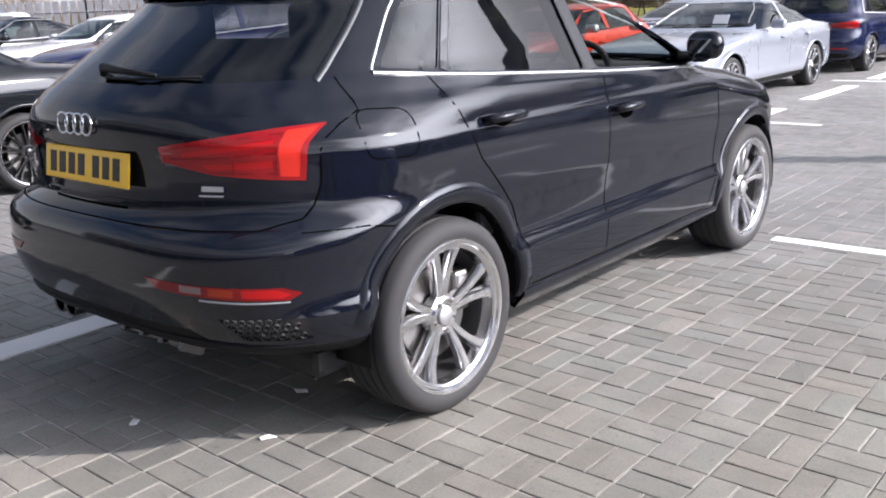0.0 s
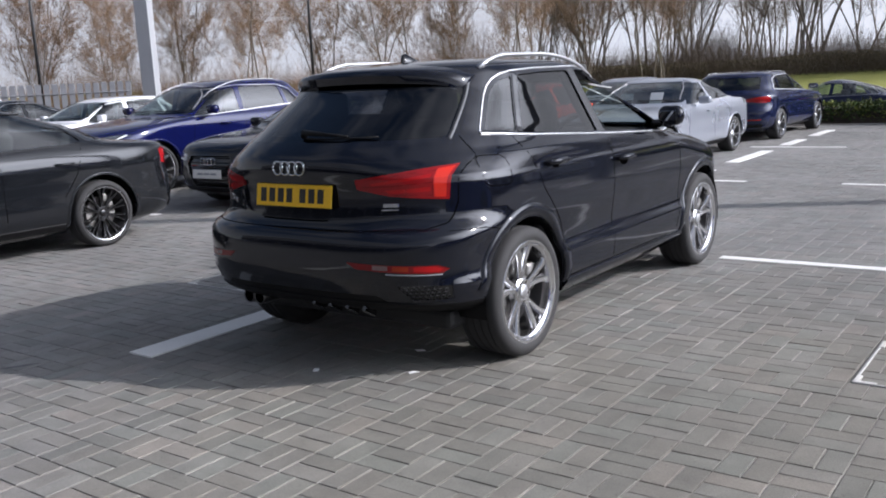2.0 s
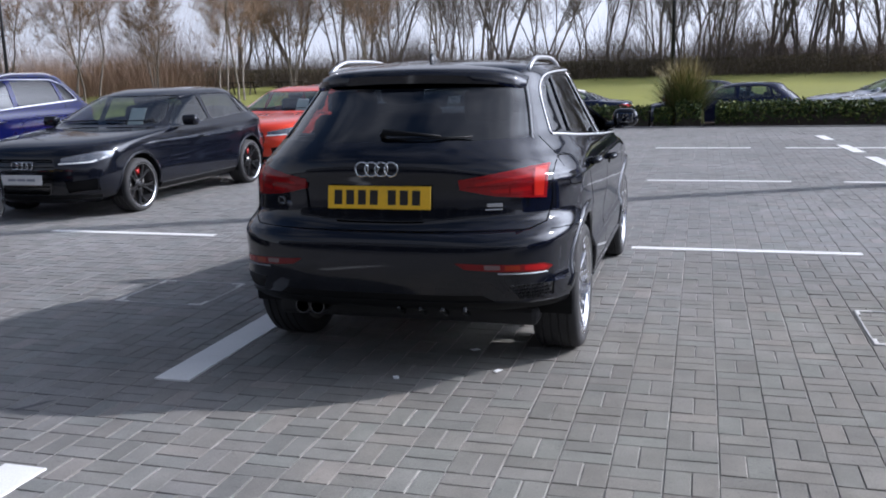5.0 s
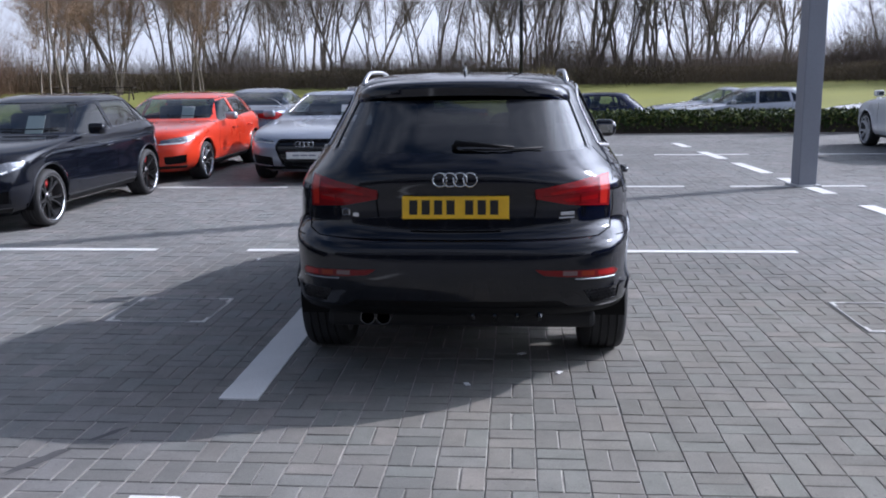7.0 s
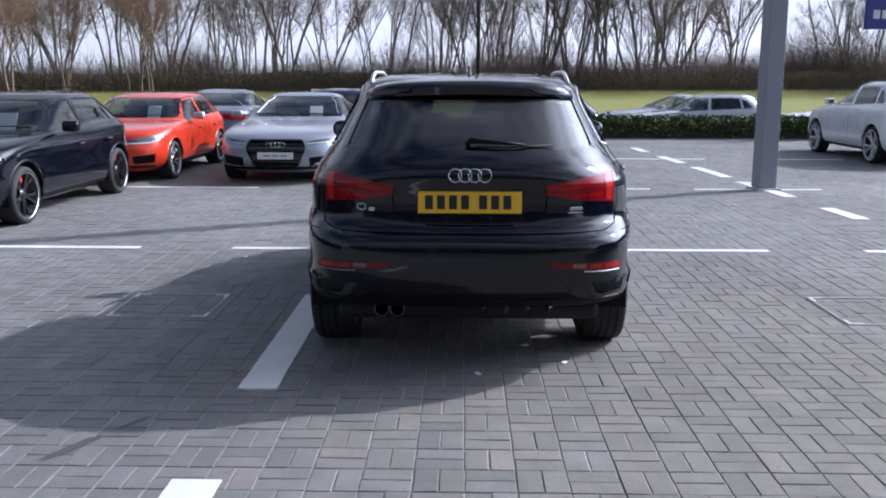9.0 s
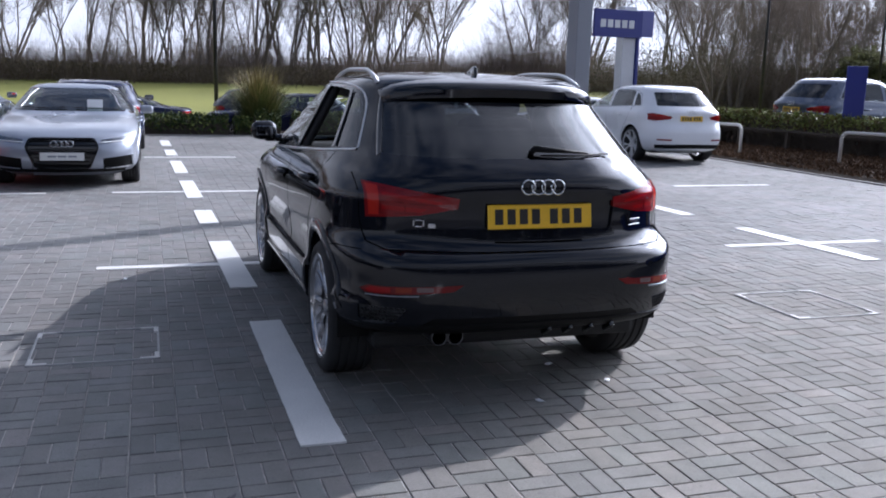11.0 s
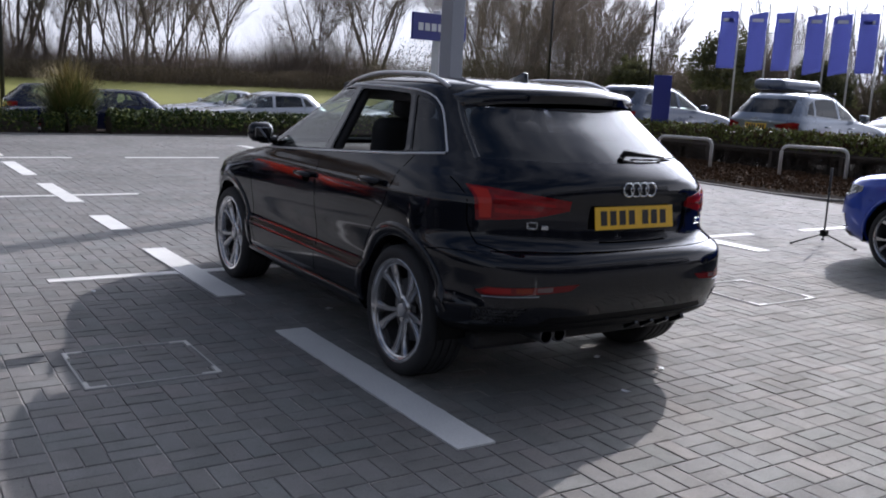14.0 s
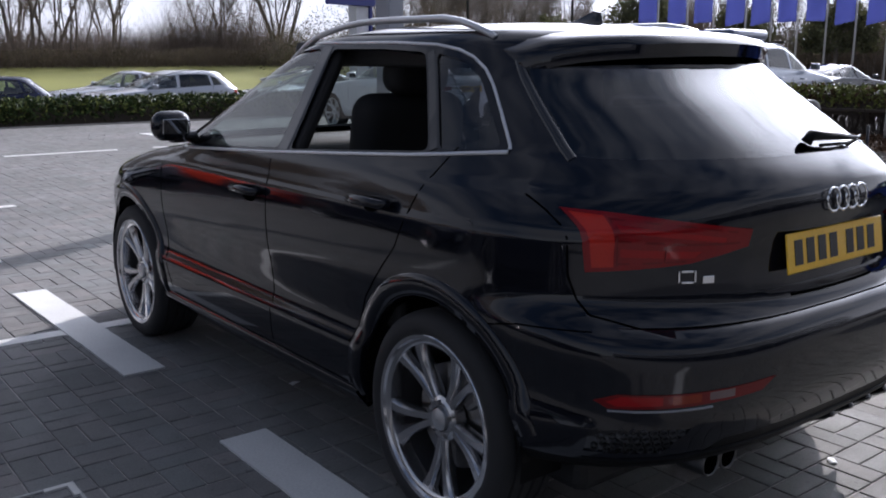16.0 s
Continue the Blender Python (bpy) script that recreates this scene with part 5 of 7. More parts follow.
        part("rear_reflector", sh.strip("rear", [(k * 0.46, levels[3][0] - 0.02), (k * 0.74, levels[3][0] - 0.015)], 0.034, 0.004, step=0.08), RED_LENS, car)
        blade = [sh.on("front", k * 0.36 + x, screen[2][1] + 0.03 + 0.03 * abs(x)) for x in (-0.30, -0.1, 0.1, 0.30)]
        part("wiper", tube([tuple(p + n * 0.014) for p, n in blade], 0.008, 5), BLACK_PLASTIC, car, "", True)
    part("front_lip", sh.strip("front", [(-0.74, levels[2][0] - 0.09), (0, levels[2][0] - 0.10), (0.74, levels[2][0] - 0.09)], 0.07, 0.010, step=0.08, sink=0.01), BLACK_PLASTIC, car)
    part("rear_valance", sh.strip("rear", [(-0.74, levels[2][0] - 0.04), (0, levels[2][0] - 0.03), (0.74, levels[2][0] - 0.04)], 0.10, 0.010, step=0.08, sink=0.01), BLACK_PLASTIC, car)
    for c in ("_r", "_l"):
        t = sh.take("tail" + c, RED_LENS, car, "red tail light", "tail_light", lift=0.003, rim=0.01)
        sh.take("tailbar" + c, RED_BRIGHT, t, "", "light_bar", lift=0.004, rim=0.004)
        h = sh.take("head" + c, CLEAR_LENS, car, "clear headlamp", "headlight", lift=0.002, rim=0.01)
        sh.take("intake" + c, BLACK_PLASTIC, car, "", "air_intake", lift=-0.02, rim=0)
    sh.take("windscreen", GLASS, car, "clear windscreen", "windscreen", lift=-0.005, rim=0).visible_shadow = False
    sh.take("rear_glass", GLASS_DARK, car, "tinted rear window", "rear_window", lift=-0.004, rim=0)
    grl = sh.take("grille", GLOSS_BLACK, car, "black grille", "grille", lift=-0.02, rim=0)
    part("grille_frame", sh.strip("front", rounded(grille, 0.04), 0.022, 0.008, True), GLOSS_BLACK, grl)
    for i in range(7):
        z = grille[3][1] + 0.03 + (grille[0][1] - grille[3][1] - 0.06) * i / 6
        half = 0.29 + 0.09 * min(1, i / 4)
        part("grille_bar", sh.strip("front", [(-half, z), (half, z)], 0.012, -0.006, sink=0.014, step=0.1), BLACK_PLASTIC, grl)
    p, _ = sh.on("front", 0, grille[0][1] - 0.075)
    ring_badge(grl, p + Vector((0, 0.004, 0)), 0.085)
    p, _ = sh.on("front", 0, plate_z)
    number_plate(car, (0, p.y + 0.012, plate_z), 0, 0.06, PLATE_WHITE, 1)
    p, _ = sh.on("rear", 0, rear_plate)
    number_plate(car, (0, p.y - 0.008, rear_plate), 0, -0.1, PLATE_YELLOW, -1)
    p, _ = sh.on("rear", 0, rear_badge - 0.02)
    ring_badge(car, p + Vector((0, -0.006, 0)), 0.075)
    und = box((1.40, levels[4][3] - 0.7, 0.10), (0, levels[4][3] / 2, 0.26), 0.02, 1)
    part("underbody", und, CABIN, car)
    part("cabin_floor", box((1.45, 2.7, 0.06), (0, doors[1] + 0.05, 0.40)), CABIN, car)
    for x in (-0.36, 0.36):
        seat(car, x, doors[1] + 0.03, belt - 0.44)
    bench = box((1.25, 0.46, 0.16), (0, doors[0] + 0.32, belt - 0.44), 0.04, 2)
    box((1.25, 0.15, 0.56), (0, doors[0] + 0.06, belt - 0.12), 0.05, 2, Matrix.Rotation(radians(12), 4, "X"), bm=bench)
    part("rear_bench", bench, SEAT_CLOTH, car, "", True)
    part("dashboard", box((1.42, 0.46, 0.26), (0, doors[2] - 0.10, belt - 0.16), 0.08, 3), CABIN, car, "", True)
    fit_wheels(car, [(x, y, hub) for y in ax for x in (levels[4][1] - 0.118, -levels[4][1] + 0.118)], make_wheel_parts(r, r - 0.072, 0.225, 5, False, True))
    sh.bm.free()
    car["paint"] = paint.name
    return car


def recolour(car, old, paint, rim=None, caliper=None, mirrors=None, trim=None):
    for ob in car.children_recursive:
        if ob.type == "MESH" and ob.material_slots:
            m = ob.data.materials[0]
            if m == old:
                ob.material_slots[0].link = "OBJECT"
                ob.material_slots[0].material = paint
            elif rim is not None and m in (ALLOY, ALLOY_DARK):
                ob.material_slots[0].link = "OBJECT"
                ob.material_slots[0].material = rim
            if rim == ALLOY_DARK and ob.name.split(".")[0] == "hub_cap":
                ob.material_slots[0].link = "OBJECT"
                ob.material_slots[0].material = ALLOY_DARK
            for word, other in (("brake_caliper", caliper), ("door_mirror", mirrors), ("window_trim", trim), ("window_surround", trim), ("intake_trim", trim)):
                if other is not None and ob.name.split(".")[0] == word:
                    ob.material_slots[0].link = "OBJECT"
                    ob.material_slots[0].material = other


PROTO = {}


def park(kind, paint, label, x, y, turn, z=0.0, rim=ALLOY, size=(1, 1, 1), group="parked cars", caliper=None, mirrors=None, spokes=0, trim=None):
    """Rear end's middle at x, y, nose towards +y turned by that angle."""
    m = pose(x, y, z, 0, 0, turn) @ Matrix.Diagonal((*size, 1))
    if kind not in PROTO:
        car = build_type(kind, PAINT_SILVER)
        PROTO[kind] = car
        car.matrix_basis = m
    else:
        car = copy_thing(PROTO[kind], pose(x, y, z, 0, 0, turn))
        car.scale = size
    recolour(car, PAINT_SILVER, paint, rim, caliper, mirrors, trim)
    if rim == ALLOY_DARK:
        r = {"hatch": 0.318, "saloon": 0.333, "suv": 0.362}[kind]
        ring = lathe([(0.108, r - 0.062), (0.117, r - 0.066), (0.112, r - 0.076)], 40)
        lip = bpy.data.meshes.new("rim_lip")
        ring.to_mesh(lip)
        ring.free()
        lip.materials.append(ALLOY)
        for ob in list(car.children):
            if ob.name.split(".")[0] == "wheel":
                edge = new("rim_lip", lip)
                edge.parent = ob
                edge["label"] = "bright machined rim edge"
    if spokes:
        r = {"hatch": 0.318, "saloon": 0.333, "suv": 0.362}[kind]
        wheel = make_wheel_parts(r, r - 0.072, 0.225, spokes, rim == ALLOY_DARK, True, slim=0.5)
        for ob in car.children_recursive:
            if ob.name.split(".")[0] == "rim":
                ob.material_slots[0].link = "DATA"
                ob.data = wheel[1][1]
    return tagged(car, label, "car", group)

# ---- ground, paving and markings ----
def build_ground():
    xs = [-700, -60, -40, -16, -14.2, 9.72, 13.2, 15.6, 40, 100, 700]
    ys = [-700, -60, -7.2, 18.85, 20.5, 21.3, 26.4, 27.2, 34, 42, 50, 58, 62, 75, 110, 700]
    def height(x, y):
        z = float(np.interp(y, [18.85, 20.5, 21.3, 26.4, 27.2, 62, 110, 700], [-0.016, 0.03, -0.40, -0.40, -0.34, 0.85, 2.0, 4.0]))
        if x > 9.8 and y < 20.6:
            z = float(np.interp(x, [9.8, 13.2, 15.6, 40], [0.06, 0.12, -0.15, -0.3]))
        return z
    verts = [(x, y, height(x, y)) for y in ys for x in xs]
    faces, which = [], []
    n = len(xs)
    for j in range(len(ys) - 1):
        for i in range(n - 1):
            faces.append((j * n + i, j * n + i + 1, (j + 1) * n + i + 1, (j + 1) * n + i))
            cx, cy = (xs[i] + xs[i + 1]) / 2, (ys[j] + ys[j + 1]) / 2
            if cy > 26.4:
                which.append(2)
            elif cy > 21.2:
                which.append(1)
            elif cy > 18.8:
                which.append(3)
            elif cx > 15.6 or cx < -14.2 or cy < -7.2:
                which.append(1)
            elif cx > 9.72:
                which.append(3)
            else:
                which.append(0)
    ob = raw("ground", verts, faces, None)
    for m in (JOINT, ASPHALT, GRASS, SOIL):
        ob.data.materials.append(m)
    ob.data.polygons.foreach_set("material_index", which)
    return tagged(ob, "car park ground with a road, a soil bed and mown grass beyond", "ground", kind="structure")


def paver_rows(x0, x1, y0, y1, hole=None):
    """Basket weave of pairs: centre x, y, half sizes, height, tilt."""
    rng = np.random.default_rng(4)
    out = []
    cell = 0.2
    for i in range(int(round((x1 - x0) / cell))):
        for j in range(int(round((y1 - y0) / cell))):
            cx, cy = x0 + (i + 0.5) * cell, y0 + (j + 0.5) * cell
            for k in (-1, 1):
                if (i + j) % 2:
                    c = (cx + k * 0.05, cy, 0.05, 0.10)
                else:
                    c = (cx, cy + k * 0.05, 0.10, 0.05)
                if hole and hole(cx, cy):
                    continue
                out.append(c)
    out = np.array(out)
    jit = rng.normal(0, 1, (len(out), 5))
    return out, jit


def paver_mesh(rows, jit):
    gap, ch, deep = 0.0023, 0.0028, 0.0120
    n = len(rows)
    cx, cy, hx, hy = rows.T
    cx, cy = cx + 0.0011 * jit[:, 0], cy + 0.0011 * jit[:, 1]
    gap = gap * np.interp(cy, (2.5, 6.5), (1.0, 0.3))
    hx, hy = hx - gap * (1 + 0.25 * np.abs(jit[:, 2])), hy - gap * (1 + 0.25 * np.abs(jit[:, 2]))
    z = np.clip(0.0008 * jit[:, 3], -0.002, 0.0015)
    tx = np.clip(0.0007 * jit[:, 4], -0.0015, 0.0015)
    v = np.zeros((n, 12, 3))
    for k, (a, b) in enumerate(((-1, -1), (1, -1), (1, 1), (-1, 1))):
        v[:, k] = np.stack([cx + a * (hx - ch), cy + b * (hy - ch), z + tx * a], 1)
        v[:, k + 4] = np.stack([cx + a * hx, cy + b * hy, z + tx * a - 0.0022], 1)
        v[:, k + 8] = np.stack([cx + a * hx, cy + b * hy, np.full(n, -deep)], 1)
    f = np.array([[0, 1, 2, 3], [4, 5, 1, 0], [5, 6, 2, 1], [6, 7, 3, 2], [7, 4, 0, 3], [8, 9, 5, 4], [9, 10, 6, 5], [10, 11, 7, 6], [11, 8, 4, 7]])
    faces = (np.arange(n)[:, None, None] * 12 + f[None]).reshape(-1, 4)
    return v.reshape(-1, 3), faces


NEAR = (0.976, 3.376, -1.07, 1.33)


def build_paving():
    ground_slab = raw("pavement", [(-14.15, -7.1, -0.0050), (9.6, -7.1, -0.0050), (9.6, 18.8, -0.0050), (-14.15, 18.8, -0.0050)], [(0, 1, 2, 3)], JOINT)
    tagged(ground_slab, "grey concrete block paving laid in basket weave", "paving", kind="structure")
    near = lambda x, y: NEAR[0] < x < NEAR[1] and NEAR[2] < y < NEAR[3]
    rows, jit = paver_rows(-14.224, 9.576, -7.07, 18.73, near)
    v, f = paver_mesh(rows, jit)
    me = bpy.data.meshes.new("paver_field")
    me.vertices.add(len(v)); me.vertices.foreach_set("co", v.ravel())
    me.loops.add(f.size); me.loops.foreach_set("vertex_index", f.ravel())
    me.polygons.add(len(f)); me.polygons.foreach_set("loop_start", np.arange(len(f)) * 4)
    me.update()
    me.polygons.foreach_set("use_smooth", [False] * len(f))
    field = link("paver_field", me, PAVER, ground_slab, smooth=False)
    tagged(field, kind="stuff")
    return ground_slab


def line(name, x0, x1, y0, y1, label, slant=0.0, top=0.0038):
    """A stripe of paint, its edges a little ragged."""
    bm = bmesh.new()
    long_y = (y1 - y0) > (x1 - x0)
    n = max(2, int(max(x1 - x0, y1 - y0) / 0.05))
    rng = random.Random(int(1000 * (x0 * 3.1 + y0)))
    high, top = top, []
    for i in range(n + 1):
        t = i / n
        e0, e1 = rng.uniform(-0.0018, 0.0018), rng.uniform(-0.0018, 0.0018)
        if long_y:
            y = y0 + (y1 - y0) * t
            top.append(((x0 + e0 + slant * t, y), (x1 + e1 + slant * t, y)))
        else:
            x = x0 + (x1 - x0) * t
            top.append(((x, y0 + e0 + slant * t), (x, y1 + e1 + slant * t)))
    rows = [[bm.verts.new((*a, -0.002)), bm.verts.new((*a, high)), bm.verts.new((*b, high)), bm.verts.new((*b, -0.002))] for a, b in top]
    for a, b in zip(rows, rows[1:]):
        for k in range(3):
            bm.faces.new((a[k], a[k + 1], b[k + 1], b[k]))
    bm.faces.new(rows[0]); bm.faces.new(rows[-1][::-1])
    bmesh.ops.recalc_face_normals(bm, faces=bm.faces)
    ob = part(name, bm, LINE_PAINT)
    return tagged(ob, label, "road marking", "bay markings")


def build_lines():
    for y0, y1 in ((-3.25, -1.2), (-0.165, 1.82), (2.76, 4.63), (5.65, 6.58), (7.63, 9.45), (10.45, 12.4), (13.45, 14.7), (15.6, 17.2)):
        d = -0.02 * (max(y0, 3) - 3) - (0.035 if y0 > 2 else 0)
        line("bay_line", -1.147 + d, -0.955 + d, y0, y1, "broad white painted dash on grey paving", -0.02 * (y1 - max(y0, 3)) if y1 > 3 else 0, 0.0082)
    for y0, y1 in ((2.75, 4.55), (5.5, 6.4), (7.42, 9.2), (9.83, 11.49), (12.24, 13.7), (14.83, 15.95)):
        d = -0.055 * (y0 - 6)
        line("bay_line", 4.24 + d, 4.43 + d, y0, y1, "broad white painted dash on grey paving", -0.055 * (y1 - y0), 0.0082)
    for y, w, spans in ((3.63, 0.105, ((-10.5, -8.7), (-7.65, -5.92), (-4.79, -2.97), (-2.12, -0.3), (0.94, 2.72), (3.58, 5.4), (6.3, 8.1))),
                        (8.26, 0.11, ((-10.5, -8.7), (-7.65, -5.9), (-4.78, -2.92), (-2.15, -0.33), (0.8, 2.59), (3.22, 4.99), (5.9, 7.6))),
                        (13.15, 0.13, ((-4.6, -2.8), (-1.78, -0.2), (0.68, 2.33), (2.92, 4.65), (5.58, 7.27)))):
        for x0, x1 in spans:
            line("bay_line", x0, x1, y - w / 2, y + w / 2, "thin white painted dash on grey paving")


def access_cover(x0, x1, y0, y1):
    t = thing("access_cover", "galvanised frame of a recessed drain cover in the paving", "drain cover", "drain covers")
    for a, b in (((x0, y0), (x1, y0)), ((x1, y0), (x1, y1)), ((x1, y1), (x0, y1)), ((x0, y1), (x0, y0))):
        sx, sy = abs(a[0] - b[0]) + 0.013, abs(a[1] - b[1]) + 0.013
        part("frame_bar", box((sx, sy, 0.012), ((a[0] + b[0]) / 2, (a[1] + b[1]) / 2, 0.001), 0.002, 1), FRAME_STEEL, t)
    for x, y, k, l in ((x0, y0, 1, 1), (x1, y0, -1, 1), (x1, y1, -1, -1), (x0, y1, 1, -1)):
        plate = box((0.10, 0.024, 0.012), (x + k * 0.046, y + l * 0.010, 0.003), 0.002, 1)
        box((0.024, 0.085, 0.012), (x + k * 0.010, y + l * 0.062, 0.003), 0.002, 1, bm=plate)
        part("corner_plate", plate, HOOP, t, "pale corner bracket")
    return t


def build_kerbs():
    k = thing("kerb", "pale concrete kerb along the planting bed", "kerb", kind="structure")
    def run(a, b):
        a, b = Vector(a), Vector(b)
        n = int((b - a).length / 0.915)
        d = (b - a) / n
        ang = math.atan2(d.y, d.x)
        for i in range(n):
            c = a + d * (i + 0.5)
            part("kerb_stone", box((d.length - 0.006, 0.085, 0.16), (c.x, c.y, -0.055), 0.012, 2, Matrix.Rotation(ang, 4, "Z")), KERB, k)
    run((9.66, 18.6), (9.62, 6.6)); run((9.62, 6.6), (9.95, 5.7)); run((9.95, 5.7), (11.6, 4.6)); run((11.6, 4.6), (15.5, 3.0))
    run((-14, 18.86), (9.6, 18.86))


build_ground()
paving = build_paving()
build_lines()
access_cover(-2.345, -1.69, 1.20, 1.815)
access_cover(2.40, 3.06, 1.13, 1.835)
build_kerbs()
for i, (x, y, a) in enumerate(((0.33, 0.62, 20), (0.52, 0.30, 50), (-0.62, 2.2, 10), (-1.9, 3.2, 70), (0.05, 0.1, 120), (1.2, -1.6, 33))):
    lb = bmesh.new()
    vs = [lb.verts.new((0.028 * math.cos(k * 1.05) * (1 + 0.35 * math.sin(3 * k + i)), 0.016 * math.sin(k * 1.05), 0.003 + 0.005 * (k % 2))) for k in range(6)]
    up = [lb.verts.new(v.co + Vector((0, 0, 0.002))) for v in vs]
    lb.faces.new(up); lb.faces.new(vs[::-1])
    for k in range(6):
        lb.faces.new((vs[k], vs[(k + 1) % 6], up[(k + 1) % 6], up[k]))
    ob = part("leaf_scrap", lb, PAPER)
    ob.matrix_world = pose(x, y, 0.0, 0, 0, a)
    tagged(ob, "small pale scrap lying on the grey paving", "litter", "scraps on the paving")


def stain(x, y, sx, sy, turn, seed, material=None):
    rng = random.Random(seed)
    v = [(0, 0, 0.0032)] + [(sx * math.cos(k * math.pi / 10) * rng.uniform(0.7, 1.15), sy * math.sin(k * math.pi / 10) * rng.uniform(0.7, 1.15), 0.003) for k in range(20)]
    ob = raw("tyre_mark", v, [(0, k + 1, (k + 1) % 20 + 1) for k in range(20)], material or ASPHALT)
    ob.matrix_world = pose(x, y, 0, 0, 0, turn)
    tagged(ob, "dark oil stain on the grey paving" if material else "dark rubber mark on the grey paving", "stain", "marks on the paving")


stain(-1.66, -0.90, 0.16, 0.035, 62, 1)
stain(-1.50, -0.62, 0.10, 0.02, 60, 2)
for x, y, sx, sy, turn, seed in ((1.27, 9.5, 0.34, 0.22, 10, 3), (0.74, 14.7, 0.45, 0.30, 40, 4), (2.6, 7.54, 0.16, 0.10, 80, 5), (-1.2, 16.6, 0.5, 0.3, 0, 6)):
    stain(x, y, sx, sy, turn, seed, OIL)

# ---- cars in place ----
main_car = build_suv_main()
park("hatch", PAINT_BLACK, "black hatchback with black wheels and white front plate, parked", -5.50, 8.40, 180, size=(1, 1, 0.96), rim=ALLOY_DARK, caliper=CALIPER_RED, trim=GLOSS_BLACK)
park("hatch", PAINT_RED, "orange-red hatchback with silver wheels, parked in a bay", -5.32, 12.86, 180, size=(1, 1, 0.91), mirrors=SATIN)
park("saloon", PAINT_SILVER, "silver saloon car with a shade card in its windscreen", -2.74, 13.55, 180, size=(1, 1, 0.89))
park("saloon", PAINT_GREY, "dark grey fastback car with black wheels, parked", -5.44, 3.08, 180, rim=ALLOY_DARK, size=(0.985, 0.95, 0.97), spokes=10, trim=GLOSS_BLACK)
park("suv", PAINT_BLUE, "royal blue SUV with silver wheels and bright window trim", -8.62, 8.78, 180)
park("suv", PAINT_NAVY, "navy estate car with tinted rear window", -2.66, 14.10, 0, size=(0.97, 0.98, 0.81))
park("saloon", PAINT_BLUEGREY, "blue-grey saloon car parked beyond the orange-red hatchback", -5.35, 13.95, 0, size=(1, 1, 0.89))
park("suv", PAINT_WHITE, "white SUV with silver wheels near the hedge", 8.32, 11.55, 0, size=(0.95, 0.94, 0.93), rim=ALLOY_PALE)
park("hatch", PAINT_BRIGHT_BLUE, "bright blue hatchback beside a tripod stand", 5.70, -1.89, 0)
# row on the left
park("hatch", PAINT_WHITE, "white hatchback in the far row", -13.6, 10.0, 180)
park("saloon", PAINT_GREY, "dark grey saloon car in the far row", -16.2, 9.7, 180)
park("hatch", PAINT_BLACK, "black hatchback in the far row", -18.8, 9.4, 180)
park("suv", PAINT_WHITE, "white SUV at the end of the far row", -23.0, 11.5, 180)
park("saloon", PAINT_BLUEGREY, "blue-grey saloon car behind the dark fastback", -8.6, 3.2, 180)
# on the road behind the hedge
park("suv", PAINT_PALE, "pale silver SUV behind the clipped hedge", 9.1, 23.2, 90, z=-0.40, size=(1, 0.96, 0.92))
park("saloon", PAINT_PALE, "pale silver saloon car beyond the hedge", 9.2, 25.6, 90, z=-0.40)
park("hatch", PAINT_NAVY, "dark navy hatchback beyond the tall grass clump", 4.15, 23.2, 90, z=-0.45)
park("hatch", PAINT_NAVY, "dark navy hatchback behind the tall grass clump", 0.2, 25.4, -90, z=-0.40, size=(1, 0.95, 1))
park("saloon", PAINT_NAVY, "dark saloon car behind the low hedge", -0.45, 23.2, 90, z=-0.45, size=(1, 1, 0.95))
park("saloon", PAINT_WHITE, "white saloon car beyond the hedge", 14.2, 23.4, 90, z=-0.40)
# the neighbouring car park
park("suv", PAINT_STEEL, "tall silver SUV with a roof box in the next car park", 14.5, 11.05, -84, z=-0.18, size=(1.08, 1.08, 1.21), group="cars in the next car park")
park("suv", PAINT_BLUEGREY, "blue-grey SUV with pale roof bars in the next car park", 13.35, 15.15, -84, z=-0.12, size=(1.05, 1.12, 1.19), group="cars in the next car park")
park("hatch", PAINT_SILVER, "silver hatchback in the next car park", 22.5, 9.6, -90, z=-0.2, group="cars in the next car park")
park("hatch", PAINT_MAROON, "maroon hatchback in the next car park", 21.2, 7.0, -90, z=-0.2, group="cars in the next car park")
park("saloon", PAINT_GREY, "dark grey saloon car in the next car park", 24.0, 14.5, -90, z=-0.2, group="cars in the next car park")
park("hatch", PAINT_WHITE, "white hatchback in the next car park", 20.5, 21.0, -90, z=-0.2, group="cars in the next car park")

for x, y, z in ((-5.20, 5.80, 1.005), (-5.02, 10.25, 0.955), (-2.42, 10.42, 0.955)):
    card = part("price_card", box((0.21, 0.004, 0.29), (0, 0, 0), 0.001, 1), PAPER)
    card.matrix_world = pose(x, y, z, -32, 0, 0)
    tagged(card, "white price card behind the windscreen of a parked car", "card", "price cards")

# ---- planting ----
def leaf_cloud(n, place, size, seed, upright=0.0):
    """n small folded leaves; place(rng) gives a point."""
    rng = np.random.default_rng(seed)
    v = np.zeros((n, 4, 3))
    for i in range(n):
        c = np.array(place(rng))
        a = rng.normal(size=3); a[2] = a[2] * (1 - upright) + upright * 2; a /= np.linalg.norm(a)
        b = np.cross(a, rng.normal(size=3)); b /= np.linalg.norm(b)
        nrm = np.cross(a, b)
        s = size * rng.uniform(0.6, 1.3)
        v[i] = c - a * s, c + b * s * 0.42 + nrm * s * 0.15, c + a * s, c - b * s * 0.42 + nrm * s * 0.15
    f = np.arange(n * 4).reshape(-1, 4)
    return v.reshape(-1, 3).tolist(), f.tolist()


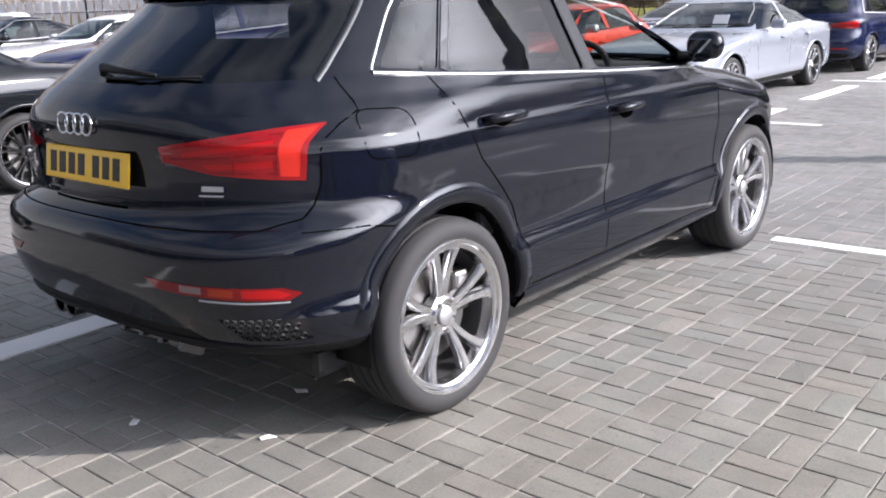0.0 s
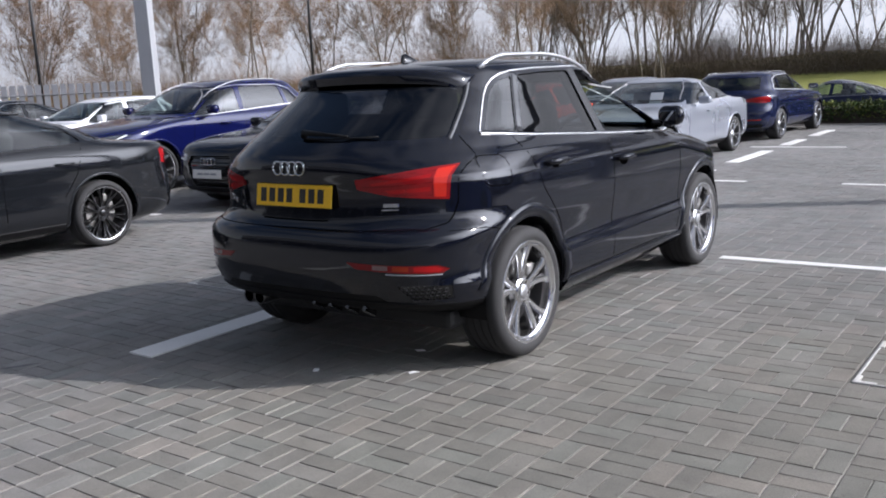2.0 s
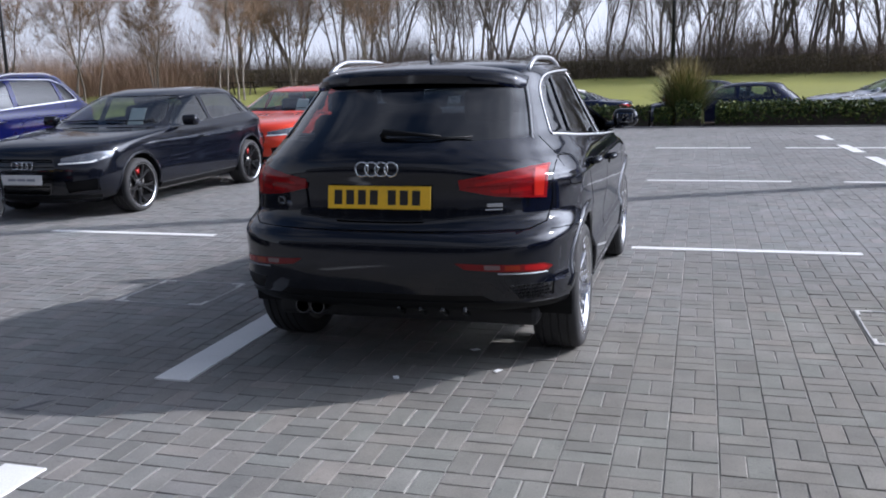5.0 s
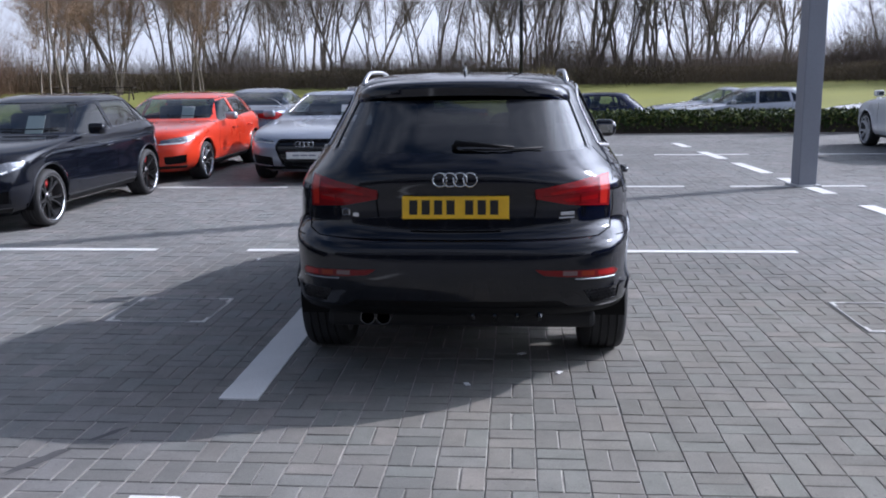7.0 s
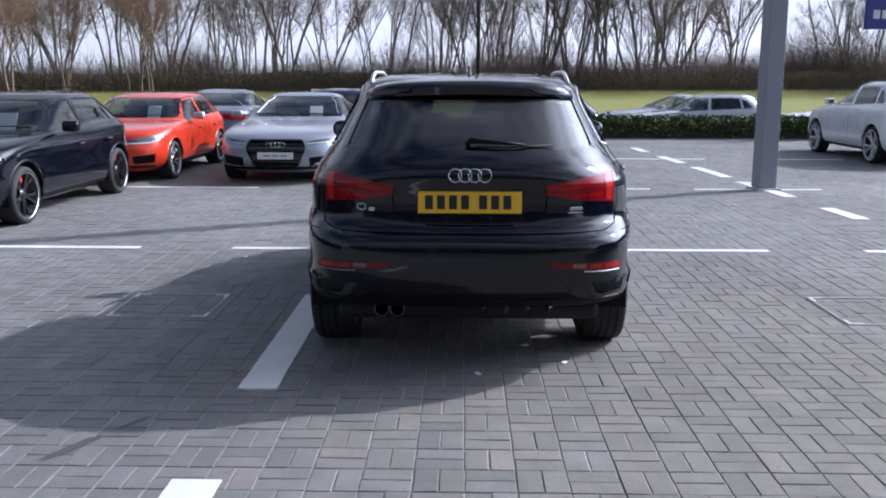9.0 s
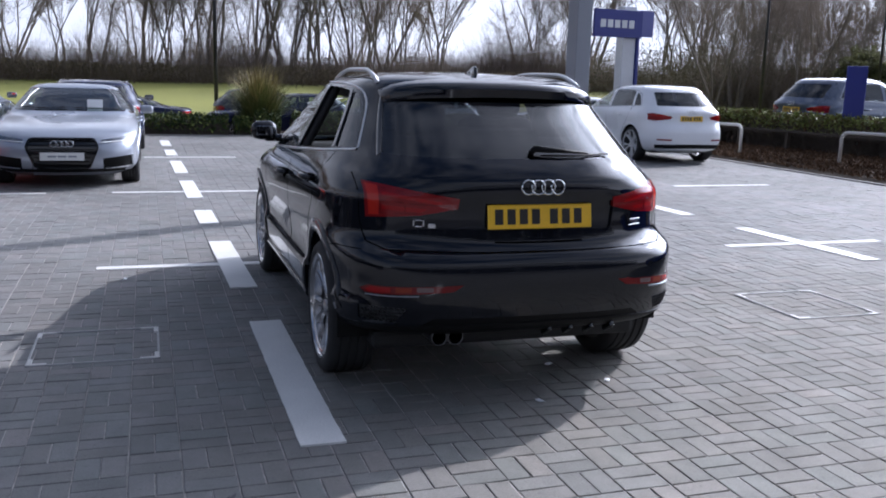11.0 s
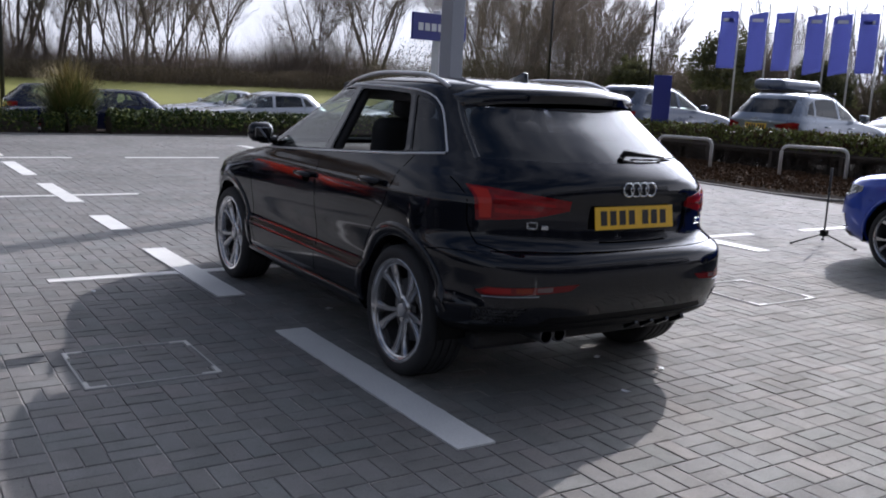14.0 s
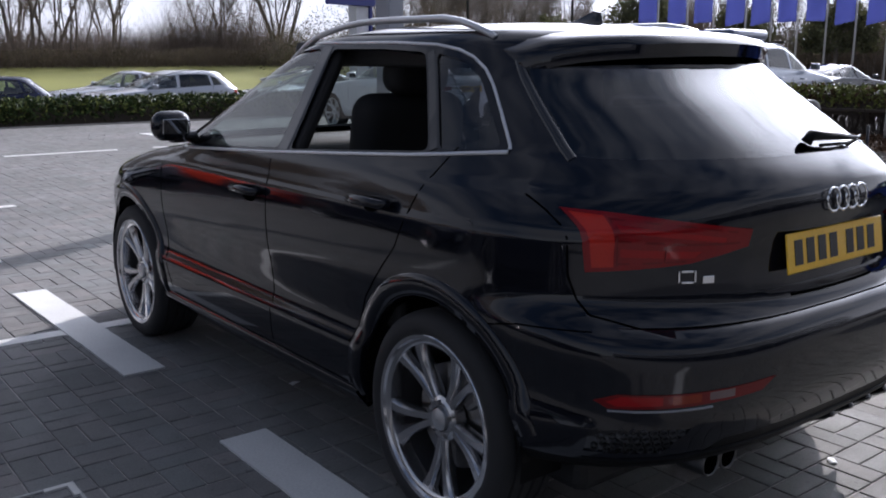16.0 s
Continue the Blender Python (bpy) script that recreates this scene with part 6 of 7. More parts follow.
def hedge(name, a, b, wide, high, z, material, label, n, size, seed, rough=0.12, core=True, second=None):
    """A clipped hedge from a to b: an uneven woody core and a skin of leaves."""
    a, b = Vector(a), Vector(b)
    d = (b - a); long = d.length; d.normalize(); s = Vector((-d.y, d.x))
    t = thing(name, label, "hedge", kind="stuff")
    bump = lambda u, v: 1 + rough * noise.noise(Vector((u * 0.9, v * 2.0, seed))) + rough * noise.noise(Vector((u * 3.1, v * 3.0, seed + 5)))
    if core:
        bm = bmesh.new()
        k, m = max(3, int(long / 0.35)), 10
        rows = []
        for i in range(k + 1):
            u = long * i / k
            row = []
            for j in range(m + 1):
                f = math.pi * j / m
                q = bump(u, j) * 0.88
                w, h = wide / 2 * abs(math.cos(f)) ** 0.5 * (1 if math.cos(f) > 0 else -1) * q, high * math.sin(f) ** 0.45 * q
                p = a + d * u + s * w
                row.append(bm.verts.new((p.x, p.y, z + h - 0.03)))
            rows.append(row)
        for p, q in zip(rows, rows[1:]):
            for j in range(m):
                bm.faces.new((p[j], p[j + 1], q[j + 1], q[j]))
        bm.faces.new(rows[0]); bm.faces.new(rows[-1][::-1])
        part("core", bm, TIMBER, t)
    def place(rng):
        u = rng.uniform(0, long)
        f = math.pi * rng.uniform(0, 1)
        q = bump(u, f * 3.2) * rng.uniform(0.86, 1.08)
        w, h = wide / 2 * abs(math.cos(f)) ** 0.5 * (1 if math.cos(f) > 0 else -1) * q, high * math.sin(f) ** 0.45 * q * rng.uniform(0.9, 1.06)
        p = a + d * u + s * w
        return p.x, p.y, z + h
    v, f = leaf_cloud(n, place, size, seed)
    raw("leaves", v, f, material, t)
    if second:
        v, f = leaf_cloud(n // 3, place, size, seed + 50)
        raw("leaves", v, f, second, t)
    return t


hedge("hedge", (-13.5, 19.65), (0.2, 19.65), 1.0, 0.44, 0.02, LEAF, "low clipped evergreen hedge along the car park edge", 9000, 0.055, 3, second=LEAF_BRIGHT)
hedge("hedge", (1.9, 19.65), (9.6, 19.7), 1.05, 0.51, 0.02, LEAF, "low leafy laurel hedge along the car park edge", 6500, 0.06, 4, second=LEAF_BRIGHT)
hedge("hedge", (9.8, 19.8), (11.9, 16.5), 1.1, 0.63, 0.05, LEAF, "leafy hedge turning the corner of the bed", 3500, 0.06, 5, second=LEAF_BRIGHT)
hedge("hedge", (12.45, 16.9), (14.25, 4.7), 0.80, 0.46, 0.45, LEAF_BRIGHT, "clipped green hedge with brown winter shoots", 12000, 0.05, 6, second=LEAF_BROWN)
for i, (x, y, r) in enumerate(((2.05, 19.45, 0.42), (1.15, 19.5, 0.5), (0.55, 19.4, 0.35), (10.2, 17.7, 0.5))):
    hedge("shrub", (x - r * 0.6, y), (x + r * 0.6, y), r * 1.7, r * 1.1, 0.02, LEAF, "rounded dark green shrub in the bed", 1100, 0.05, 20 + i, 0.2, second=LEAF_BRIGHT)


def litter():
    """Fallen leaves and bark on the soil bed."""
    def place(rng):
        t = rng.random()
        y = 16.5 - 11.8 * t + rng.uniform(-0.5, 0.5)
        x = float(np.interp(y, [4.6, 5.7, 6.6, 18.6], [11.6, 9.95, 9.68, 9.72])) + 0.08 + 3.2 * rng.random()
        return x, y, float(np.interp(x, [9.8, 13.2, 15.6], [0.06, 0.12, -0.15])) + 0.012 + 0.02 * rng.random()
    v, f = leaf_cloud(16000, place, 0.042, 77)
    tagged(raw("leaf_litter", v, f, LEAF_BROWN), "brown fallen leaves lying on the soil bed", "leaf litter", kind="stuff")


litter()


def blades(name, x, y, z, n, high, spread, seed, material, parent):
    """A fountain of arching blades."""
    rng = random.Random(seed)
    v, f = [], []
    for i in range(n):
        a = rng.uniform(0, 2 * math.pi)
        reach = spread * rng.uniform(0.1, 1.0)
        h = high * rng.uniform(0.55, 1.0)
        w = rng.uniform(0.008, 0.018)
        ox, oy = rng.gauss(0, 0.14), rng.gauss(0, 0.14)
        base = len(v)
        for k in range(5):
            t = k / 4
            r = reach * t ** 1.6
            zz = h * (t - 0.28 * t ** 3 * reach / spread)
            px, py = x + ox + r * math.cos(a), y + oy + r * math.sin(a)
            ww = w * (1 - 0.85 * t)
            v.append((px - ww * math.sin(a), py + ww * math.cos(a), z + zz))
            v.append((px + ww * math.sin(a), py - ww * math.cos(a), z + zz))
        for k in range(4):
            f.append((base + 2 * k, base + 2 * k + 1, base + 2 * k + 3, base + 2 * k + 2))
    return raw(name, v, f, material, parent)


clump = thing("tall_grass", "tall clump of dry golden ornamental grass by the hedge", "ornamental grass")
blades("blades", 1.05, 20.0, 0.0, 900, 1.95, 1.05, 1, REED, clump)
blades("blades", 1.05, 20.0, 0.0, 1500, 1.55, 1.25, 2, REED_GREEN, clump)


def limbs(seed, high, stems, spread, depth):
    """Tapered limbs of a bare tree: lists of (start, end, r0, r1, level)."""
    rng = random.Random(seed)
    out = []
    steps_of = (8, 4, 3, 2)
    def grow(p, d, length, r, level):
        steps = steps_of[level]
        bend = Vector((rng.gauss(0, 0.05), rng.gauss(0, 0.05), 0))
        for i in range(steps):
            d = (d + bend + Vector((rng.gauss(0, 0.10), rng.gauss(0, 0.10), rng.gauss(0.05, 0.05)))).normalized()
            q = p + d * length / steps
            r2 = max(0.004, r * (1 - 0.8 / steps))
            out.append((p, q, r, r2, level))
            if level < depth and i >= (1 if level == 0 else 0):
                for _ in range(rng.choice((1, 2, 2)) if level < 2 else rng.choice((3, 3, 4))):
                    side = Vector((rng.gauss(0, 1), rng.gauss(0, 1), rng.gauss(0.1, 0.4))).normalized()
                    nd = (d + side * spread * rng.uniform(0.8, 1.9)).normalized()
                    grow(q, nd, length * rng.uniform(0.26, 0.44) * (1.0 if level else 1.15 - 0.5 * i / steps), max(0.004, r2 * rng.uniform(0.35, 0.55)), level + 1)
            p, r = q, r2
    for _ in range(stems):
        a = rng.uniform(0, 6.28)
        lean = rng.uniform(0.05, 0.30) if stems > 1 else 0.05
        k = 0.35 * (stems > 1)
        grow(Vector((rng.gauss(0, k), rng.gauss(0, k), -0.2)), Vector((lean * math.cos(a), lean * math.sin(a), 1)).normalized(), high * rng.uniform(0.75, 1.0), high * 0.0064 * rng.uniform(0.7, 1.15), 0)
    return out


def limb_mesh(segs):
    v, f = [], []
    for p, q, r0, r1, level in segs:
        n = 6 if level == 0 else 3 if level == 1 else 2
        t = (q - p).normalized()
        u = t.cross(Vector((0.3, 1, 0.1))).normalized()
        w = t.cross(u)
        base = len(v)
        for c, r in ((p, r0), (q, r1)):
            for k in range(n):
                a = 2 * math.pi * k / n
                v.append(tuple(c + (u * math.cos(a) + w * math.sin(a)) * max(r, 0.005)))
        for k in range(n if n > 2 else 1):
            f.append((base + k, base + (k + 1) % n, base + n + (k + 1) % n, base + n + k))
    return v, f


def twigs(segs, n, seed, wide, long, material, parent, label=""):
    """A haze of fine shoots on the thin limbs."""
    rng = random.Random(seed)
    tips = [s for s in segs if s[4] >= 2]
    v, f = [], []
    for _ in range(n):
        p, q = rng.choice(tips)[:2]
        a = p.lerp(q, rng.random())
        d = Vector((rng.gauss(0, 0.5), rng.gauss(0, 0.5), rng.gauss(0.45, 0.4))).normalized() * long * rng.uniform(0.4, 1.1)
        s = d.cross(Vector((rng.gauss(0, 1), rng.gauss(0, 1), rng.gauss(0, 1)))).normalized() * wide
        b = len(v)
        v += [tuple(a - s), tuple(a + s), tuple(a + d)]
        f.append((b, b + 1, b + 2))
    return raw("twig_mass", v, f, material, parent, label)


TREES = []
for i, (high, stems, spread, depth) in enumerate(((14, 3, 0.36, 3), (13, 4, 0.30, 3), (11, 5, 0.40, 3), (15, 3, 0.28, 3), (10, 4, 0.46, 3))):
    segs = limbs(30 + i, high, stems, spread, depth)
    t = thing("bare_tree", "tall leafless tree with grey-brown bark behind the grass", "tree", "bare trees")
    v, f = limb_mesh([s for s in segs if s[4] < 2])
    raw("trunk", v, f, BARK, t, "", True)
    v, f = limb_mesh([s for s in segs if s[4] >= 2])
    raw("crown", v, f, BARK, t)
    twigs(segs, 5000, 90 + i, 0.0045, 1.1, TWIG_GREY, t, "fine grey-brown twigs")
    TREES.append(t)
WILLOWS = []
for i in range(2):
    segs = limbs(60 + i, 10.5, 4, 0.55, 3)
    t = thing("willow_tree", "leafless willow with a haze of orange-brown twigs", "tree", "bare trees")
    v, f = limb_mesh([s for s in segs if s[4] < 2])
    raw("trunk", v, f, BARK, t, "", True)
    v, f = limb_mesh([s for s in segs if s[4] >= 2])
    raw("crown", v, f, BARK_RED, t)
    twigs(segs, 10000, 70 + i, 0.008, 1.1, TWIG_ORANGE, t, "orange-brown twigs")
    WILLOWS.append(t)
used = 0
rng = random.Random(8)
spots = []
x = -36.0
for i in range(50):
    x += rng.choice((0.7, 1.0, 1.6, 2.4, 3.8))
    spots.append((x, 60 + rng.uniform(1.0, 11), rng.uniform(0.7, 1.1) if rng.random() < 0.5 else rng.uniform(1.1, 1.45)))
for i in range(11):
    spots.append((-40 + i * 9.4 + rng.uniform(-1.2, 1.2), 76 + rng.uniform(0, 14), rng.uniform(1.0, 1.35)))
for i in range(14):
    a = radians(112 + i * 4.2)
    rr = rng.uniform(48, 60)
    spots.append((2 + rr * math.cos(a), -2 + rr * math.sin(a), rng.uniform(0.75, 1.0)))
for i in range(14):
    spots.append((48 + rng.uniform(-4, 8), 58 - i * 3.2 + rng.uniform(-1, 1), rng.uniform(0.72, 1.0) if i < 10 else rng.uniform(0.45, 0.6)))
more = random.Random(17)
for i in range(10):
    a = radians(45.8 + i * 0.9)
    rr = more.uniform(54, 66)
    spots.append((-3 + rr * math.cos(a), -3 + rr * math.sin(a), more.uniform(0.62, 0.88)))
for a in (74.0, 75.5, 78.2, 80.6, 82.5):
    spots.append((-3 + 68 * math.cos(radians(a)), -3 + 68 * math.sin(radians(a)), more.uniform(1.15, 1.4)))
for i in range(9):
    a = radians(23 + i * 1.9)
    rr = more.uniform(56, 66)
    spots.append((-3 + rr * math.cos(a), -3 + rr * math.sin(a), more.uniform(0.55, 0.75)))
for i, (x, y, s) in enumerate(spots):
    z = float(np.interp(y, [27, 62, 110], [-0.4, 0.85, 2.0]))
    m = pose(x, y, z, 0, 0, rng.uniform(0, 360))
    az = math.degrees(math.atan2(y + 3.6, x + 2))
    if 67.3 < az < 71.2 or 59.5 < az < 61.3:
        continue
    if x < -14 and y < 56:
        t = WILLOWS[used] if used < 2 else copy_thing(WILLOWS[used % 2], m)
        used += 1
        t.matrix_basis = m
    elif i < len(TREES):
        t = TREES[i]
        t.matrix_basis = m
    else:
        t = copy_thing(TREES[i % len(TREES)], m)
    t.scale = (s, s, s * 0.95)


def thicket(name, path, wide, high, n, seed, material, label, base=0.0, thick=(0.005, 0.014)):
    """A tangle of thin upright shoots along a path."""
    rng = random.Random(seed)
    v, f = [], []
    for _ in range(n):
        k = rng.randrange(len(path) - 1)
        t = rng.random()
        x = path[k][0] + (path[k + 1][0] - path[k][0]) * t + rng.gauss(0, wide / 2)
        y = path[k][1] + (path[k + 1][1] - path[k][1]) * t + rng.gauss(0, wide / 2)
        z = float(np.interp(y, [27, 62, 110], [-0.4, 0.85, 2.0])) + base - 0.1
        h = high * rng.uniform(0.3, 1.0) ** 1.3 * (0.35 + 1.5 * abs(noise.noise(Vector((x * 0.13, y * 0.13, seed)))))
        w = rng.uniform(*thick)
        lx, ly = rng.gauss(0, 0.38) * h, rng.gauss(0, 0.38) * h
        a = rng.uniform(0, math.pi)
        dx, dy = w * math.cos(a), w * math.sin(a)
        b = len(v)
        v += [(x - dx, y - dy, z), (x + dx, y + dy, z), (x + lx * 0.5 + dx * 0.6, y + ly * 0.5 + dy * 0.6, z + h * 0.55), (x + lx * 0.5 - dx * 0.6, y + ly * 0.5 - dy * 0.6, z + h * 0.55), (x + lx, y + ly, z + h)]
        f += [(b, b + 1, b + 2, b + 3), (b + 3, b + 2, b + 4)]
    ob = raw(name, v, f, material)
    return tagged(ob, label, "undergrowth", kind="stuff")


def hedgerow(path, wide, high, n, size, seed, material, label):
    t = None
    def place(rng):
        k = int(rng.integers(len(path) - 1))
        t = rng.random()
        x = path[k][0] + (path[k + 1][0] - path[k][0]) * t
        y = path[k][1] + (path[k + 1][1] - path[k][1]) * t + rng.normal(0, wide / 3)
        z = float(np.interp(y, [27, 62, 110], [-0.4, 0.85, 2.0]))
        return x, y, z + high * rng.random() ** 0.8 * (0.9 + 0.2 * noise.noise(Vector((x * 0.3, y * 0.3, seed))))
    v, f = leaf_cloud(n, place, size, seed, 0.4)
    return tagged(raw("hedgerow", v, f, material), label, "hedgerow", kind="stuff")


far_path = [(-42, 56), (-20, 57), (0, 59), (25, 61), (50, 60), (75, 50)]
hedgerow(far_path, 2.2, 1.25, 80000, 0.075, 11, HEDGEROW, "dark olive-brown hedgerow at the top of the grass")
left_path = [(-62, 14), (-54, 26), (-47, 38), (-41, 48), (-36, 56)]
thicket("thicket", [(p[0] * 1.02, p[1] + 4) for p in far_path], 5.0, 4.5, 72000, 12, TWIG_GREY, "brown leafless thicket behind the hedgerow", thick=(0.006, 0.015))
thicket("thicket", [(6, 65), (22, 67), (38, 65), (52, 56), (62, 44)], 4.0, 5.2, 44000, 19, TWIG_GREY, "tall brown leafless thicket under the trees", thick=(0.006, 0.014))
thicket("thicket", [(p[0] * 1.25, p[1] + 20) for p in far_path], 9.0, 6.0, 12000, 15, TWIG, "brown leafless thicket on the far bank")
thicket("thicket", left_path, 6.0, 7.2, 48000, 13, TWIG_ORANGE, "orange-brown leafless thicket beyond the fence", thick=(0.004, 0.011))
thicket("thicket", [(35, 48), (40, 42), (44, 37)], 4.0, 6.2, 18000, 21, TWIG_GREY, "dense brown leafless thicket behind the totem", thick=(0.007, 0.016))
thicket("thicket", [(46, 50), (52, 36), (54, 20), (52, 8)], 6.0, 7.4, 70000, 14, TWIG, "brown leafless thicket behind the flags", thick=(0.007, 0.018))


# bare woody stems under the clipped hedge
def stems(a, b, wide, high, n, seed):
    rng = random.Random(seed)
    a, b = Vector((*a, 0)), Vector((*b, 0))
    v, f = [], []
    for _ in range(n):
        p = a.lerp(b, rng.random()) + Vector((rng.gauss(0, wide / 3), rng.gauss(0, wide / 3), 0.03))
        q = p + Vector((rng.gauss(0, 0.12), rng.gauss(0, 0.12), high * rng.uniform(0.6, 1.1)))
        r = rng.uniform(0.004, 0.010)
        k = len(v)
        for c in (p, q):
            v += [(c.x + r, c.y, c.z), (c.x - r * 0.5, c.y + r * 0.87, c.z), (c.x - r * 0.5, c.y - r * 0.87, c.z)]
        f += [(k + i, k + (i + 1) % 3, k + 3 + (i + 1) % 3, k + 3 + i) for i in range(3)]
    tagged(raw("hedge_stems", v, f, TIMBER), "dark bare stems under the clipped hedge", "hedge stems", kind="stuff")


stems((12.45, 16.9), (14.25, 4.7), 0.7, 0.55, 4200, 41)


# ivy and evergreen tangle behind the flags
def tangle(path, wide, high, n, size, seed, material, label):
    def place(rng):
        k = int(rng.integers(len(path) - 1))
        t = rng.random()
        x = path[k][0] + (path[k + 1][0] - path[k][0]) * t + rng.normal(0, wide / 3)
        y = path[k][1] + (path[k + 1][1] - path[k][1]) * t + rng.normal(0, wide / 3)
        top = high * (0.45 + 1.1 * abs(noise.noise(Vector((x * 0.16, y * 0.16, seed)))) + 0.3 * noise.noise(Vector((x * 0.7, y * 0.7, seed))))
        return x, y, float(np.interp(y, [27, 62], [-0.4, 0.85])) + top * rng.random() ** 0.7
    v, f = leaf_cloud(n, place, size, seed, 0.2)
    return tagged(raw("undergrowth", v, f, material), label, "undergrowth", kind="stuff")


tangle([(27, 52), (34, 46), (40, 40), (45, 34), (51, 26), (54, 14)], 5.0, 4.7, 60000, 0.07, 31, IVY_DARK, "dark brown-green tangle of bushes behind the flags")
tangle([(29, 50), (36, 44), (41, 39)], 4.0, 5.2, 13000, 0.045, 32, IVY, "olive ivy climbing through the trees behind the totem")

def evergreen(x, y, r, high, seed):
    """A rounded evergreen: a short trunk and a lumpy dome of leaves."""
    t = thing("evergreen_bush", "dark olive evergreen bush behind the row of flags", "bush", "evergreen bushes", at=pose(x, y, 0.2))
    part("trunk", rod((0, 0, -0.6), (0, 0, high * 0.5), 0.16, 0.09, 8), BARK, t, "", True)
    def place(rng):
        a, f = rng.uniform(0, 2 * math.pi), math.acos(rng.uniform(-0.25, 1.0))
        d = Vector((math.sin(f) * math.cos(a), math.sin(f) * math.sin(a), math.cos(f)))
        k = (0.80 + 0.48 * noise.noise(d * 1.9 + Vector((seed, 0, 0))) + 0.16 * noise.noise(d * 5.0)) * rng.uniform(0.72, 1.03)
        return d.x * r * k, d.y * r * k, high * 0.45 + d.z * high * 0.55 * k
    v, f = leaf_cloud(5200, place, 0.13, seed, 0.2)
    raw("crown", v, f, EVERGREEN, t)


for x, y, r, high, seed in ((36.2, 30.8, 2.3, 5.3, 3), (40.2, 27.4, 1.9, 4.0, 5), (33.4, 34.6, 1.7, 3.6, 8), (43.5, 24.0, 2.3, 4.4, 11)):
    evergreen(x, y, r, high, seed)

# ---- posts, signs, flags, barriers and small things ----
def lamp_post(x, y, w, high, material, label, turn=0, second=None):
    t = thing("lamp_post", label, "lamp post", "lamp posts", at=pose(x, y, 0, 0, 0, turn))
    part("column", box((w, w, high), (0, 0, high / 2), 0.012, 2), material, t)
    part("base_plate", box((w + 0.10, w + 0.10, 0.03), (0, 0, 0.015), 0.005, 1), GALV, t)
    part("lamp_head", box((0.9, 0.35, 0.12), (0.35, 0, high + 0.06), 0.03, 2), POST_DARK, t, "dark lamp head")
    return t


lamp_post(4.19, 8.30, 0.25, 9.0, POST_GREY, "square grey steel lamp post standing in the car park", 8)
lamp_post(-17.75, 12.55, 0.37, 9.0, POST_PALE, "square pale lamp post above the parked cars", 30)
for x, y, h in ((0.5, 27.5, 9.0), (-25.5, 27.0, 9.5), (-31.5, 17.5, 9.0), (26.0, 33.0, 9.0), (30.0, 30.0, 10.0)):
    t = thing("light_column", "slim dark street light column beyond the hedge", "street light", "street lights")
    part("pole", rod((x, y, -0.5), (x, y, h), 0.075, 0.045, 10), POST_DARK, t, "", True)
    part("lantern", box((0.55, 0.2, 0.1), (x + 0.2, y, h + 0.03), 0.03, 2), POST_DARK, t)

totem = thing("totem_sign", "tall white totem with blue dealer sign boards", "sign", at=pose(11.35, 20.6, 0, 0, 0, 8))
part("mast", box((0.46, 0.34, 3.75), (0.52, 0.1, 1.85), 0.02, 2), SIGN_WHITE, totem, "white totem mast")
part("side_post", box((0.10, 0.20, 3.65), (0.81, -0.02, 1.8), 0.01, 1), SIGN_BLUE, totem)
board = part("sign_board", box((1.70, 0.10, 0.78), (0.0, -0.18, 3.21), 0.012, 2), SIGN_BLUE, totem, "blue sign board")
part("sign_board", box((0.56, 0.10, 0.76), (1.18, 0.02, 3.26), 0.012, 2, Matrix.Rotation(radians(14), 4, "Z")), SIGN_BLUE, totem, "blue sign board")
for i in range(5):
    part("sign_mark", box((0.19, 0.012, 0.22), (-0.56 + i * 0.25, -0.236, 3.20), 0.004, 1), SIGN_WHITE, board)

for i, (x, y) in enumerate(((31.3, 25.9), (32.1, 24.9), (32.8, 24.0), (33.6, 22.9), (34.2, 22.0), (34.8, 21.1), (35.4, 20.1), (36.0, 19.1), (36.6, 18.0), (37.2, 16.9))):
    t = thing("flag_pole", "tall pale pole with a long blue dealer flag", "flag", "row of flags")
    part("pole", rod((x, y, -0.3), (x, y, 5.95), 0.05, 0.035, 8), HOOP, t, "", True)
    bm = bmesh.new()
    rows = []
    rr = random.Random(i)
    ph = rr.uniform(0, 6)
    for j in range(13):
        z = 5.6 - 2.6 * j / 12
        row = []
        for k in range(6):
            s = k / 5
            wob = 0.10 * math.sin(2.2 * s * 2 + ph + z * 0.9) * s
            row.append(bm.verts.new((x - (0.06 + 0.80 * s) * 0.62 + wob * 0.8, y + (0.06 + 0.80 * s) * 0.78 + wob * 0.6, z - 0.10 * s * (1 + math.sin(ph)))))
        rows.append(row)
    for p, q in zip(rows, rows[1:]):
        for k in range(5):
            bm.faces.new((p[k], p[k + 1], q[k + 1], q[k]))
    bmesh.ops.solidify(bm, geom=bm.faces, thickness=0.012)
    fl = part("flag", bm, FLAG_BLUE, t, "blue flag cloth", True)
    part("flag_mark", box((0.48, 0.03, 0.15), (x - 0.30, y + 0.37, 5.2), 0.004, 1, Matrix.Rotation(radians(128), 4, "Z")), SIGN_WHITE, fl)

banner = thing("banner_stand", "upright blue banner board behind the hedge", "banner", at=pose(13.10, 12.69, 0, 0, 0, -38))
part("board", box((0.42, 0.06, 1.35), (0, 0, 1.35), 0.01, 2), SIGN_BLUE, banner)
part("foot", box((0.5, 0.4, 0.05), (0, 0, 0.09), 0.01, 1), POST_DARK, banner)
for k in (-1, 1):
    part("leg", rod((k * 0.15, 0, 0.1), (k * 0.15, 0, 0.75), 0.015), GALV, banner)


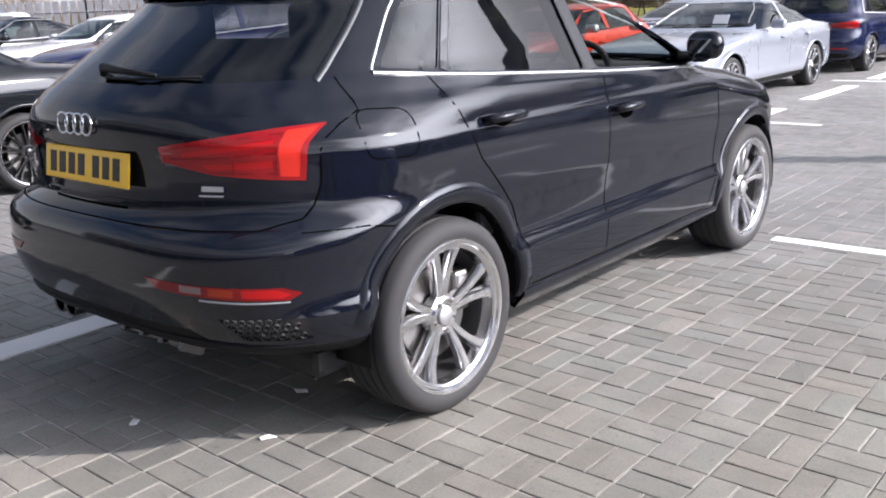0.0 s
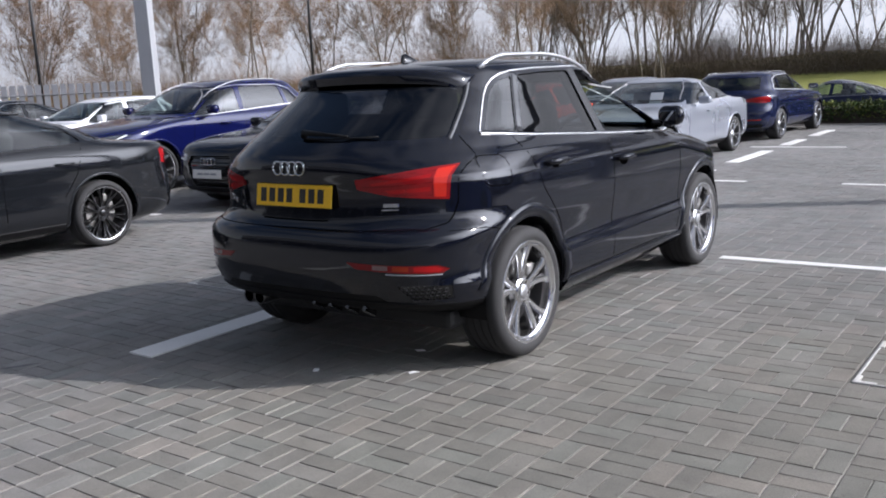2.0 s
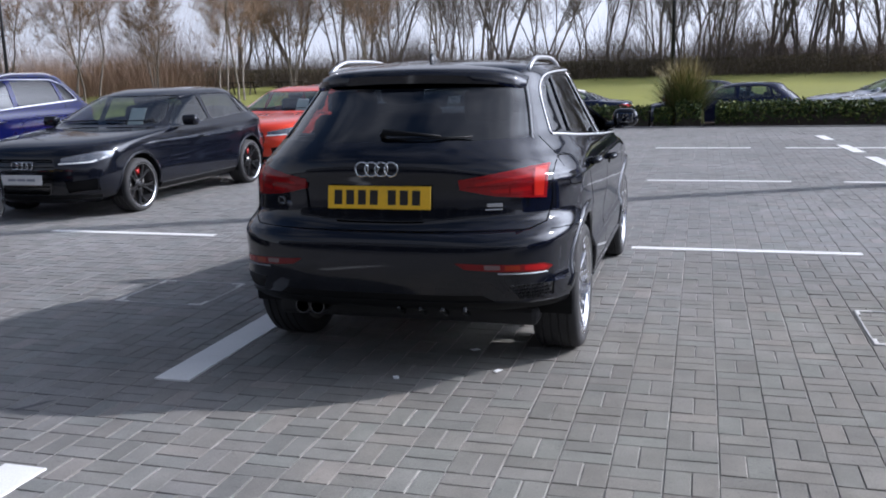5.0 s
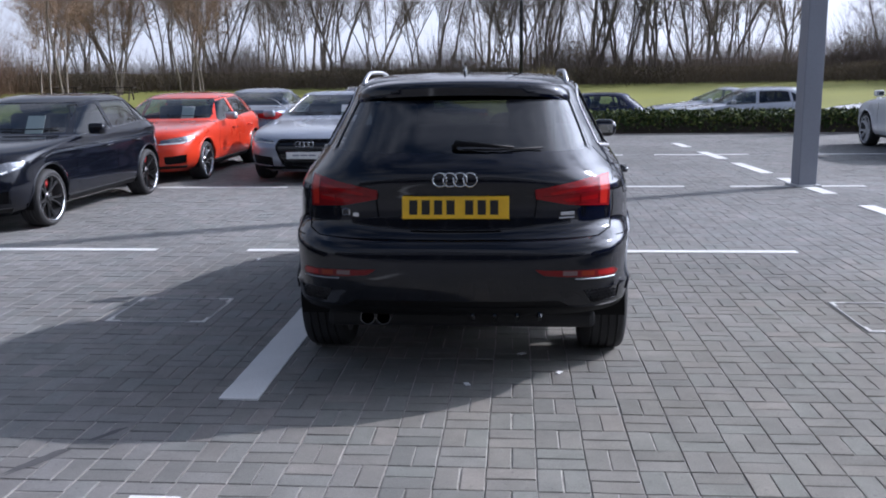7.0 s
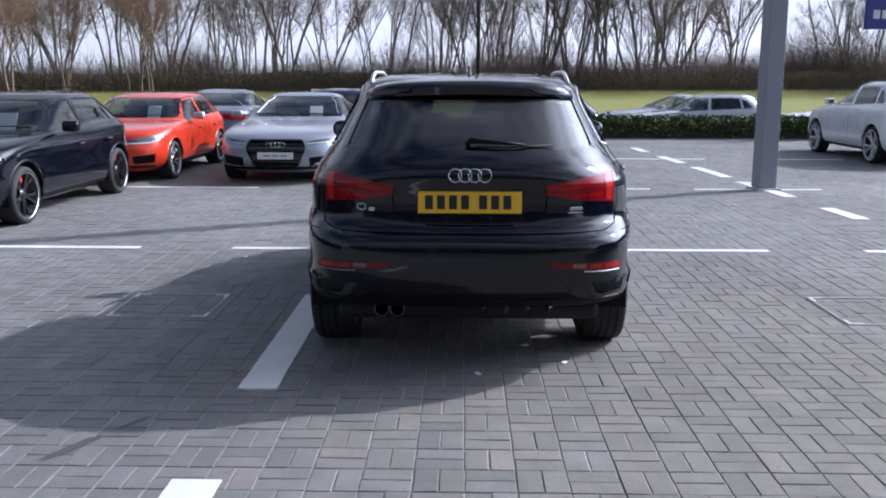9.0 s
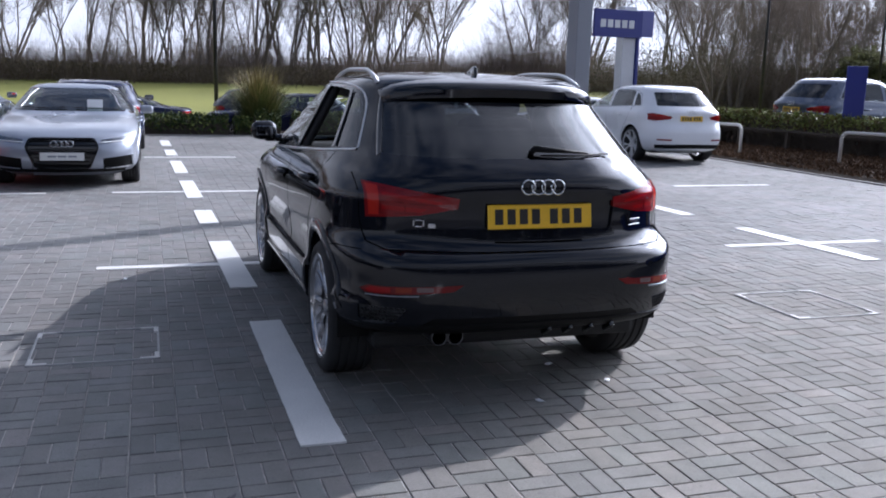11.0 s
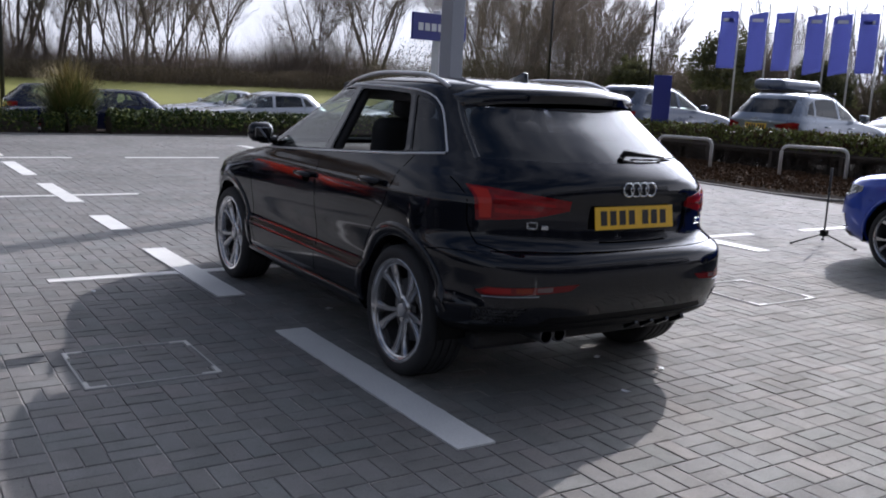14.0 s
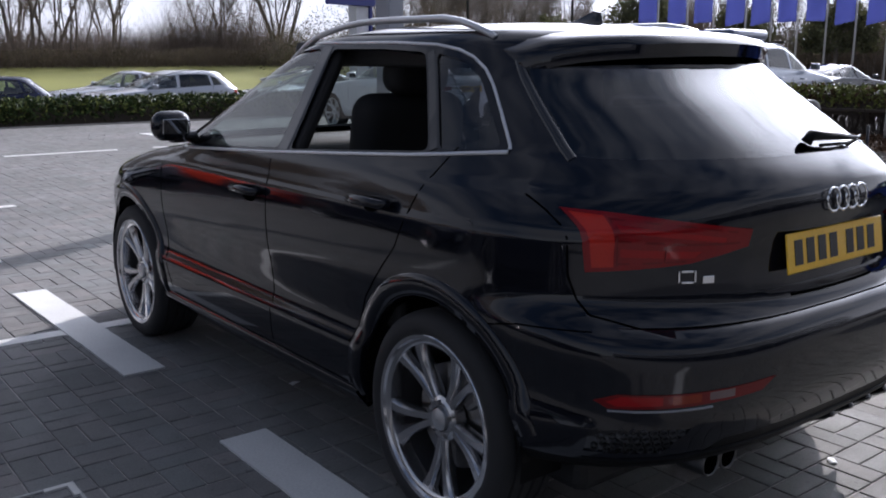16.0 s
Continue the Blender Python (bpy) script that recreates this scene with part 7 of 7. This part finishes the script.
def barrier(a, b, high=0.64):
    t = thing("hoop_barrier", "pale painted tubular hoop barrier in the soil bed", "barrier", "hoop barriers")
    a, b = Vector((*a, 0.05)), Vector((*b, 0.05))
    d = (b - a).normalized()
    r, pts = 0.13, [a]
    for k in range(7):
        f = math.pi / 2 * k / 6
        pts.append(a + d * (r - r * math.cos(f)) + Vector((0, 0, high - r + r * math.sin(f))))
    for k in range(7):
        f = math.pi / 2 * (1 - k / 6)
        pts.append(b - d * (r - r * math.cos(f)) + Vector((0, 0, high - r + r * math.sin(f))))
    pts.append(b)
    part("hoop", tube(pts, 0.035, 10), HOOP, t, "", True)
    return t


barrier((11.91, 8.24), (12.58, 7.26))
barrier((11.21, 10.82), (11.72, 9.81))
barrier((10.3, 14.6), (10.7, 13.3))
barrier((12.9, 6.2), (13.7, 5.0))

rail = thing("knee_rail", "low dark timber knee rail in front of the clipped hedge", "fence")
ra, rb_ = Vector((11.95, 16.9, 0)), Vector((13.72, 4.8, 0))
for i in range(9):
    c = ra.lerp(rb_, i / 8)
    part("rail_post", box((0.09, 0.09, 0.50), (c.x, c.y, 0.27), 0.008, 1), TIMBER, rail)
part("top_rail", box(((rb_ - ra).length, 0.07, 0.06), tuple((ra + rb_) / 2 + Vector((0, 0, 0.52))), 0.008, 1, Matrix.Rotation(math.atan2(rb_.y - ra.y, rb_.x - ra.x), 4, "Z")), TIMBER, rail)

stand = thing("tripod_stand", "thin black tripod stand on the paving", "tripod", at=pose(5.62, 2.85, 0))
part("pole", rod((0, 0, 0.10), (0, 0, 0.62), 0.010, 0.010, 10), POST_DARK, stand, "", True)
part("sleeve", rod((0, 0, 0.58), (0, 0, 0.84), 0.015, 0.013, 10), POST_DARK, stand, "", True)
part("clamp", box((0.07, 0.07, 0.07), (0, 0, 0.13), 0.012, 2), BLACK_PLASTIC, stand)
for k in range(3):
    a = radians(35 + 120 * k)
    leg = rod((0.02 * math.cos(a), 0.02 * math.sin(a), 0.12), (0.36 * math.cos(a), 0.36 * math.sin(a), 0.012), 0.009, 0.009, 8)
    part("leg", leg, POST_DARK, stand, "", True)
    part("foot", box((0.03, 0.03, 0.02), (0.365 * math.cos(a), 0.365 * math.sin(a), 0.011), 0.006, 1), RUBBER, stand)

fence = thing("palisade_fence", "weathered grey palisade fence at the edge of the car park", "fence")
for i in range(90):
    x, y = -44.5 + i * 0.168, -3.2 + i * 0.263
    part("fence_pale", box((0.22, 0.04, 2.0), (x, y, 1.0), 0.006, 1, Matrix.Rotation(radians(57), 4, "Z")), FENCE, fence)
for z in (0.5, 1.6):
    part("fence_rail", rod((-44.5, -3.2, z), (-29.5, 20.2, z), 0.03, 0.03, 6), FENCE, fence)

for x, y in ((-25.5, 46.5), (-22.0, 46.0)):
    t = thing("picnic_table", "dark timber picnic table on the grass", "picnic table", "picnic tables", at=pose(x, y, float(np.interp(y, [27, 62], [-0.4, 0.85])), 0, 0, 10))
    part("tabletop", box((1.8, 0.75, 0.05), (0, 0, 0.75), 0.01, 1), TIMBER, t)
    for k in (-1, 1):
        part("bench", box((1.8, 0.28, 0.05), (0, k * 0.7, 0.45), 0.01, 1), TIMBER, t)
        for j in (-1, 1):
            part("leg", rod((j * 0.65, k * 0.62, 0), (j * 0.65, k * 0.2, 0.74), 0.04, 0.04, 6), TIMBER, t)

# roof box on the tall silver SUV, cards in windscreens
on_roof = pose(14.45, 11.1, 0, 0, 0, 6)
rb = part("roof_box", box((1.75, 0.85, 0.26), (0, 0, 0), 0.12, 5), PAINT_BLUEGREY, smooth=True)
rb.matrix_world = on_roof @ pose(1.9, 0.30, 1.945)
tagged(rb, "silver roof box on the tall SUV", "roof box")
for k in (0, 1):
    bar = part("roof_bar", box((0.08, 1.35, 0.04), (0, 0, 0), 0.01, 1), GLOSS_BLACK)
    bar.matrix_world = on_roof @ pose(1.35 + k * 1.1, 0, 1.79)
    tagged(bar, "black roof bar across the tall SUV", "roof bar", "roof bars")

# ---- unseen hall added behind, to bounce light and fill the reflections ----
hall = thing("showroom", "silver panelled showroom with large windows", "building", kind="structure")
part("wall", box((60, 0.4, 6.5), (0, -18, 3.25)), FACADE, hall)
part("roof", box((61, 14, 0.5), (0, -24.8, 6.75), 0.05, 1), FACADE, hall)
for i in range(14):
    w = part("window", box((4.05, 0.08, 3.6), (-27 + i * 4.15, -17.78, 2.2), 0.01, 1), FACADE_GLASS, hall, "tall dark window of the added hall")
    part("mullion", box((0.08, 0.12, 3.6), (-27 + i * 4.15, -17.74, 2.2)), SATIN, w)

# ---- single pavers where the path passes nearest ----
def build_single_pavers():
    rows, jit = paver_rows(NEAR[0], NEAR[1], NEAR[2], NEAR[3])
    meshes = {}
    for wide in (True, False):
        hx, hy = (0.10, 0.05) if wide else (0.05, 0.10)
        v, f = paver_mesh(np.array([[0, 0, hx, hy]]), np.zeros((1, 5)))
        me = bpy.data.meshes.new("paver")
        me.from_pydata(v.tolist(), [], f.tolist())
        me.materials.append(PAVER_PIECE)
        meshes[wide] = me
    for (cx, cy, hx, hy), j in zip(rows, jit):
        ob = new("paver", meshes[hx > hy])
        ob.parent = paving
        ob.location = (cx + 0.0008 * j[0], cy + 0.0008 * j[1], min(0.0015, 0.0007 * j[3]))
        ob.rotation_euler = (0, 0.007 * j[4], 0)


build_single_pavers()
